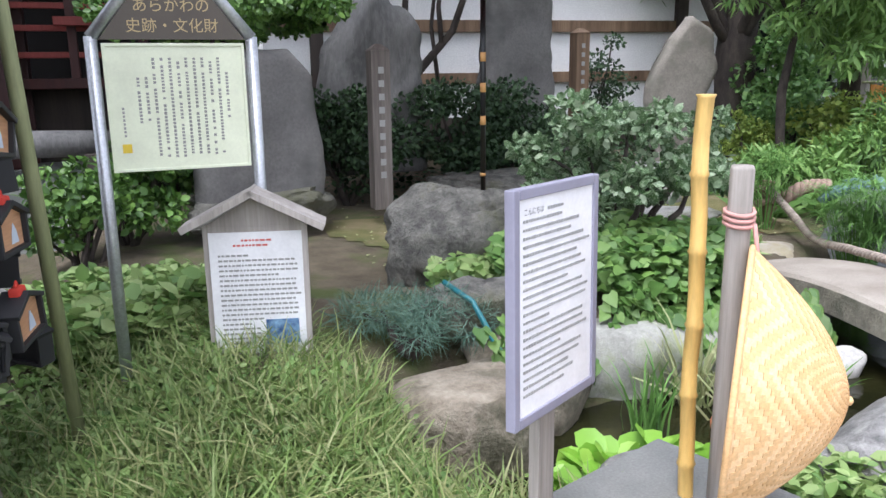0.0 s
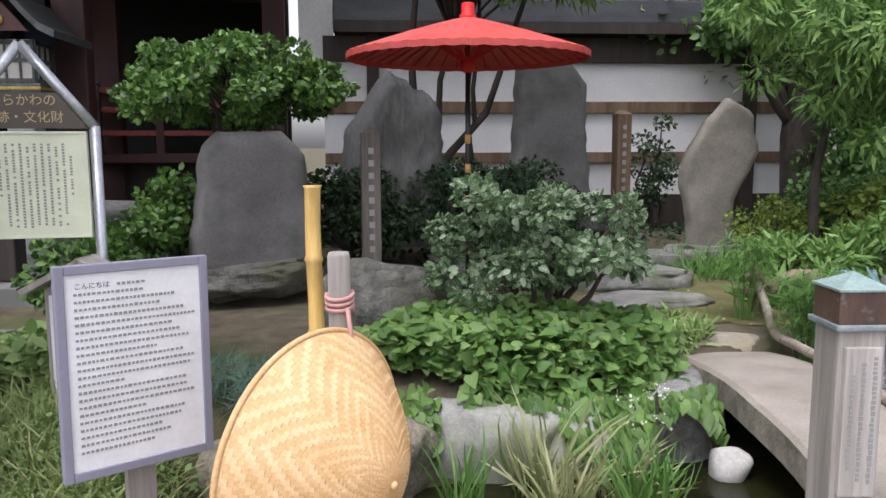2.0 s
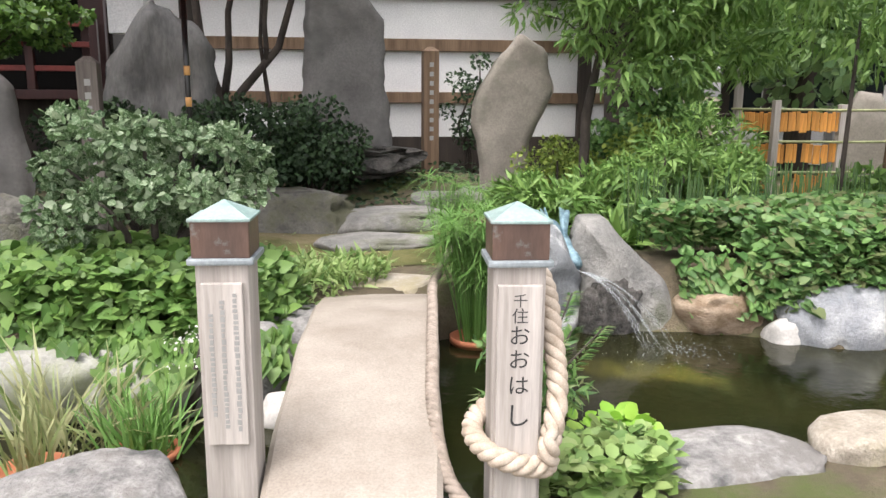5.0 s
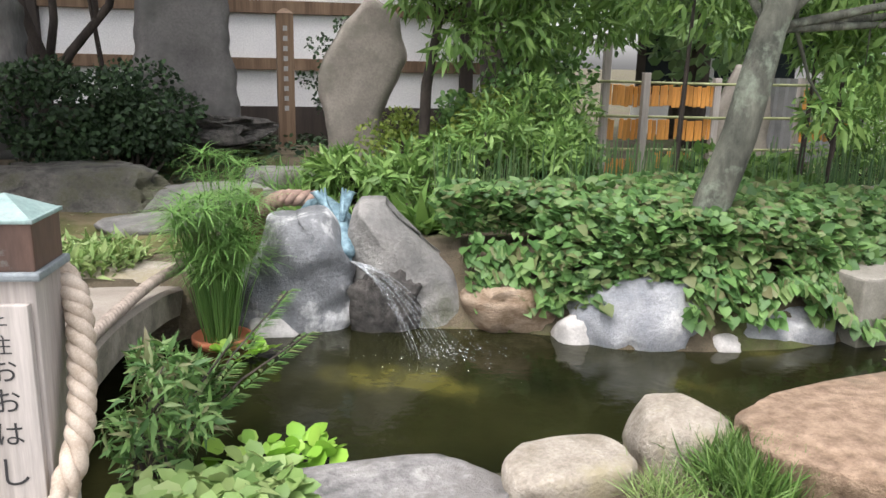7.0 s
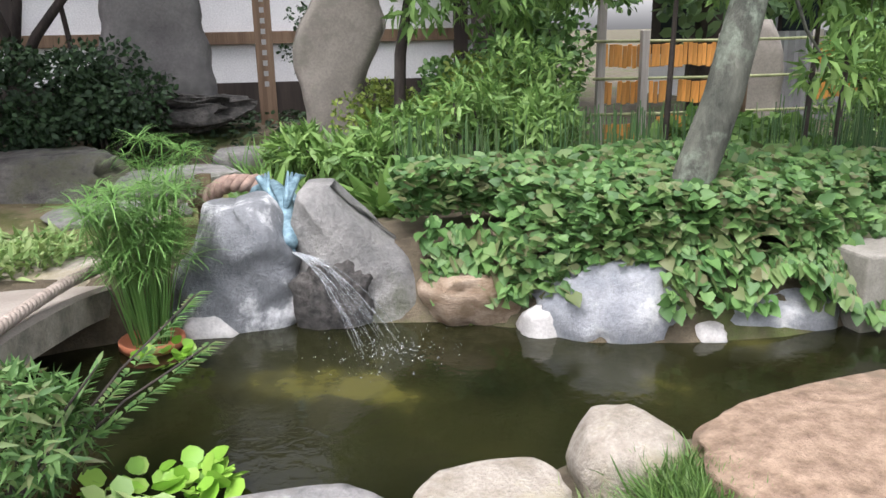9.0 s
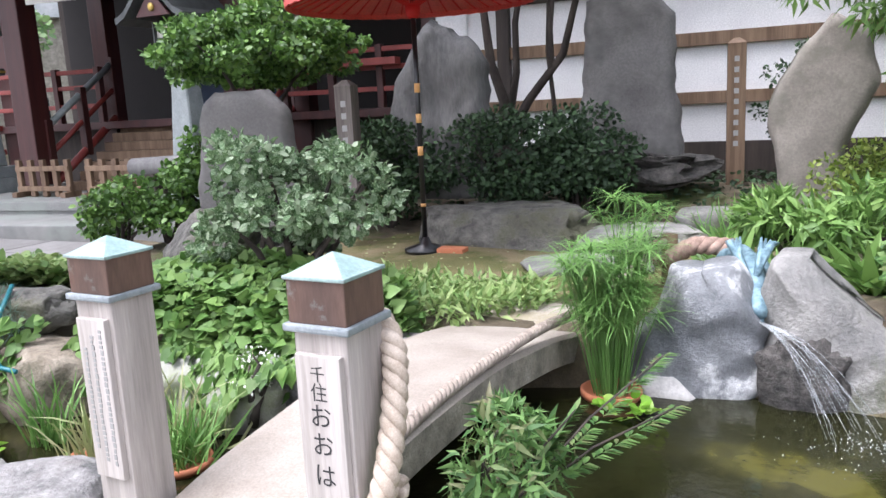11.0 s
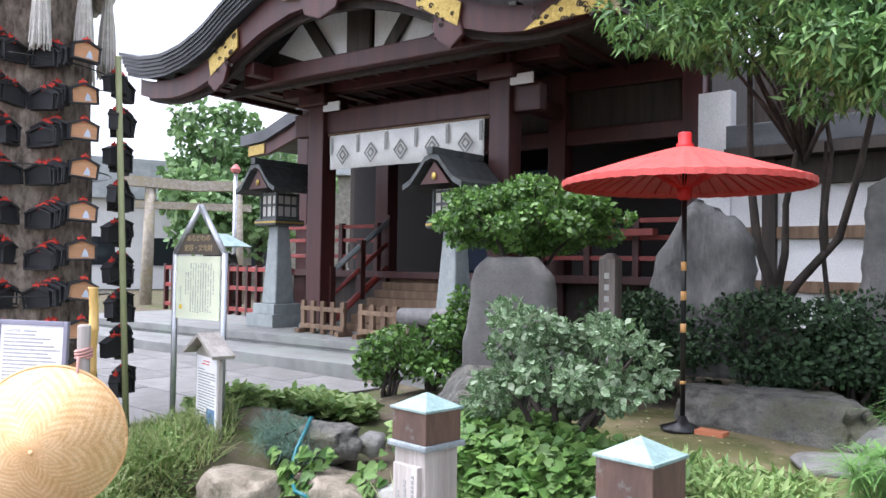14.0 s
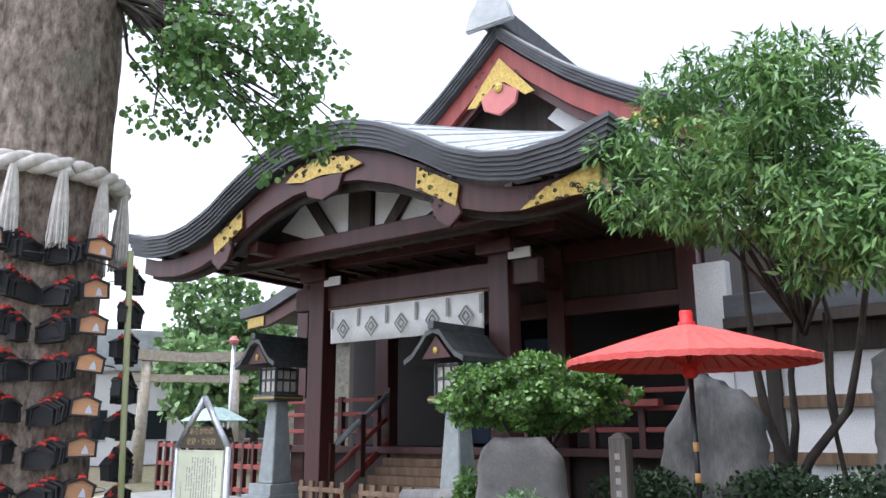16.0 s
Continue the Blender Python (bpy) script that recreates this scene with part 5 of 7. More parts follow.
for sx in (-1, 1):
    part("gable_tube", tubed([(sx * 0.26, 0, 1.495), (sx * 0.0, 0, 1.82)], 0.021, 12), M["alu"], e, smooth=True)
hd = part("header", prism([(-0.235, 1.49), (0.235, 1.49), (0.13, 1.63), (-0.13, 1.63)], -0.012, 0.012), M["panel_brown"], e)
lettering("writing", "あらかわの", 0.05, M["gold_ink"], hd, pose(0.0, -0.0135, 1.598, 90))
lettering("writing", "史跡・文化財", 0.05, M["gold_ink"], hd, pose(0.0, -0.0135, 1.532, 90))
bd = part("board", boxed(-0.225, -0.012, 1.055, 0.225, 0.012, 1.472, 0.004), M["cream_board"], e)
for a in ((-0.23, 1.05, -0.22, 1.478), (0.22, 1.05, 0.23, 1.478), (-0.22, 1.05, 0.22, 1.06), (-0.22, 1.468, 0.22, 1.478)):
    part("board_edge", boxed(a[0], -0.017, a[1], a[2], 0.014, a[3], 0.002), M["cream_board"], e)
q = random.Random(12)
for k in range(12):
    x = 0.165 - 0.0265 * k
    z, zl = (1.43, 1.1) if 0 < k < 10 else (1.38, 1.22)
    while z > zl:
        h = q.uniform(0.006, 0.01)
        if q.random() < 0.85:
            part("writing", boxed(x - 0.0045, -0.0135, z - h, x + 0.0045, -0.0118, z, 0), M["grey_ink"], bd)
        z -= h + 0.004
for k in range(8):
    part("writing", boxed(-0.185, -0.0135, 1.26 - 0.013 * k, -0.178, -0.0118, 1.268 - 0.013 * k, 0), M["grey_ink"], bd)
part("emblem", boxed(-0.195, -0.0135, 1.115, -0.165, -0.0118, 1.145, 0), M["yellow_ink"], bd)

e = thing("roofed_notice", "small wooden notice board with a gabled roof and a white sheet", "sign", at=(-2.722, 0.8, 0), rz=-9)
bk = part("board", boxed(-0.185, 0, 0.3, 0.185, 0.03, 0.84, 0.003), M["grey_wood"], e)
part("gable", prism([(-0.185, 0.84), (0.185, 0.84), (0.0, 0.945)], 0, 0.03), M["grey_wood"], e)
for sx in (-1, 1):
    m4 = pose(sx * 0.12, -0.01, 0.905, 0, sx * 27, 0)
    part("roof_board", boxed(-0.145, -0.06, -0.012, 0.145, 0.09, 0.012, 0.002, m4), M["grey_wood"], e)
ps = part("sheet", boxed(-0.165, -0.004, 0.36, 0.165, 0.002, 0.82, 0), M["white_paper"], e)
part("photo", boxed(0.02, -0.006, 0.395, 0.14, -0.0035, 0.49, 0), M["blue_photo"], ps, "small blue photograph")
q = random.Random(4)
for k in range(22):
    z = 0.79 - 0.0185 * k
    w = 0.27 if k > 3 else (0.1, 0.16, 0.0, 0.13)[k]
    w = min(w, 0.13) if z < 0.5 else w
    x = -0.135 if k > 2 else -w / 2
    end = x + w * (1 if q.random() < 0.7 else 0.75)
    while x < end:
        c = q.uniform(0.006, 0.02)
        part("writing", boxed(x, -0.0055, z - 0.0035, x + c, -0.0035, z + 0.0035, 0), M["red_ink"] if k < 2 else M["grey_ink"], ps)
        x += c + 0.004

e = thing("garden_hose", "teal garden hose lying over the bank", "hose")
part("tube", tubed([(-1.95, 1.05, 0.5), (-1.86, 0.93, 0.44), (-1.83, 0.85, 0.36), (-1.8, 0.8, 0.28), (-1.75, 0.76, 0.22), (-1.66, 0.72, 0.18), (-1.55, 0.72, 0.17)], 0.012, 8), M["hose"], e, smooth=True)

# ---- umbrella ----
UX, UY = -0.845, 3.805
e = thing("red_umbrella", "large red oiled-paper umbrella on a black pole", "umbrella", at=(UX, UY, gz(UX, UY)))
g0 = gz(UX, UY)
part("pole", tubed([(0, 0, 0), (0, 0, 2.42 - g0)], 0.021, 12), M["black_lacquer"], e, smooth=True)
for z in (1.50, 1.27, 1.02, 0.62):
    part("pole_band", tubed([(0, 0, z - 0.07 - g0), (0, 0, z - g0 if z > 0.9 else z - 0.045 - g0)], 0.0225, 12), M["orange_band"], e, "orange binding", True)
part("foot", lathe([(0.16, 0.0), (0.17, 0.03), (0.05, 0.07), (0.03, 0.12)], 20), M["black_lacquer"], e, smooth=True)
part("foot_brick", boxed(0.14, -0.1, 0.0, 0.36, 0.02, 0.05, 0.004), M["terracotta"], e)
NR = 44
ZR, ZT, RU = 2.125 - g0, 2.41 - g0, 0.95
bm = bmesh.new()
rings = []
for f in np.linspace(0.03, 1, 9):
    z = ZT - (ZT - ZR) * f ** 1.12
    rings.append([bm.verts.new((RU * f * (1 if k % 2 == 0 else 0.994) * math.cos(k * 6.28319 / (2 * NR)), RU * f * (1 if k % 2 == 0 else 0.994) * math.sin(k * 6.28319 / (2 * NR)), z - (0 if k % 2 == 0 else 0.006 * f))) for k in range(2 * NR)])
skirt = [bm.verts.new((v.co.x * 0.997, v.co.y * 0.997, v.co.z - 0.045)) for v in rings[-1]]
for a, c in zip(rings + [], rings[1:] + []):
    for k in range(2 * NR):
        bm.faces.new((a[k], c[k], c[(k + 1) % (2 * NR)], a[(k + 1) % (2 * NR)]))
for k in range(2 * NR):
    bm.faces.new((rings[-1][k], skirt[k], skirt[(k + 1) % (2 * NR)], rings[-1][(k + 1) % (2 * NR)]))
cn = part("canopy", bm, M["umbrella"], e)
so = cn.modifiers.new("thick", "SOLIDIFY")
so.thickness = 0.003
rib = tubed([(0.03, 0, ZT - 0.015), (0.5, 0, ZT - (ZT - ZR) * 0.5 ** 1.12 - 0.012), (0.935, 0, ZR - 0.012)], 0.006, 5)
rme = bpy.data.meshes.new("rib")
rib.to_mesh(rme)
rib.free()
rme.materials.append(M["umbrella_red"])
srt = tubed([(0.03, 0, 2.06 - g0), (0.26, 0, 2.2 - g0), (0.5, 0, ZT - (ZT - ZR) * 0.5 ** 1.12 - 0.02)], 0.004, 4)
sme = bpy.data.meshes.new("strut")
srt.to_mesh(sme)
srt.free()
sme.materials.append(M["umbrella_red"])
for k in range(NR):
    o = new("rib", rme)
    o.parent, o.rotation_euler = cn, (0, 0, k * 6.28319 / NR)
    o = new("strut", sme)
    o.parent, o.rotation_euler = cn, (0, 0, k * 6.28319 / NR)
part("finial", lathe([(0.07, 2.37 - g0), (0.065, 2.42 - g0), (0.05, 2.43 - g0), (0.052, 2.50 - g0), (0.045, 2.51 - g0)], 20), M["umbrella_red"], e, smooth=True)
part("hub", lathe([(0.035, 1.98 - g0), (0.055, 2.0 - g0), (0.06, 2.07 - g0), (0.03, 2.09 - g0)], 20), M["umbrella_red"], e, smooth=True)
# ---- plants ----
def ground_leaves(name, kind, n, inside, size, mat, label, lift=(0.02, 0.15), tilt=0.5, up=0.9, kindtag="stuff", box4=(-3, -1, 3, 3), along_up=0.15):
    """A bed of leaves over the ground, inside a region."""
    pts = []
    x0, y0, x1, y1 = box4
    while len(pts) < n:
        x, y = nrs.uniform(x0, x1, n), nrs.uniform(y0, y1, n)
        k = inside(x, y)
        pts.extend(zip(x[k], y[k]))
    p = np.array(pts[:n])
    z = height(p[:, 0], p[:, 1]) + nrs.uniform(*lift, n)
    al = np.stack([nrs.normal(size=n), nrs.normal(size=n), np.abs(nrs.normal(size=n)) * tilt * 0.5 + along_up], -1)
    fc = rand_dirs(n, up * 1.6, 0.6) + np.array([0.0, -0.55 if kind == "heart" else 0.0, 0.0])
    ob = leaves(name, kind, np.column_stack([p, z]), al, fc, size * (0.6 + 0.8 * nrs.rand(n)), mat)
    return tagged(ob, label, "plants", kind=kindtag)


def patch(cx, cy, rx, ry, wob=0.25):
    return lambda x, y: (((x - cx) / rx) ** 2 + ((y - cy) / ry) ** 2 < 1 + wob * np.sin(5 * x + 4 * y)) & (pond_depth(x, y) > 0.02)


def tuft(label, at, n, length, spread, mat, kind="blade", name="grass_tuft", lean=0.35, cat="grass"):
    e = thing(name, label, cat, at=at)
    p = np.column_stack([nrs.normal(size=n) * spread, nrs.normal(size=n) * spread, np.zeros(n)])
    al = np.column_stack([p[:, 0] * 0.8 / max(spread, 0.01) * lean * 0.5 + nrs.normal(size=n) * lean, p[:, 1] * 0.8 / max(spread, 0.01) * lean * 0.5 + nrs.normal(size=n) * lean, np.ones(n)])
    fc = np.column_stack([p[:, :2] + nrs.normal(size=(n, 2)) * 0.3, np.full(n, 0.35)])
    leaves("foliage", kind, p, al, fc, length * (0.5 + 0.7 * nrs.rand(n)), mat, e)
    return e


def twigs(bm, base, ends, r0, seed, bend=0.15):
    q = random.Random(seed)
    b0 = Vector(base)
    for en in ends:
        en = Vector(en)
        mid = (b0 + en) / 2 + Vector((q.uniform(-1, 1), q.uniform(-1, 1), q.uniform(0, 1))) * bend * (en - b0).length
        q1 = b0.lerp(mid, 0.5) + Vector((q.uniform(-1, 1), q.uniform(-1, 1), 0)) * 0.04
        tube(bm, [b0, q1, mid, mid.lerp(en, 0.6) + Vector((q.uniform(-1, 1), q.uniform(-1, 1), 0)) * 0.04, en], [r0, r0 * 0.8, r0 * 0.6, r0 * 0.4, r0 * 0.2], 7)
    return bm


def shrub(label, at, radii, k, r, n, leaf, size, mat, seed, bark="bark_dark", stems=7, height0=0.0, droop=0.0, name="shrub", cat="shrub", flatten=0.7):
    e = thing(name, label, cat, at=at)
    c = clumps_in((0, 0, height0), radii, k, r, seed, flatten)
    q = random.Random(seed)
    bm = twigs(bmesh.new(), (0, 0, -0.05), [(a[0] * 0.9, a[1] * 0.9, a[2]) for a in q.sample(c, min(stems, len(c)))], 0.02 + 0.012 * max(radii), seed)
    part("branch", bm, M[bark], e, smooth=True)
    foliage("crown", leaf, n, c, size, mat, e, droop)
    return e


def tree(label, base, trunk_pts, radii, crown, n, leaf, size, mat, bark, seed, limbs=10, droop=0.0, name="tree"):
    """trunk_pts and crown clumps are relative to the base."""
    e = thing(name, label, "tree", at=base)
    bm = tube(bmesh.new(), trunk_pts, radii, 14)
    q = random.Random(seed)
    for c in q.sample(crown, min(limbs, len(crown))):
        i = q.randrange(max(1, len(trunk_pts) * 5 // 8), len(trunk_pts))
        twigs(bm, trunk_pts[i], [c[:3]], radii[i] * 0.36, seed + i)
    bmesh.ops.recalc_face_normals(bm, faces=bm.faces)
    part("trunk", bm, M[bark], e, smooth=True)
    foliage("crown", leaf, n, crown, size, mat, e, droop)
    return e


# beds and weeds
ground_leaves("weeds", "oval", 13000, patch(-2.75, -0.12, 1.2, 0.62), 0.027, M["leaf_weed"], "dense low green weeds and ground cover", (0.0, 0.11), box4=(-4.2, -1.2, -1.4, 1.2))
ground_leaves("weeds", "blade", 10000, patch(-2.6, -0.2, 1.2, 0.65), 0.14, M["leaf_grass"], "grassy weeds with narrow blades", (0.0, 0.1), box4=(-3.8, -1.2, -1.4, 0.4), tilt=1.6, along_up=0.5)
ground_leaves("weeds", "oval", 5200, patch(-3.35, 1.8, 0.7, 0.75), 0.075, M["leaf_weed"], "taller green weeds beside the signs", (0.02, 0.16), box4=(-4.2, 0.4, -2, 2.6))
ground_leaves("leaf_bed", "heart", 4200, patch(-0.72, 1.5, 0.98, 0.42), 0.063, M["leaf_bed"], "bed of heart-shaped green leaves", (0.06, 0.26), box4=(-1.9, 0.9, 0.4, 2.1))
ground_leaves("leaf_bed", "heart", 1500, patch(-1.3, 1.75, 0.6, 0.4), 0.06, M["leaf_weed"], "bed of small green leaves round the rough rock", (0.04, 0.18), box4=(-2.1, 1.2, -0.5, 2.3))
ground_leaves("leaf_bed", "long", 2600, patch(-0.05, 2.35, 0.65, 0.5), 0.09, M["leaf_weed"], "low bright weeds at the edge of the moss", (0.0, 0.1), box4=(-0.9, 1.7, 0.8, 3.0), tilt=1.4, along_up=0.5)
ground_leaves("ivy_bed", "heart", 17500, lambda x, y: (y > 1.72 + 0.1 * np.sin(3 * x) + 0.45 * (x < 2.75)) & (y < 2.75 + 0.15 * np.sin(2 * x)) & (pond_depth(x, y) > 0.03), 0.057, M["leaf_ivy"], "thick bed of broad dull green leaves with reddish tinges", (0.1, 0.34), box4=(2.25, 1.7, 5.2, 3.0))
ground_leaves("ground_cover", "oval", 5000, lambda x, y: (y > 2.6) & (y < 5.5), 0.06, M["leaf_weed"], "mixed green undergrowth", (0.0, 0.12), box4=(2.6, 2.6, 7.5, 5.5))
ground_leaves("ground_cover", "oval", 3500, lambda x, y: (y > 5.0) & (y < 7.6), 0.06, M["leaf_dark"], "dark undergrowth below the wall", (0.0, 0.12), box4=(-3.5, 5.0, 3.5, 7.6))
shrub("tangled bright green undergrowth", (2.9, 3.3, gz(2.9, 3.3)), (0.6, 0.35, 0.32), 26, 0.14, 3000, "long", 0.1, M["leaf_long"], 131, height0=0.4)
shrub("tangled bright green undergrowth", (3.1, 4.5, gz(3.1, 4.5)), (0.5, 0.4, 0.35), 24, 0.16, 2600, "oval", 0.06, M["leaf_yellow"], 132, height0=0.45)
shrub("leafy green undergrowth beside the pale monument", (3.0, 5.1, gz(3.0, 5.1)), (0.5, 0.4, 0.4), 22, 0.16, 2400, "oval", 0.06, M["leaf_tree"], 133, height0=0.45)
ground_leaves("fallen_leaves", "oval", 260, lambda x, y: (y > 2.6) & (y < 5), 0.03, M["leaf_dry"], "scattered dry leaves on the moss", (0.012, 0.02), box4=(-2, 2.6, 1.8, 5), tilt=0.0, along_up=0.0)
ground_leaves("weeds", "oval", 6000, patch(-3.2, 0.75, 0.75, 0.6), 0.04, M["leaf_weed"], "low green weeds round the sign posts", (0.0, 0.07), box4=(-4.2, 0.1, -2.85, 1.5))
ground_leaves("weeds", "blade", 6000, patch(-3.1, 0.5, 0.85, 0.6), 0.13, M["leaf_grass"], "grassy weeds round the sign posts", (0.0, 0.06), box4=(-4.2, -0.3, -2.3, 1.5), tilt=1.6, along_up=0.5)
# leaves hanging over the bank rocks
for label, n, x0, x1, y0, dy, mt in (("heart-shaped leaves trailing over the bank", 420, -1.2, 0.1, 1.0, 0.12, "leaf_bed"), ("broad leaves trailing over the pond rocks", 560, 3.5, 4.5, 1.6, 0.15, "leaf_ivy")):
    x = nrs.uniform(x0, x1, n)
    drop = nrs.rand(n) ** 1.6
    p = np.column_stack([x, y0 + 0.12 * np.sin(4 * x) + dy * (1 - drop) * 1.5, 0.24 - 0.26 * drop * (0.5 + 0.5 * np.sin(9 * x))])
    ob = leaves("trailing_leaves", "heart", p, np.column_stack([nrs.normal(size=n) * 0.5, -0.4 - nrs.rand(n), -0.5 - nrs.rand(n)]), np.column_stack([nrs.normal(size=n) * 0.6, -0.8 + 0.4 * nrs.normal(size=n), 0.6 * np.ones(n)]), 0.05 + 0.04 * nrs.rand(n), M[mt])
    tagged(ob, label, "plants", kind="stuff")

for label, n, x0, x1, mt, sz in (("heart-shaped leaves spilling over the bank rocks", 600, -1.9, 0.05, "leaf_bed", 0.065), ("broad leaves spilling down to the pond", 300, 2.35, 3.0, "leaf_ivy", 0.07), ("broad leaves spilling down to the pond", 420, 3.4, 4.5, "leaf_ivy", 0.07)):
    x, y = nrs.uniform(x0, x1, n * 12), nrs.uniform(1.45 if x0 > 2 else 0.7, 2.4, n * 12)
    pd = pond_depth(x, y)
    k = (pd > 0.0) & (pd < 0.2) & (np.sin(7 * x + 2) + np.sin(17 * x) > -0.7)
    x, y, pd = x[k][:n], y[k][:n], pd[k][:n]
    n = len(x)
    p = np.column_stack([x, y, 0.02 + 1.5 * pd + 0.1 * nrs.rand(n)])
    tagged(leaves("trailing_leaves", "heart", p, np.column_stack([nrs.normal(size=n) * 0.5, -0.5 - nrs.rand(n), -0.3 - 0.6 * nrs.rand(n)]), np.column_stack([nrs.normal(size=n) * 0.6, -0.5 + 0.5 * nrs.normal(size=n), 0.7 + 0.4 * nrs.normal(size=n)]), sz * (0.6 + 0.7 * nrs.rand(n)), M[mt]), label, "plants", kind="stuff")
shrub("rounded variegated shrub with pale-edged leaves", (-0.72, 1.85, gz(-0.72, 1.85)), (0.62, 0.52, 0.34), 48, 0.095, 4300, "oval", 0.05, M["leaf_var"], 5, bark="bark_dark", stems=12, height0=0.56)
e = thing("dead_branch", "pale bare curved branch under the shrub", "branch", at=(-0.62, 1.5, 0.3))
part("branch", tubed([(-0.12, 0.1, 0.0), (-0.05, 0.02, 0.14), (0.04, -0.03, 0.16), (0.1, -0.05, 0.08)], [0.014, 0.013, 0.012, 0.009], 8), M["grey_wood"], e, smooth=True)

bc = clumps_in((0, 0, 1.74), (1.02, 0.95, 0.34), 70, 0.165, 8, 0.42)
tree("broad flat-topped tree with dense small leaves behind a monument", (-2.78, 4.4, gz(-2.78, 4.4) + 0.05), [(0.15, 0.1, -0.05), (0.1, 0.05, 0.5), (-0.02, 0.0, 0.95), (0.05, 0.0, 1.4)], [0.1, 0.085, 0.07, 0.05], bc, 13000, "oval", 0.055, M["leaf_bonsai"], "bark_dark", 8, 14)
for at, rr, sd in (((-3.5, 3.75, 0.15), (0.35, 0.3, 0.4), 3), ((-3.2, 4.05, 0.35), (0.3, 0.28, 0.32), 4), ((-3.75, 3.4, 0.05), (0.4, 0.3, 0.25), 6)):
    shrub("leafy green sapling beside the flagstones", at, rr, 12, 0.16, 1500, "oval", 0.06, M["leaf_bonsai"], sd, height0=0.5)
for at, rr, sd in (((-0.55, 5.15, 0.2), (0.62, 0.4, 0.42), 11), ((0.0, 5.45, 0.2), (0.55, 0.4, 0.38), 12), ((-1.75, 4.9, 0.2), (0.55, 0.4, 0.45), 15)):
    shrub("dense dark evergreen shrub", at, rr, 26, 0.2, 4200, "oval", 0.05, M["leaf_dark"], sd, height0=0.58)
shrub("rounded yellow-green clipped shrub beside a monument", (2.3, 5.0, gz(2.3, 5.0)), (0.36, 0.34, 0.27), 24, 0.17, 2600, "oval", 0.04, M["leaf_yellow"], 21, height0=0.42)
shrub("thin dark shrub beside the wall", (1.75, 7.0, 0.3), (0.42, 0.3, 0.55), 12, 0.16, 1100, "oval", 0.05, M["leaf_dark"], 22, height0=0.95)
shrub("airy shrub with bare grey twigs", (2.95, 4.05, gz(2.95, 4.05)), (0.42, 0.36, 0.4), 18, 0.13, 1700, "oval", 0.045, M["leaf_yellow"], 23, bark="grey_wood", stems=14, height0=0.62)
shrub("leafy upright shrub in the undergrowth", (3.1, 3.7, gz(3.1, 3.7)), (0.36, 0.3, 0.42), 18, 0.17, 2200, "long", 0.09, M["leaf_long"], 24, height0=0.6)
shrub("leafy shrub with long light leaves", (1.95, 3.55, gz(1.95, 3.55)), (0.42, 0.3, 0.18), 14, 0.13, 1500, "long", 0.12, M["leaf_long"], 25, height0=0.38, stems=8)
shrub("leafy shrub behind the fence", (3.9, 6.4, 0.2), (0.5, 0.5, 0.7), 22, 0.25, 2600, "oval", 0.08, M["leaf_tree"], 27, height0=0.95)
shrub("bright green low shrub behind the leaf bed", (4.6, 3.3, 0.2), (0.5, 0.35, 0.2), 14, 0.16, 1500, "oval", 0.08, M["leaf_long"], 28, height0=0.35)

shrub("bright leafy shrub before the office building", (6.3, 4.3, gz(6.3, 4.3)), (0.6, 0.4, 0.5), 22, 0.18, 2200, "long", 0.1, M["leaf_long"], 141, height0=0.75)
shrub("leafy shrub beside the end of the fence", (6.9, 5.3, gz(6.9, 5.3)), (0.5, 0.4, 0.6), 20, 0.2, 2000, "oval", 0.08, M["leaf_tree"], 142, height0=1.2)
# tree with long leaves to the right of the pale monument
cr = clumps_in((0.15, -0.2, 2.35), (1.15, 0.85, 0.9), 46, 0.24, 31, 0.8) + clumps_in((0.5, -0.3, 1.5), (0.8, 0.6, 0.35), 14, 0.2, 33) + clumps_in((1.3, 0.1, 2.0), (0.8, 0.7, 0.7), 18, 0.25, 32)
tree("small tree with drooping long narrow leaves", (2.42, 4.45, gz(2.42, 4.45)), [(0.0, -0.1, -0.05), (0.0, 0.0, 0.55), (0.02, 0.05, 0.95), (0.12, 0.05, 1.5), (0.2, 0.0, 2.3)], [0.055, 0.045, 0.045, 0.03, 0.018], cr, 9000, "long", 0.13, M["leaf_long"], "bark_dark", 31, 18, 0.5)
# multi-stemmed tree before the wall
e = thing("tree", "multi-stemmed tree with dark trunks and glossy leaves before the white wall", "tree", at=(-1.0, 6.2, gz(-1.0, 6.2)))
bm = bmesh.new()
for pts6, r6 in (([(0, 0, -0.05), (-0.03, 0, 0.5), (0.02, 0.02, 0.85), (-0.16, 0, 1.4), (-0.2, -0.1, 2.1), (-0.1, -0.4, 3.2)], 0.085), ([(0, 0, 0.6), (0.22, 0.05, 1.0), (0.62, 0.0, 1.45), (0.8, -0.1, 2.0), (1.1, -0.4, 3.0)], 0.055), ([(0.02, 0, 0.8), (0.1, 0.05, 1.3), (0.12, 0, 1.8), (0.4, -0.2, 2.8)], 0.045), ([(0.5, 0, 1.32), (0.48, 0.04, 1.7), (0.55, 0, 2.3), (0.5, -0.3, 3.1)], 0.03), ([(0.45, 0.1, -0.05), (0.5, 0.1, 0.8), (0.42, 0.12, 1.5), (0.5, 0.0, 2.4)], 0.03)):
    tube(bm, pts6, [r6 * (1 - 0.14 * i6) for i6 in range(len(pts6))], 9)
cr = clumps_in((0.1, -1.0, 4.0), (1.4, 0.8, 1.0), 78, 0.22, 41, 0.75) + clumps_in((1.1, -1.0, 3.1), (0.75, 0.6, 0.65), 34, 0.24, 42)
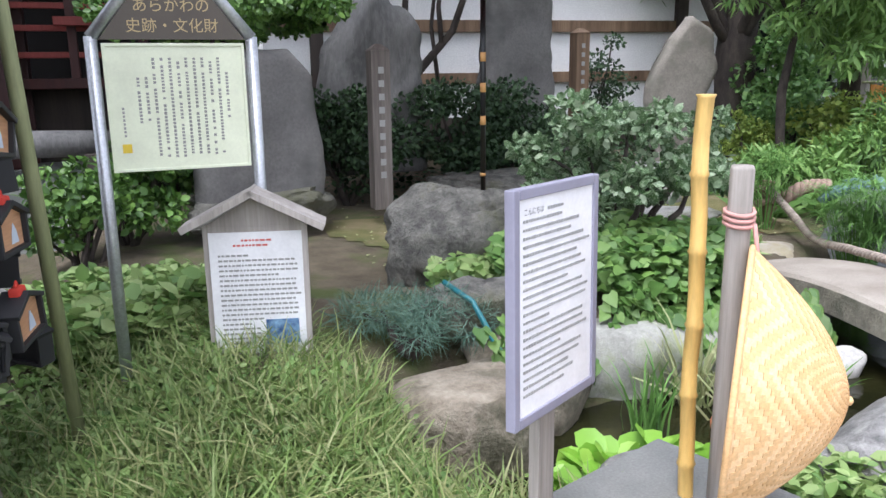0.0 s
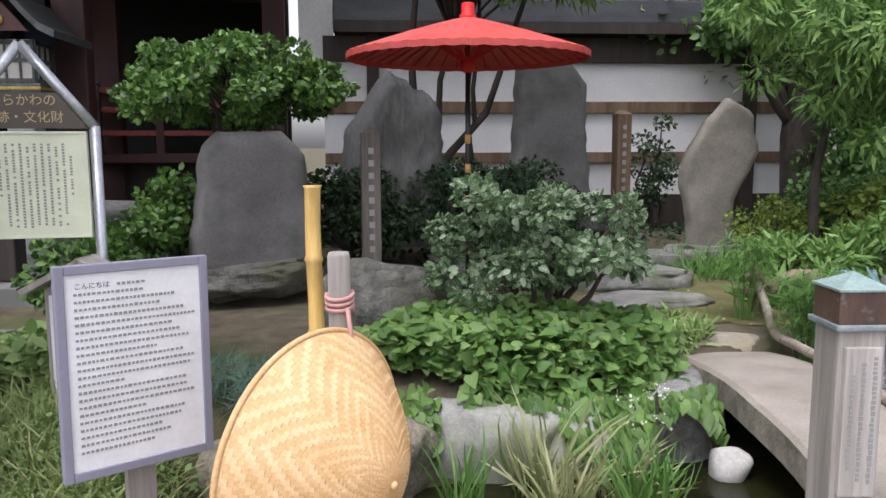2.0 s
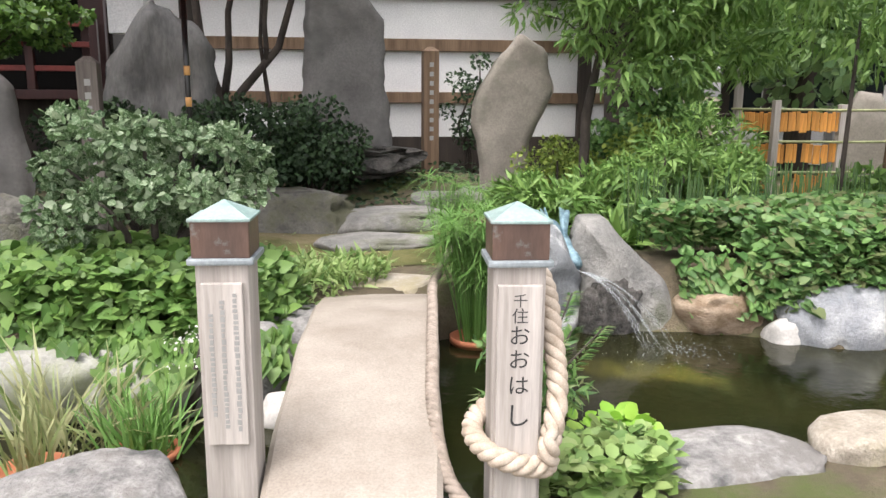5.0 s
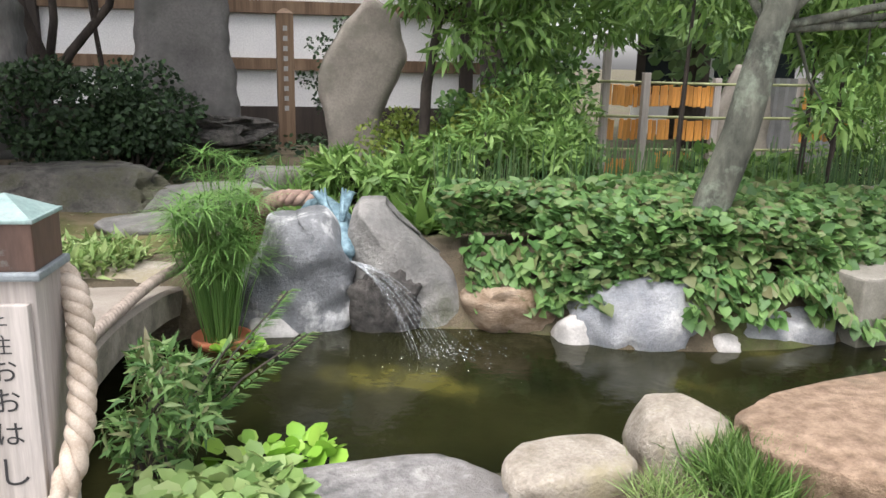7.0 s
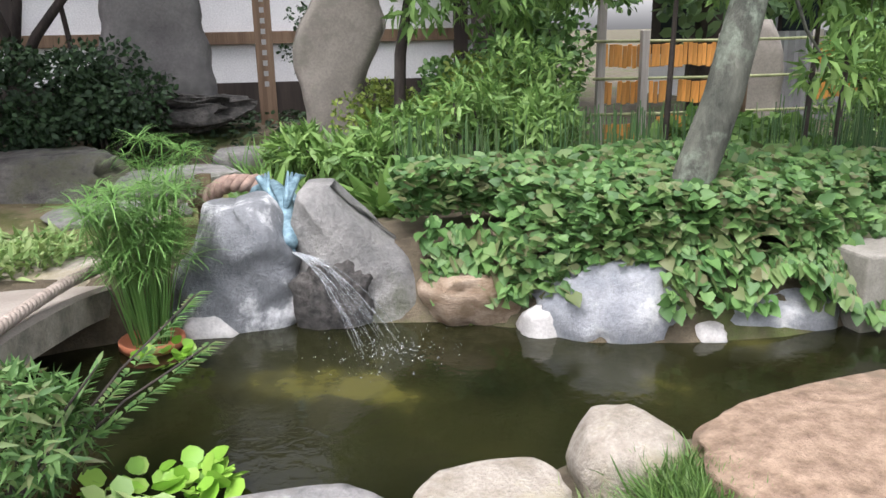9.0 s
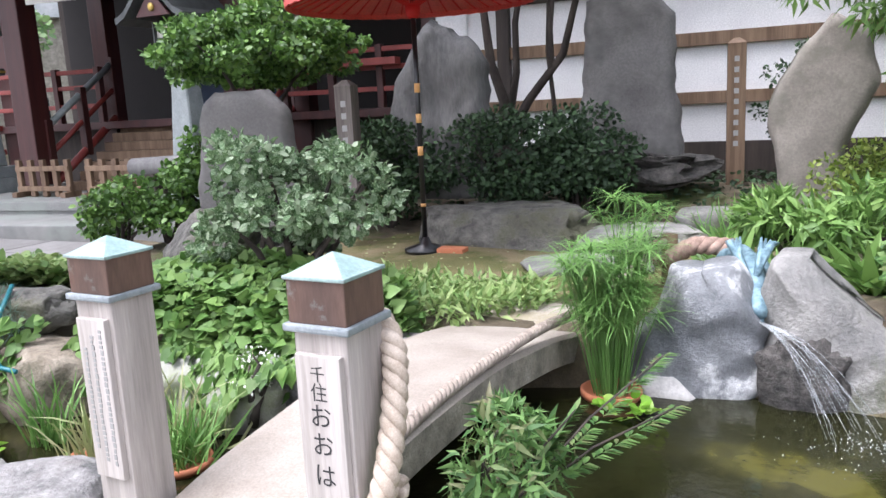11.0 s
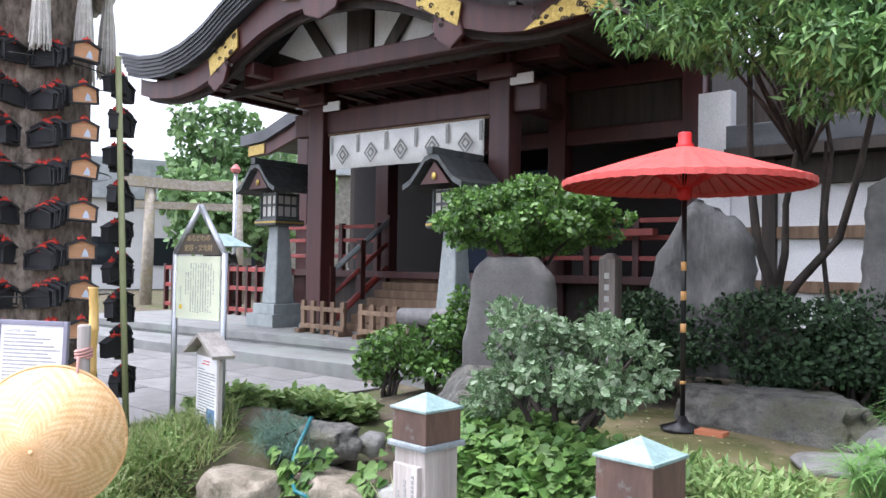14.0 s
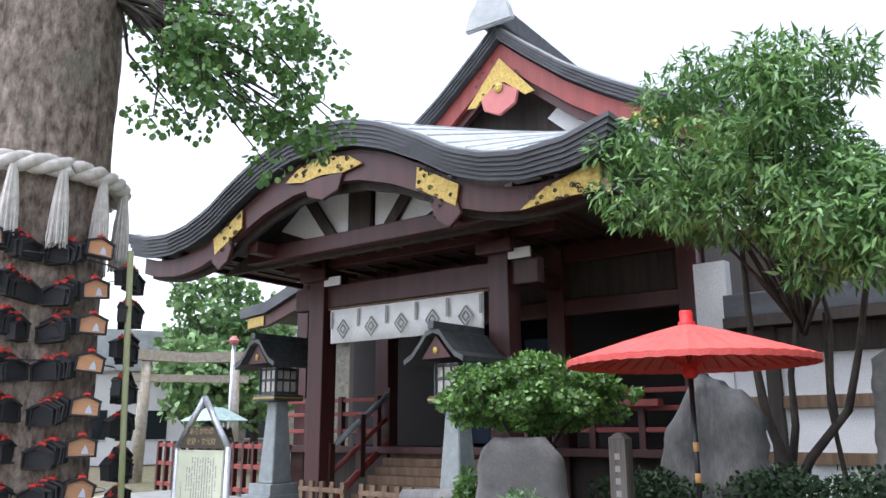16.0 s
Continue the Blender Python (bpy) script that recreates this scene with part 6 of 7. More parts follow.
for c in random.Random(4).sample(cr, 24):
    twigs(bm, (0.3, 0, 2.2), [c[:3]], 0.022, int(c[0] * 100) % 97)
bmesh.ops.recalc_face_normals(bm, faces=bm.faces)
part("trunk", bm, M["bark_dark"], e, smooth=True)
foliage("crown", "long", 17000, cr, 0.13, M["leaf_tree"], e, 0.45)

# leaning tree behind the leaf bed
cr = clumps_in((1.2, 0.5, 2.3), (1.7, 0.9, 0.5), 36, 0.26, 51, 0.7) + clumps_in((-0.3, 1.6, 2.4), (1.2, 0.7, 0.6), 22, 0.28, 52) + clumps_in((1.9, 0.6, 1.45), (0.95, 0.45, 0.42), 30, 0.17, 53) + clumps_in((1.15, 0.4, 1.0), (0.3, 0.3, 0.25), 8, 0.13, 54)
tree("leaning tree with a lichened trunk", (3.5, 1.93, 0.12), [(-0.03, 0, -0.05), (0.0, 0.0, 0.06), (0.13, 0.0, 0.41), (0.27, 0.0, 0.85), (0.34, 0.02, 1.14), (0.41, 0.05, 1.4), (0.62, 0.1, 1.9), (0.86, 0.2, 2.4)], [0.16, 0.125, 0.1, 0.092, 0.088, 0.08, 0.06, 0.04], cr, 8600, "long", 0.13, M["leaf_long"], "bark_lichen", 51, 20, 0.5)
for at, h, mt in (((4.85, 3.0, 0.15), 1.5, "bark_dark"), ((5.0, 2.9, 0.15), 1.4, "bark_dark"), ((4.9, 3.9, 0.15), 1.6, "brown_wood"), ((3.98, 3.1, 0.15), 1.7, "bark_dark")):
    e = thing("sapling", "thin young tree stem", "tree", at=at)
    part("trunk", tubed([(0, 0, 0), (0.02, 0, h * 0.5), (0.0 + 0.05, 0.02, h)], [0.022, 0.018, 0.01], 8), M[mt], e, smooth=True)
    foliage("crown", "long", 420, clumps_in((0, 0, h), (0.35, 0.3, 0.35), 7, 0.16, int(h * 10)), 0.12, M["leaf_long"], e, 0.5)

# background trees
q = random.Random(9)
for k, (x, y, h, r, n) in enumerate([(4.0, 9.8, 5.0, 1.6, 4200), (6.5, 8.0, 5.5, 1.7, 4200), (8.0, 11.5, 5.0, 2.0, 3600), (2.2, 9.4, 5.2, 1.5, 3600), (-30.4, 17.7, 9.5, 2.0, 4200), (-26, 15.5, 5.5, 2.0, 2600), (-30, 20, 8.0, 2.6, 3000), (-12.8, 16.5, 4.6, 1.8, 2200)]):
    cr = clumps_in((0, 0, h * 0.62), (r, r, h * 0.36), 34, r * 0.34, 60 + k, 0.8)
    tree("leafy green tree behind the garden", (x, y, 0), [(0, 0, -0.1), (0.05, 0, h * 0.3), (0, 0.05, h * 0.55), (0, 0, h * 0.8)], [0.2, 0.16, 0.11, 0.04], cr, n, "oval", 0.17 if x > -10 else 0.34, M["leaf_far"], "bark_dark", 60 + k, 10)
tree("dark old tree trunk behind the fence", (3.65, 6.9, 0.1), [(0, 0, -0.1), (0.03, 0, 0.6), (-0.03, 0, 1.4), (0.05, 0, 2.6)], [0.34, 0.27, 0.25, 0.2], clumps_in((0, 0, 2.8), (1.2, 1.0, 0.5), 20, 0.35, 77), 3000, "oval", 0.11, M["leaf_tree"], "bark_dark", 77)

# pond plants
def papyrus(label, at, n, h, pot_r):
    e = thing("potted_papyrus", label, "potted plant", at=at)
    part("pot", lathe([(pot_r * 0.75, -0.12), (pot_r * 0.95, 0.0), (pot_r * 1.02, 0.005), (pot_r * 1.02, 0.035), (pot_r * 0.92, 0.035), (pot_r * 0.88, 0.01), (0.01, 0.01)], 28), M["terracotta"], e, "orange terracotta bowl", True)
    q = random.Random(int(h * 100))
    bm = bmesh.new()
    P3, A3, F3 = [], [], []
    for k in range(n):
        a, r = q.uniform(0, 6.28), q.uniform(0, pot_r * 0.6)
        ln, hh = q.uniform(0.1, 0.55), h * q.uniform(0.55, 1.1)
        b0 = Vector((r * math.cos(a), r * math.sin(a), 0.01))
        tp = b0 + Vector((math.cos(a) * ln * hh * 0.6, math.sin(a) * ln * hh * 0.6, hh))
        tube(bm, [b0, b0.lerp(tp, 0.5) + Vector((0, 0, 0.03)), tp], [0.003, 0.0028, 0.002], 4, False)
        for j in range(15):
            g = j * 0.42 + k
            P3.append(tp)
            A3.append((math.cos(g), math.sin(g), q.uniform(-0.2, 0.5)))
            F3.append((0, 0, 1))
    part("branch", bm, M["leaf_papyrus"], e)["kind"] = "stuff"
    leaves("foliage", "blade", np.array(P3), np.array(A3), np.array(F3), 0.13 + 0.09 * nrs.rand(len(P3)), M["leaf_papyrus"], e)
    return e


papyrus("bushy green papyrus in a terracotta bowl in the pond", (1.06, 1.92, -0.09), 120, 0.68, 0.145)
papyrus("tall papyrus stalks behind the pond", (0.98, 2.75, 0.16), 26, 0.55, 0.1)
e = tuft("green grass clump in an orange bowl standing in the pond", (-0.45, 0.62, -0.09), 150, 0.27, 0.055, M["leaf_papyrus"], name="potted_grass", lean=0.3, cat="potted plant")
part("pot", lathe([(0.09, -0.1), (0.125, 0.0), (0.135, 0.005), (0.135, 0.028), (0.122, 0.028), (0.118, 0.01), (0.01, 0.012)], 28), M["terracotta"], e, "orange terracotta bowl", True)
e = tuft("pale grass in an orange bowl standing in the pond", (-0.82, 0.5, -0.09), 60, 0.33, 0.05, M["leaf_dry"], name="potted_grass", lean=0.25, cat="potted plant")
part("pot", lathe([(0.09, -0.1), (0.125, 0.0), (0.135, 0.005), (0.135, 0.028), (0.122, 0.028), (0.118, 0.01), (0.01, 0.012)], 28), M["terracotta"], e, "orange terracotta bowl", True)
tuft("pale flowering grass leaning over the water", (-0.52, 0.84, -0.12), 60, 0.36, 0.08, M["leaf_dry"], lean=0.6)
tuft("pale reed grass in the pond", (-0.7, 0.72, -0.12), 35, 0.36, 0.08, M["leaf_dry"], lean=0.5)
tuft("bright green reeds in the pond", (-1.22, 0.6, -0.12), 45, 0.36, 0.04, M["leaf_papyrus"], lean=0.2)
tuft("pale reeds in the pond", (-0.85, 0.82, -0.12), 45, 0.45, 0.05, M["leaf_dry"], lean=0.3)
tuft("small green grass clump between the rocks", (2.6, 0.1, 0.0), 300, 0.1, 0.05, M["leaf_weed"], lean=0.7)
tuft("dark green grass clump beside the flat rock", (2.92, 0.16, 0.0), 2200, 0.15, 0.07, M["leaf_bed"], lean=0.45)
tuft("feathery light green grass beside the monument", (1.55, 4.75, 0.2), 420, 0.3, 0.22, M["leaf_papyrus"], lean=0.7)
for x, y in ((1.85, 3.05), (1.5, 3.35), (2.25, 3.0)):
    tuft("green fern with arching fronds", (x, y, gz(x, y)), 90, 0.34, 0.05, M["leaf_long"], "long", "fern", 0.8, "fern")
e = thing("horsetails", "stand of thin green horsetail stems", "plants", at=(0, 0, 0))
e["kind"] = "stuff"
bm = bmesh.new()
for k in range(1100):
    x, y = rnd.uniform(2.3, 6.2), rnd.uniform(2.75, 3.4)
    if rnd.random() < 0.35:
        x, y = rnd.uniform(5.0, 7.6), rnd.uniform(3.2, 4.2)
    z = gz(x, y)
    hh = rnd.uniform(0.25, 0.6)
    tube(bm, [(x, y, z), (x + rnd.uniform(-0.04, 0.04), y + rnd.uniform(-0.04, 0.04), z + hh)], [0.005, 0.0035], 4, False)
part("branch", bm, M["leaf_horsetail"], e)


def floaters(label, cx, cy, rx, ry, n, size, kind="round", z=-0.09):
    a, r = nrs.uniform(0, 6.28, n), np.sqrt(nrs.rand(n))
    p = np.column_stack([cx + rx * r * np.cos(a), cy + ry * r * np.sin(a), z + nrs.rand(n) * 0.07])
    ob = leaves("floating_plants", kind, p, np.column_stack([np.cos(a) + nrs.normal(size=n) * 0.6, np.sin(a) + nrs.normal(size=n) * 0.6, 0.25 + 0.5 * nrs.rand(n)]), rand_dirs(n, 1.5, 0.5), size * (0.6 + 0.7 * nrs.rand(n)), M["leaf_lime"])
    return tagged(ob, label, "water plants", kind="stuff")


floaters("bright green water hyacinth leaves on the pond", -1.5, 0.22, 0.28, 0.2, 120, 0.1)
floaters("bright green floating leaves by the near rock", 1.38, 0.62, 0.22, 0.1, 60, 0.07)
floaters("small bright floating leaves beside the pot", 1.2, 1.68, 0.14, 0.07, 40, 0.05)
floaters("bright yellow-green floating plants", 4.6, 1.12, 0.34, 0.22, 260, 0.07)
e = thing("pond_shrub", "leafy branches with jagged leaves leaning over the water beside the bridge", "shrub", at=(1.0, 0.42, -0.05))
c = clumps_in((0.0, 0.1, 0.25), (0.2, 0.32, 0.22), 16, 0.07, 91)
part("branch", twigs(bmesh.new(), (0, 0, 0), [a[:3] for a in c[:8]], 0.01, 91), M["bark_dark"], e, smooth=True)
foliage("foliage", "long", 1100, c, 0.065, M["leaf_ivy"], e)
for k, en in enumerate(((0.5, 0.55, 0.32), (0.42, 0.8, 0.42), (0.25, 0.2, 0.42))):
    st = Vector((0.05, 0.05, 0.1))
    en = Vector(en)
    part("stem", tubed([st, st.lerp(en, 0.5) + Vector((0, 0, 0.04)), en], 0.004, 5), M["bark_dark"], e)
    n = 110
    f = nrs.rand(n)
    p = np.array([st.lerp(en, 0.35 + 0.65 * v) for v in f])
    side = np.where(nrs.rand(n) < 0.5, 1, -1)
    d = (en - st).normalized()
    nrm = np.array([d.y, -d.x, 0.15])
    leaves("frond", "long", p, side[:, None] * nrm[None, :] + np.array(d)[None, :] * 0.7, np.tile([0, 0, 1], (n, 1)), np.full(n, 0.065), M["leaf_ivy"], e)
ground_leaves("weeds", "oval", 900, patch(1.15, 0.15, 0.3, 0.25), 0.07, M["leaf_weed"], "leafy weeds beside the bollard", (0.02, 0.15), box4=(0.8, -0.2, 1.6, 0.5))
ground_leaves("weeds", "oval", 700, patch(-1.15, -0.25, 0.35, 0.2), 0.06, M["leaf_weed"], "leafy weeds behind the stone block", (0.02, 0.15), box4=(-1.6, -0.6, -0.7, 0.1))
ground_leaves("weeds", "oval", 900, lambda x, y: (y < 0.05 - 0.25 * (4.3 - x) + 0.02 * np.sin(9 * x)) & (y > -0.12 - 0.25 * (4.3 - x)), 0.045, M["leaf_weed"], "small leafy weeds at the foot of the flat rock", (0.0, 0.08), box4=(3.0, -0.6, 4.8, 0.3))
shrub("blue-green juniper on the bank", (-2.12, 0.92, 0.28), (0.3, 0.2, 0.08), 12, 0.09, 2600, "blade", 0.07, M["leaf_blue"], 95, height0=0.1, stems=5)
shrub("small white-flowered weed on the bank", (-0.35, 0.98, 0.0), (0.16, 0.1, 0.12), 9, 0.05, 150, "oval", 0.016, M["flower"], 96, height0=0.2, stems=7)

# ---- sacred tree with votive plaques ----
TX, TY, TR = -4.1, 0.06, 0.51
e = thing("sacred_tree", "huge old tree with furrowed bark", "tree", at=(TX, TY, 0))
bm = bmesh.new()
rows = []
for i in range(70):
    z = -0.1 + 6.2 * i / 69
    r0 = TR * (1.0 + 0.35 * math.exp(-z * 1.6) - 0.02 * z)
    row = []
    for k in range(110):
        a = k * 6.28319 / 110
        f = noise.noise(Vector((math.cos(a) * 7, math.sin(a) * 7, z * 1.1)))
        g = noise.noise(Vector((math.cos(a) * 17, math.sin(a) * 17, z * 3.2)))
        row.append(bm.verts.new((r0 * (1 + 0.06 * abs(f) + 0.035 * g) * math.cos(a), r0 * (1 + 0.06 * abs(f) + 0.035 * g) * math.sin(a), z)))
    rows.append(row)
for a, c in zip(rows, rows[1:]):
    for k in range(110):
        bm.faces.new((a[k], a[(k + 1) % 110], c[(k + 1) % 110], c[k]))
part("trunk", bm, M["bark"], e, smooth=True)
bm = bmesh.new()
cr = clumps_in((1.15, 0.75, 4.1), (0.6, 0.65, 0.5), 26, 0.16, 101, 0.8) + clumps_in((1.5, 1.2, 3.8), (0.45, 0.4, 0.4), 18, 0.13, 103, 0.9) + clumps_in((1.2, 0.9, 4.45), (0.75, 0.75, 0.4), 24, 0.17, 104, 0.8) + clumps_in((-0.3, 0.2, 5.8), (2.2, 2.2, 0.5), 30, 0.5, 102, 0.6)
for c in cr[:36]:
    twigs(bm, (0.35, 0.3, 4.9), [c[:3]], 0.02, int(c[1] * 50) % 89)
part("limb", bm, M["bark_dark"], e, smooth=True)
foliage("crown", "round", 15000, cr, 0.047, M["leaf_tree"], e, 0.4)


def ring(z, r, a0, a1, n=40, sag=0.0):
    return [(TX + r * math.cos(a0 + (a1 - a0) * k / n), TY + r * math.sin(a0 + (a1 - a0) * k / n), z + sag * math.sin(3 * k)) for k in range(n + 1)]


e = thing("sacred_rope", "thick white straw rope with tassels tied round the tree", "rope")
for bm in rope_strands(ring(3.38, TR + 0.06, 0, 6.28319, 30), 0.075, 2.6):
    part("strand", bm, M["rope_white"], e, smooth=True)
for k in range(9):
    a = -1.6 + 0.5 * k
    x, y = TX + (TR + 0.1) * math.cos(a), TY + (TR + 0.1) * math.sin(a)
    bm = bmesh.new()
    for j in range(34):
        g, r = j * 2.4, 0.07 * math.sqrt(j / 34)
        tube(bm, [(x + r * 0.3 * math.cos(g), y + r * 0.3 * math.sin(g), 3.34), (x + r * 0.7 * math.cos(g), y + r * 0.7 * math.sin(g), 3.1), (x + r * math.cos(g), y + r * math.sin(g), 2.82 + 0.02 * math.sin(j * 7))], [0.008, 0.011, 0.006], 5)
    part("tassel", bm, M["rope_white"], e)

# votive plaques hang in columns on strings round the trunk
def plaque(face, label):
    w, h, d = 0.17, 0.112, 0.03
    out = [(-w / 2, 0), (w / 2, 0), (w / 2, h * 0.8), (0, h * 1.12), (-w / 2, h * 0.8)]
    e = tagged(new("votive_plaque"), label, "plaque", "votive plaques on the tree")
    part("board", prism(out, -d / 2, d / 2), face, e)
    for a in ((-w / 2 - 0.008, -d, -0.008, w / 2 + 0.008, d, 0.004), (-w / 2 - 0.008, -d, 0.0, -w / 2 + 0.004, d, h * 0.8), (w / 2 - 0.004, -d, 0.0, w / 2 + 0.008, d, h * 0.8)):
        part("frame", boxed(*a, 0.002), M["ema_black"], e)
    for sx in (-1, 1):
        m4 = pose(sx * w * 0.27, 0, h * 0.97, 0, sx * 22, 0)
        part("roof_strip", boxed(-w * 0.31, -d * 1.2, -0.006, w * 0.31, d * 1.2, 0.008, 0.002, m4), M["ema_black"], e)
    if face == M["ema"]:
        part("figure", prism([(0.0, 0.015), (0.045, 0.015), (0.035, 0.05), (0.02, 0.07), (0.008, 0.045)], -d / 2 - 0.003, -d / 2 - 0.001), M["ema_fig"], e, "pale blue printed figure")
    part("string", tubed([(-0.02, 0, h), (0.0, -0.005, h + 0.05), (0.02, 0, h)], 0.005, 5), M["red_string"], e)
    part("string_knot", boxed(-0.025, -0.02, h + 0.0, 0.025, 0.012, h + 0.035, 0.008), M["red_string"], e)
    return e


# second kind: board coloured black too, so the stacks behind read dark
first = [plaque(M["ema"], "small wooden votive plaque in a black frame on a red string"), plaque(M["ema_black"], "all-black votive plaque hung edge-on behind others")]
used = [False, False]
q = random.Random(17)
ang16 = math.atan2(-2.04 - TY, 1.82 - TX)
for da, r, z0, z1, back in ((0.62, 0.14, 0.62, 2.76, 6), (-0.36, 0.14, 0.8, 2.78, 7), (0.98, 0.3, 0.5, 2.62, 4), (1.2, 0.28, 0.5, 2.4, 4), (-0.85, 0.14, 0.9, 2.6, 5)):
    a = ang16 + da
    rows_n = int((z1 - z0) / 0.262)
    for i in range(rows_n + 1):
        z = z1 - 0.262 * i + q.uniform(-0.015, 0.015)
        for k in range(back):
            aa = a + (0.0 if k == 0 else 0.13 + 0.035 * k + q.uniform(-0.012, 0.012)) * (1 if da > 0.8 or da < 0 else -1)
            rr = TR + r + (0.06 if k == 0 and da < 0.8 else -0.06 - 0.006 * k) + 0.12 * math.exp(-z * 1.6)
            turn = math.degrees(ang16 + 0.35 * da if k == 0 and da < 0.8 else a) + 90 + (q.uniform(-8, 8) if k == 0 and da < 0.8 else q.uniform(-25, 25) if da > 0.8 else (74 + q.uniform(-10, 10)) * (-1 if da > 0 else 1))
            m4 = pose(TX + rr * math.cos(aa), TY + rr * math.sin(aa), z - (0.012 * k if k else 0) + q.uniform(-0.012, 0.012), q.uniform(-4, 4), q.uniform(-8, 8), turn)
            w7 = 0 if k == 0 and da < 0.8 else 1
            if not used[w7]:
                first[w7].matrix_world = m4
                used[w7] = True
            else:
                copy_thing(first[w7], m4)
for da, r in ((0.92, 0.3),):
    a = ang16 + da
    e = thing("bamboo_rack_pole", "old greenish bamboo pole of the plaque rack", "pole")
    part("culm", tubed([(TX + (TR + r + 0.12) * math.cos(a), TY + (TR + r + 0.12) * math.sin(a), 0.0), (TX + (TR + r - 0.02) * math.cos(a), TY + (TR + r - 0.02) * math.sin(a), 2.85)], 0.022, 10), M["bamboo_green"], e, smooth=True)
e = thing("rack_wire", "thin dark wire round the trunk holding plaques", "wire")
for z in (1.2, 2.05, 2.75):
    part("wire", tubed(ring(z, TR + 0.13 + 0.1 * math.exp(-z * 1.6), 0, 6.28319, 36), 0.005, 5), M["black_lacquer"], e)

# ---- lanterns, low fences, balustrade ----
def lantern(at, s):
    e = thing("standing_lantern", "tall grey-green lantern with a dark curved roof on a tapering post", "lantern", "lanterns before the hall", at=at)
    part("base", boxed(-0.42 * s, -0.42 * s, 0, 0.42 * s, 0.42 * s, 0.2 * s, 0.01), M["lantern"], e)
    part("plinth", boxed(-0.33 * s, -0.33 * s, 0.2 * s, 0.33 * s, 0.33 * s, 0.36 * s, 0.01), M["lantern"], e)
    part("shaft", frustum(0.44 * s, 0.44 * s, 0.36 * s, 0.27 * s, 0.27 * s, 1.62 * s, 0.02), M["lantern"], e)
    part("shelf", boxed(-0.33 * s, -0.33 * s, 1.62 * s, 0.33 * s, 0.33 * s, 1.72 * s, 0.02), M["lantern_dark"], e)
    part("gilt_trim", boxed(-0.335 * s, -0.335 * s, 1.655 * s, 0.335 * s, 0.335 * s, 1.685 * s, 0.004), M["gold"], e)
    lb = part("light_box", boxed(-0.23 * s, -0.23 * s, 1.72 * s, 0.23 * s, 0.23 * s, 2.15 * s, 0.005), M["shoji"], e, "milky paned light box")
    for a in (-0.24, -0.08, 0.08, 0.24):
        for face in range(4):
            m4 = pose(0, 0, 0, 0, 0, 90 * face)
            w = 0.028 if abs(a) > 0.2 else 0.01
            part("mullion", boxed((a - w) * s, -0.25 * s, 1.72 * s, (a + w) * s, -0.225 * s, 2.15 * s, 0, m4), M["lantern_dark"], lb)
    for face in range(4):
        for z in (1.74, 1.94, 2.11):
            part("mullion", boxed(-0.24 * s, -0.248 * s, (z - 0.012) * s, 0.24 * s, -0.226 * s, (z + 0.03) * s, 0, pose(0, 0, 0, 0, 0, 90 * face)), M["lantern_dark"], lb)
    bm = bmesh.new()
    prof = [(0.62, 2.2), (0.45, 2.27), (0.3, 2.4), (0.14, 2.56), (0.0, 2.6)]
    rows3 = []
    for y in (-0.58 * s, 0.58 * s):
        t3 = [bm.verts.new((x * s, y, z * s)) for x, z in prof] + [bm.verts.new((-x * s, y, z * s)) for x, z in prof[-2::-1]]
        l3 = [bm.verts.new((v.co.x * 0.98, y, v.co.z - 0.07 * s)) for v in t3]
        rows3.append((t3, l3))
    (a, c), (d, g) = rows3
    for i in range(len(a) - 1):
        for f in ((a[i], a[i + 1], d[i + 1], d[i]), (c[i], g[i], g[i + 1], c[i + 1]), (a[i], c[i], c[i + 1], a[i + 1]), (d[i], d[i + 1], g[i + 1], g[i])):
            bm.faces.new(f)
    bm.faces.new((a[0], d[0], g[0], c[0]))
    bm.faces.new((a[-1], c[-1], g[-1], d[-1]))
    bmesh.ops.recalc_face_normals(bm, faces=bm.faces)
    part("roof", bm, M["lantern_dark"], e)
    part("ridge", boxed(-0.06 * s, -0.62 * s, 2.58 * s, 0.06 * s, 0.62 * s, 2.68 * s, 0.01), M["lantern_dark"], e)
    part("gable", prism([(-0.3 * s, 2.2 * s), (0.3 * s, 2.2 * s), (0, 2.5 * s)], -0.5 * s, -0.46 * s), M["red_wood"], e)
    part("gilt_boss", lathe([(0.05 * s, 0), (0.05 * s, 0.02), (0.02 * s, 0.035)], 10, pose(0, -0.5 * s, 2.3 * s, 90)), M["gold"], e)
    return e


for at, s in (((-9.75, 6.45, 0.32), 1.1), ((-5.15, 6.0, 0.32), 1.0)):
    lantern(at, s).scale = (0.86, 0.86, 1.0)


def low_fence(at, w):
    e = thing("low_fence", "low weathered wooden picket fence panel", "fence", "low fence panels on the platform", at=at)
    for k in range(5):
        x = w * k / 4
        part("picket", boxed(x - 0.045, -0.03, 0.0, x + 0.045, 0.03, 0.52, 0.01), M["brown_wood"], e)
    for z in (0.08, 0.36):
        part("rail", boxed(-0.04, -0.045, z, w + 0.04, 0.045, z + 0.07, 0.006), M["brown_wood"], e)
    for x in (0, w):
        part("foot", boxed(x - 0.05, -0.14, 0.0, x + 0.05, 0.14, 0.07, 0.006), M["brown_wood"], e)
    return e


low_fence((-8.35, 5.95, 0.324), 0.98)
low_fence((-6.9, 5.9, 0.324), 0.98)
e = thing("red_balustrade", "dark red wooden balustrade beyond the platform", "fence", at=(-15.5, 7.4, 0.3))
for z in (0.1, 0.55, 0.95):
    part("rail", boxed(0, -0.04, z, 4.9, 0.04, z + 0.09, 0.008), M["red_bright"], e)
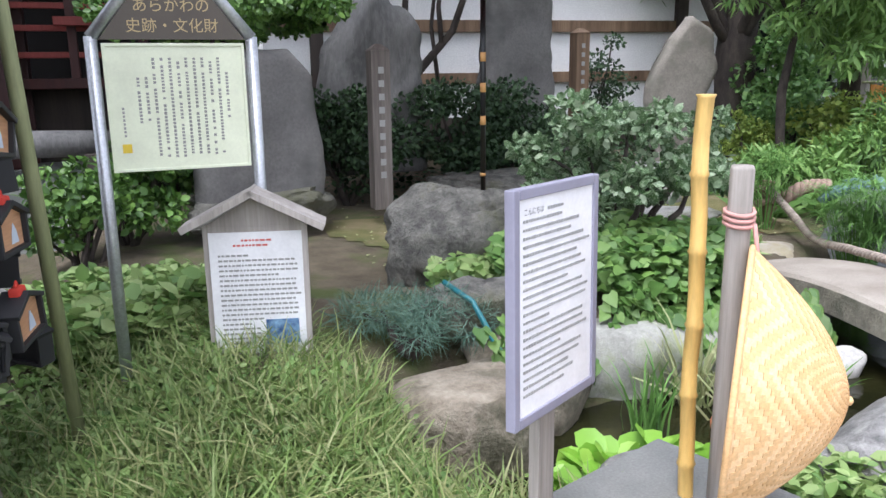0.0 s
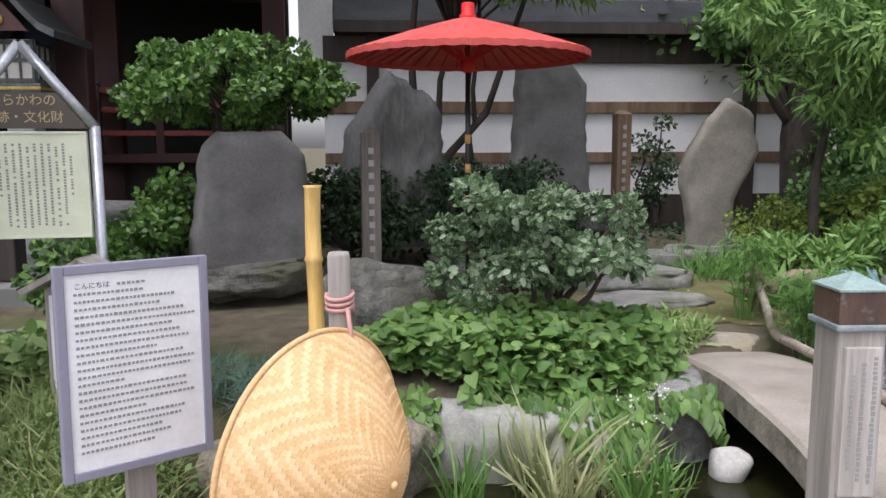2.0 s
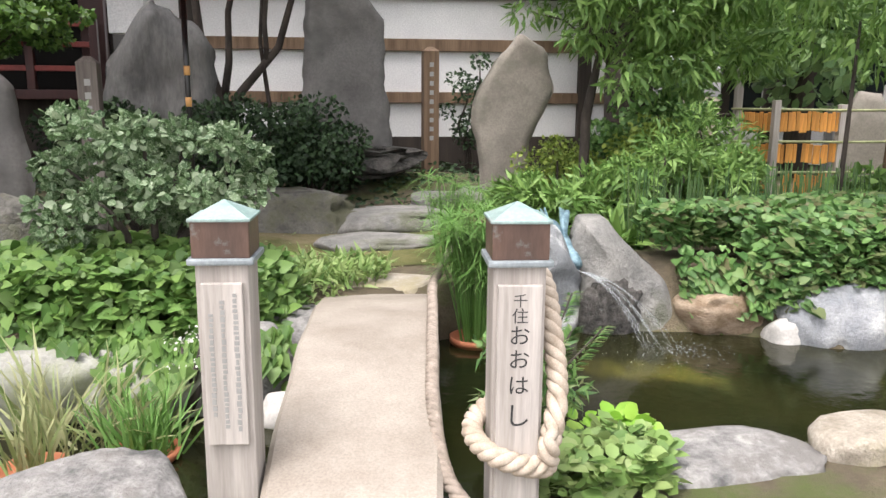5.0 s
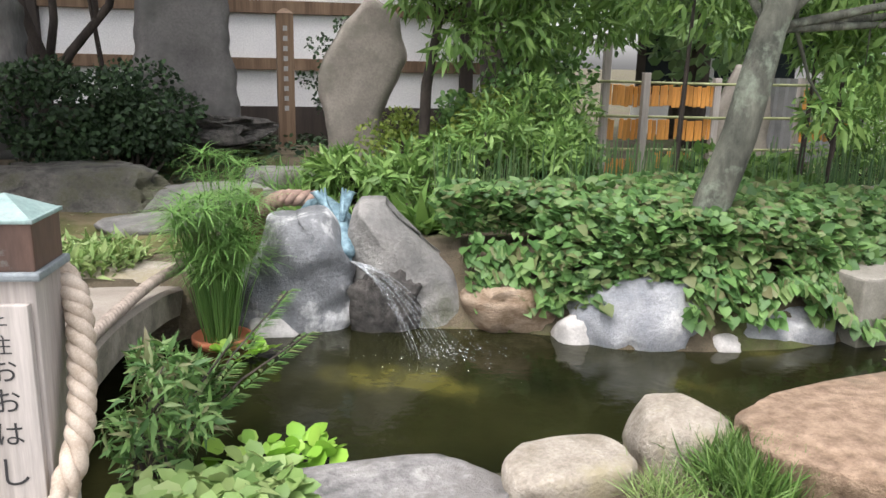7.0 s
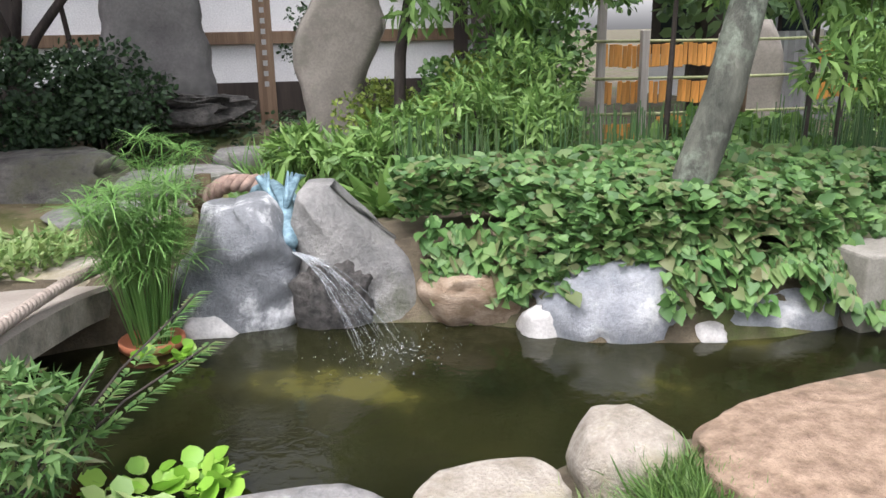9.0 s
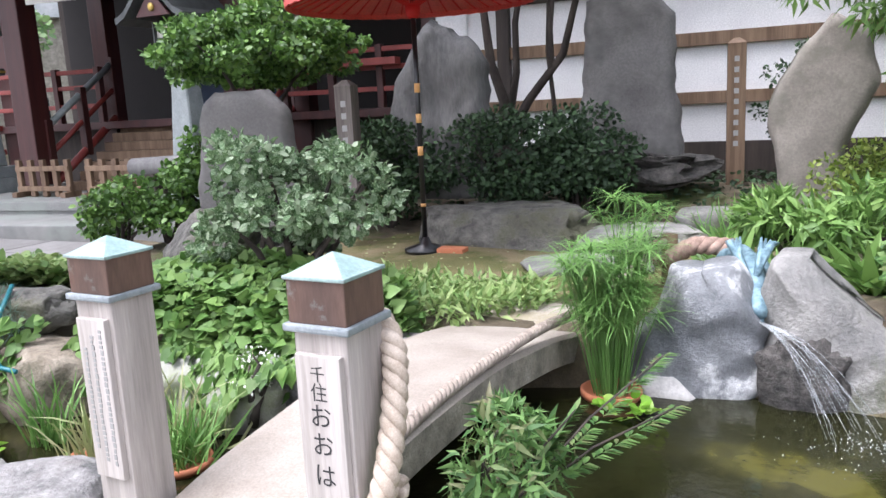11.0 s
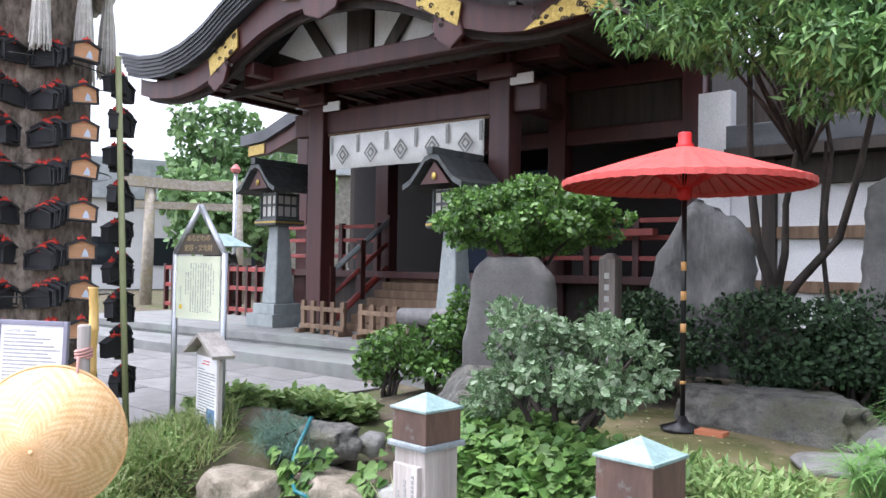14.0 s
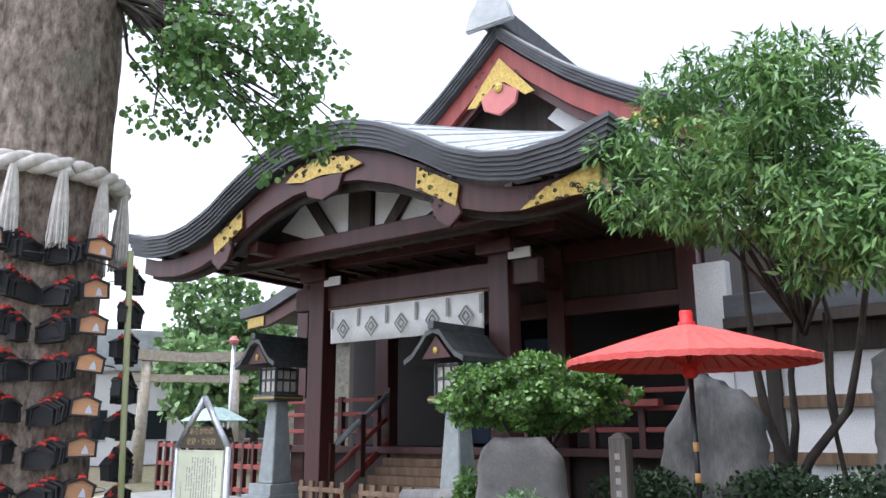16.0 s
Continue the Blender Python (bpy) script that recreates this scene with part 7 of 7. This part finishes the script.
for k in range(15):
    part("post", boxed(0.34 * k - 0.04, -0.05, 0, 0.34 * k + 0.04, 0.05, 1.08, 0.008), M["red_wood"], e)
# grey rock slab, shaped as a round bar on two added legs
e = thing("wooden_bench", "grey rock slab on legs in front of the monument hedge", "bench", at=(-5.3, 5.15, 0.16))
part("slab_bar", tubed([(0, 0, 0.62), (0.9, 0.1, 0.64), (1.7, 0.2, 0.62)], [0.11, 0.12, 0.11], 12), M["stele_dark"], e, smooth=True)
for x in (0.25, 1.45):
    part("leg", boxed(x - 0.1, -0.05, 0, x + 0.1, 0.2, 0.55, 0.02), M["dark_wood"], e)

# small roof beyond the lantern, torii, far pavilion, poles
e = thing("side_building", "small shrine building with a sweeping dark roof", "building", at=(-12.6, 10.4, 0))
part("roof", prism([(-2.2, 4.55), (-1.2, 4.62), (0.0, 5.0), (1.2, 5.6), (1.2, 5.3), (0.0, 4.7), (-1.2, 4.35), (-2.2, 4.3)], -1.5, 1.8), M["roof"], e)
part("eave_board", prism([(-2.0, 4.28), (-1.2, 4.33), (0, 4.68), (1.2, 5.28), (1.2, 4.9), (0, 4.35), (-1.2, 4.05), (-2.0, 4.02)], -1.4, -1.28), M["red_wood"], e)
part("gilt_fitting", prism([(-1.95, 4.28), (-1.3, 4.31), (-1.3, 4.07), (-1.95, 4.04)], -1.43, -1.41), M["gold"], e)
part("wall", boxed(0.9, -0.6, 0, 1.2, 1.5, 5.0, 0.02), M["red_wood"], e)
e = thing("stone_torii", "pale stone shrine gate far off", "gate", at=(-22.4, 12.1, 0), rz=60)
for x in (-1.5, 1.5):
    part("pillar", tubed([(x, 0, 0), (x * 0.95, 0, 3.9)], [0.2, 0.17], 14), M["rock_cream"], e, smooth=True)
part("top_beam", prism([(-2.3, 3.95), (0, 3.85), (2.3, 3.95), (2.4, 4.3), (0, 4.18), (-2.4, 4.3)], -0.2, 0.2), M["rock_cream"], e)
part("tie_beam", boxed(-1.9, -0.1, 3.2, 1.9, 0.1, 3.45, 0.01), M["rock_cream"], e)
e = thing("garden_pavilion", "low pavilion with a verdigris roof far off", "building", at=(-16.8, 9.6, 0))
part("roof", frustum(1.5, 1.2, 1.85, 0.4, 0.3, 2.2, 0.02), M["verdigris"], e)
part("rockwork", boulder((0.65, 0.5, 0.95), 111, 0.4, 4, freq=2.5), M["lava"], e).location = (0, 0, 0.9)
e = thing("flag_pole", "thin grey metal pole far off", "pole", at=(-19.0, 11.5, 0))
part("shaft", tubed([(0, 0, 0), (0, 0, 4.2)], 0.06, 10), M["alu"], e, smooth=True)
part("lamp", lathe([(0.12, 4.2), (0.16, 4.3), (0.05, 4.45)], 12), M["pink_wood"], e)
for x, y, w, h, rz, mt in ((-40, 14, 16, 4.5, 70, "white_plaster"), (-34, 30, 14, 6.5, 40, "concrete")):
    e = thing("house", "pale low house beyond the shrine grounds", "house", at=(x, y, 0), rz=rz)
    part("wall", boxed(-w / 2, -3, 0, w / 2, 3, h, 0.02), M[mt], e)
    part("roof", prism([(-w / 2 - 0.5, h), (w / 2 + 0.5, h), (w / 2 - 1.5, h + 2), (-w / 2 + 1.5, h + 2)], -3.5, 3.5), M["roof_top"], e)
    for k in range(5):
        wd = part("window", boxed(-w / 2 + 1.2 + 2.8 * k, -3.03, 1.2, -w / 2 + 2.6 + 2.8 * k, -3.0, 2.6, 0.01), M["glass"], e)
        part("window_frame", boxed(-w / 2 + 1.15 + 2.8 * k, -3.05, 1.12, -w / 2 + 2.65 + 2.8 * k, -3.03, 1.2, 0), M["alu"], wd)

# ---- bamboo fence and building on the right ----
e = thing("bamboo_fence", "fence of orange bamboo slats in three bands on grey posts", "fence", at=(4.33, 5.45, 0.12), rz=0)
sme = slab_mesh("slat", 0.042, 0.012, 0.2, M["bamboo_orange"])
for x, y, h in ((0.0, 0.0, 1.5), (0.37, -0.1, 1.14), (1.16, 0.0, 1.1), (2.12, 0.05, 1.12), (2.66, 0.05, 1.1)):
    part("post", boxed(x - 0.035, y - 0.035, -0.1, x + 0.035, y + 0.035, h, 0.006), M["grey_wood"], e)
for z in (1.05, 0.72, 0.4):
    part("rail", tubed([(-0.08, -0.04, z), (1.2, -0.03, z - 0.01), (2.7, -0.04, z)], 0.014, 8), M["bamboo_green"], e, smooth=True)
    for k in range(60):
        x = 0.03 + 0.0445 * k
        if 25 < k < 47 or (z < 0.5 and (k in range(8, 12) or k > 22)) or (z < 0.8 and k % 17 == 9) or rnd.random() < 0.03:
            continue
        o = new("slat", sme)
        o.parent = e
        o.location = (x, rnd.uniform(-0.01, 0.01), z - 0.235 + rnd.uniform(-0.012, 0.012) - (0.06 if z < 0.5 and k < 8 else 0))
        o.rotation_euler = (rnd.uniform(-0.03, 0.03), rnd.uniform(-0.03, 0.03), rnd.uniform(-0.1, 0.1))
e = thing("grey_stone_slab", "grey-brown upright stone seen behind the fence", "stone", at=(5.95, 5.75, 0.1), rz=-10)
part("slab", stele(([(-0.32, 0), (-0.3, 0.8), (-0.1, 1.25)], [(0.32, 0), (0.3, 0.9), (0.15, 1.25)]), 0.2, 33, 0.02), M["stele_light"], e, smooth=True)
e = thing("office_building", "low building with a pale lower wall and dark windows", "building", at=(12.4, 9.2, 0), rz=-38)
part("lower_wall", boxed(-6, 0, 0, 7, 3, 0.8, 0.01), M["white_plaster"], e)
part("sill", boxed(-6, -0.12, 0.8, 7, 0.1, 0.93, 0.01), M["dark_wood"], e)
part("upper_wall", boxed(-6, 0.2, 0.93, 7, 3, 3.6, 0), M["dark_wood"], e)
for k in range(6):
    wd = part("window", boxed(-5.8 + 2.1 * k, 0.12, 0.98, -3.85 + 2.1 * k, 0.18, 2.6, 0), M["glass"], e)
    part("window_frame", boxed(-3.88 + 2.1 * k, 0.02, 0.93, -3.78 + 2.1 * k, 0.2, 2.6, 0.005), M["alu"], wd)
    part("blind", boxed(-5.2 + 2.1 * k, 0.09, 1.02, -4.5 + 2.1 * k, 0.115, 1.5, 0), M["white_plaster"], wd)
part("roof", boxed(-6.5, -0.9, 3.0, 7.5, 3.5, 3.3, 0.02), M["roof"], e)
e = thing("red_box", "red metal box beside the path", "box", at=(10.2, 8.0, 0.05))
part("body", boxed(-0.15, -0.12, 0.1, 0.15, 0.12, 0.95, 0.01), M["red_string"], e)
part("door_panel", boxed(-0.12, -0.13, 0.2, 0.12, -0.121, 0.85, 0.004), M["umbrella_red"], e)
e = thing("grey_sheet_wall", "grey corrugated metal sheet fence", "fence", at=(8.9, 8.6, 0))
bm = bmesh.new()
pv = None
for k in range(60):
    x, y = 0.04 * k - 1.6, 0.02 * math.sin(k * 1.57)
    c = (bm.verts.new((x, y, 0)), bm.verts.new((x, y, 1.2)))
    if pv:
        bm.faces.new((pv[0], c[0], c[1], pv[1]))
    pv = c
sh = part("sheet", bm, M["granite"], e)
so = sh.modifiers.new("thick", "SOLIDIFY")
so.thickness = 0.005
e = thing("wooden_bucket", "small brown wooden tub by the building", "tub", at=(7.3, 5.2, 0.1))
part("tub_body", lathe([(0.15, 0), (0.17, 0.28), (0.15, 0.28), (0.13, 0.03)], 16), M["brown_wood"], e)

# reed mat over the far end of the pond
e = thing("reed_mat", "tan reed mat spread over a frame above the water", "mat")
A1, B1, C1, D1 = Vector((4.66, 1.52, 0.2)), Vector((6.74, 2.63, 0.26)), Vector((7.6, 1.6, 0.27)), Vector((5.2, 0.66, 0.22))
NS = 150
bm = bmesh.new()
for k in range(NS):
    f = k / (NS - 1)
    s0, s1 = A1.lerp(D1, f), B1.lerp(C1, f)
    wv = 0.012 * math.sin(k * 0.5) + rnd.uniform(-0.004, 0.004)
    tube(bm, [s0 + Vector((rnd.uniform(-0.03, 0.03), 0, wv)), s0.lerp(s1, 0.5) + Vector((0, 0, wv + 0.03)), s1 + Vector((0, 0, wv))], 0.0075, 5)
part("reed_weave", bm, M["reed"], e, smooth=True)
for f in (0.06, 0.3, 0.55, 0.8):
    part("binding", tubed([A1.lerp(B1, f) + Vector((0, 0, 0.03)), A1.lerp(B1, f).lerp(D1.lerp(C1, f), 0.5) + Vector((0, 0, 0.045)), D1.lerp(C1, f) + Vector((0, 0, 0.03))], 0.006, 5), M["brown_wood"], e)
for f in (0.1, 0.5, 0.9):
    part("frame_pole", tubed([A1.lerp(D1, f) - Vector((0.02, 0, 0.03)), B1.lerp(C1, f) - Vector((0, 0, 0.03))], 0.02, 8), M["bamboo_green"], e)
for p4 in (A1, D1, B1, C1):
    part("support", tubed([(p4.x, p4.y, -0.4), (p4.x, p4.y, p4.z - 0.02)], 0.03, 8), M["brown_wood"], e)

# ---- paving stones and flagstones, last ----
pv = tagged(new("pavement"), "grey paving slabs of the garden path", "pavement", kind="structure")
me1 = slab_mesh("paving_slab", 0.592, 0.592, 0.05, M["path"])
for i in range(-9, 15):
    for j in range(-9, 0):
        x, y = 0.6 * i, 0.6 * j - 0.2
        if y > -0.9 and not (x > 3.2):
            continue
        o = new("paving_slab", me1)
        o.parent, o.location = pv, (x, y, -0.05 + rnd.uniform(-0.002, 0.002))
fl = tagged(new("flagstones"), "large grey flagstones before the shrine steps", "pavement", kind="structure")
me2 = slab_mesh("flagstone", 1.18, 0.68, 0.06, M["flag"])
for j in range(8):
    for i in range(9):
        x, y = -15.0 + 1.2 * i + 0.6 * (j % 2), -1.05 + 0.695 * j
        if x > -4.9 - 0.25 * abs(j - 5) :
            continue
        o = new("flagstone", me2)
        o.parent, o.location = fl, (x, y, -0.055 + rnd.uniform(-0.002, 0.002))
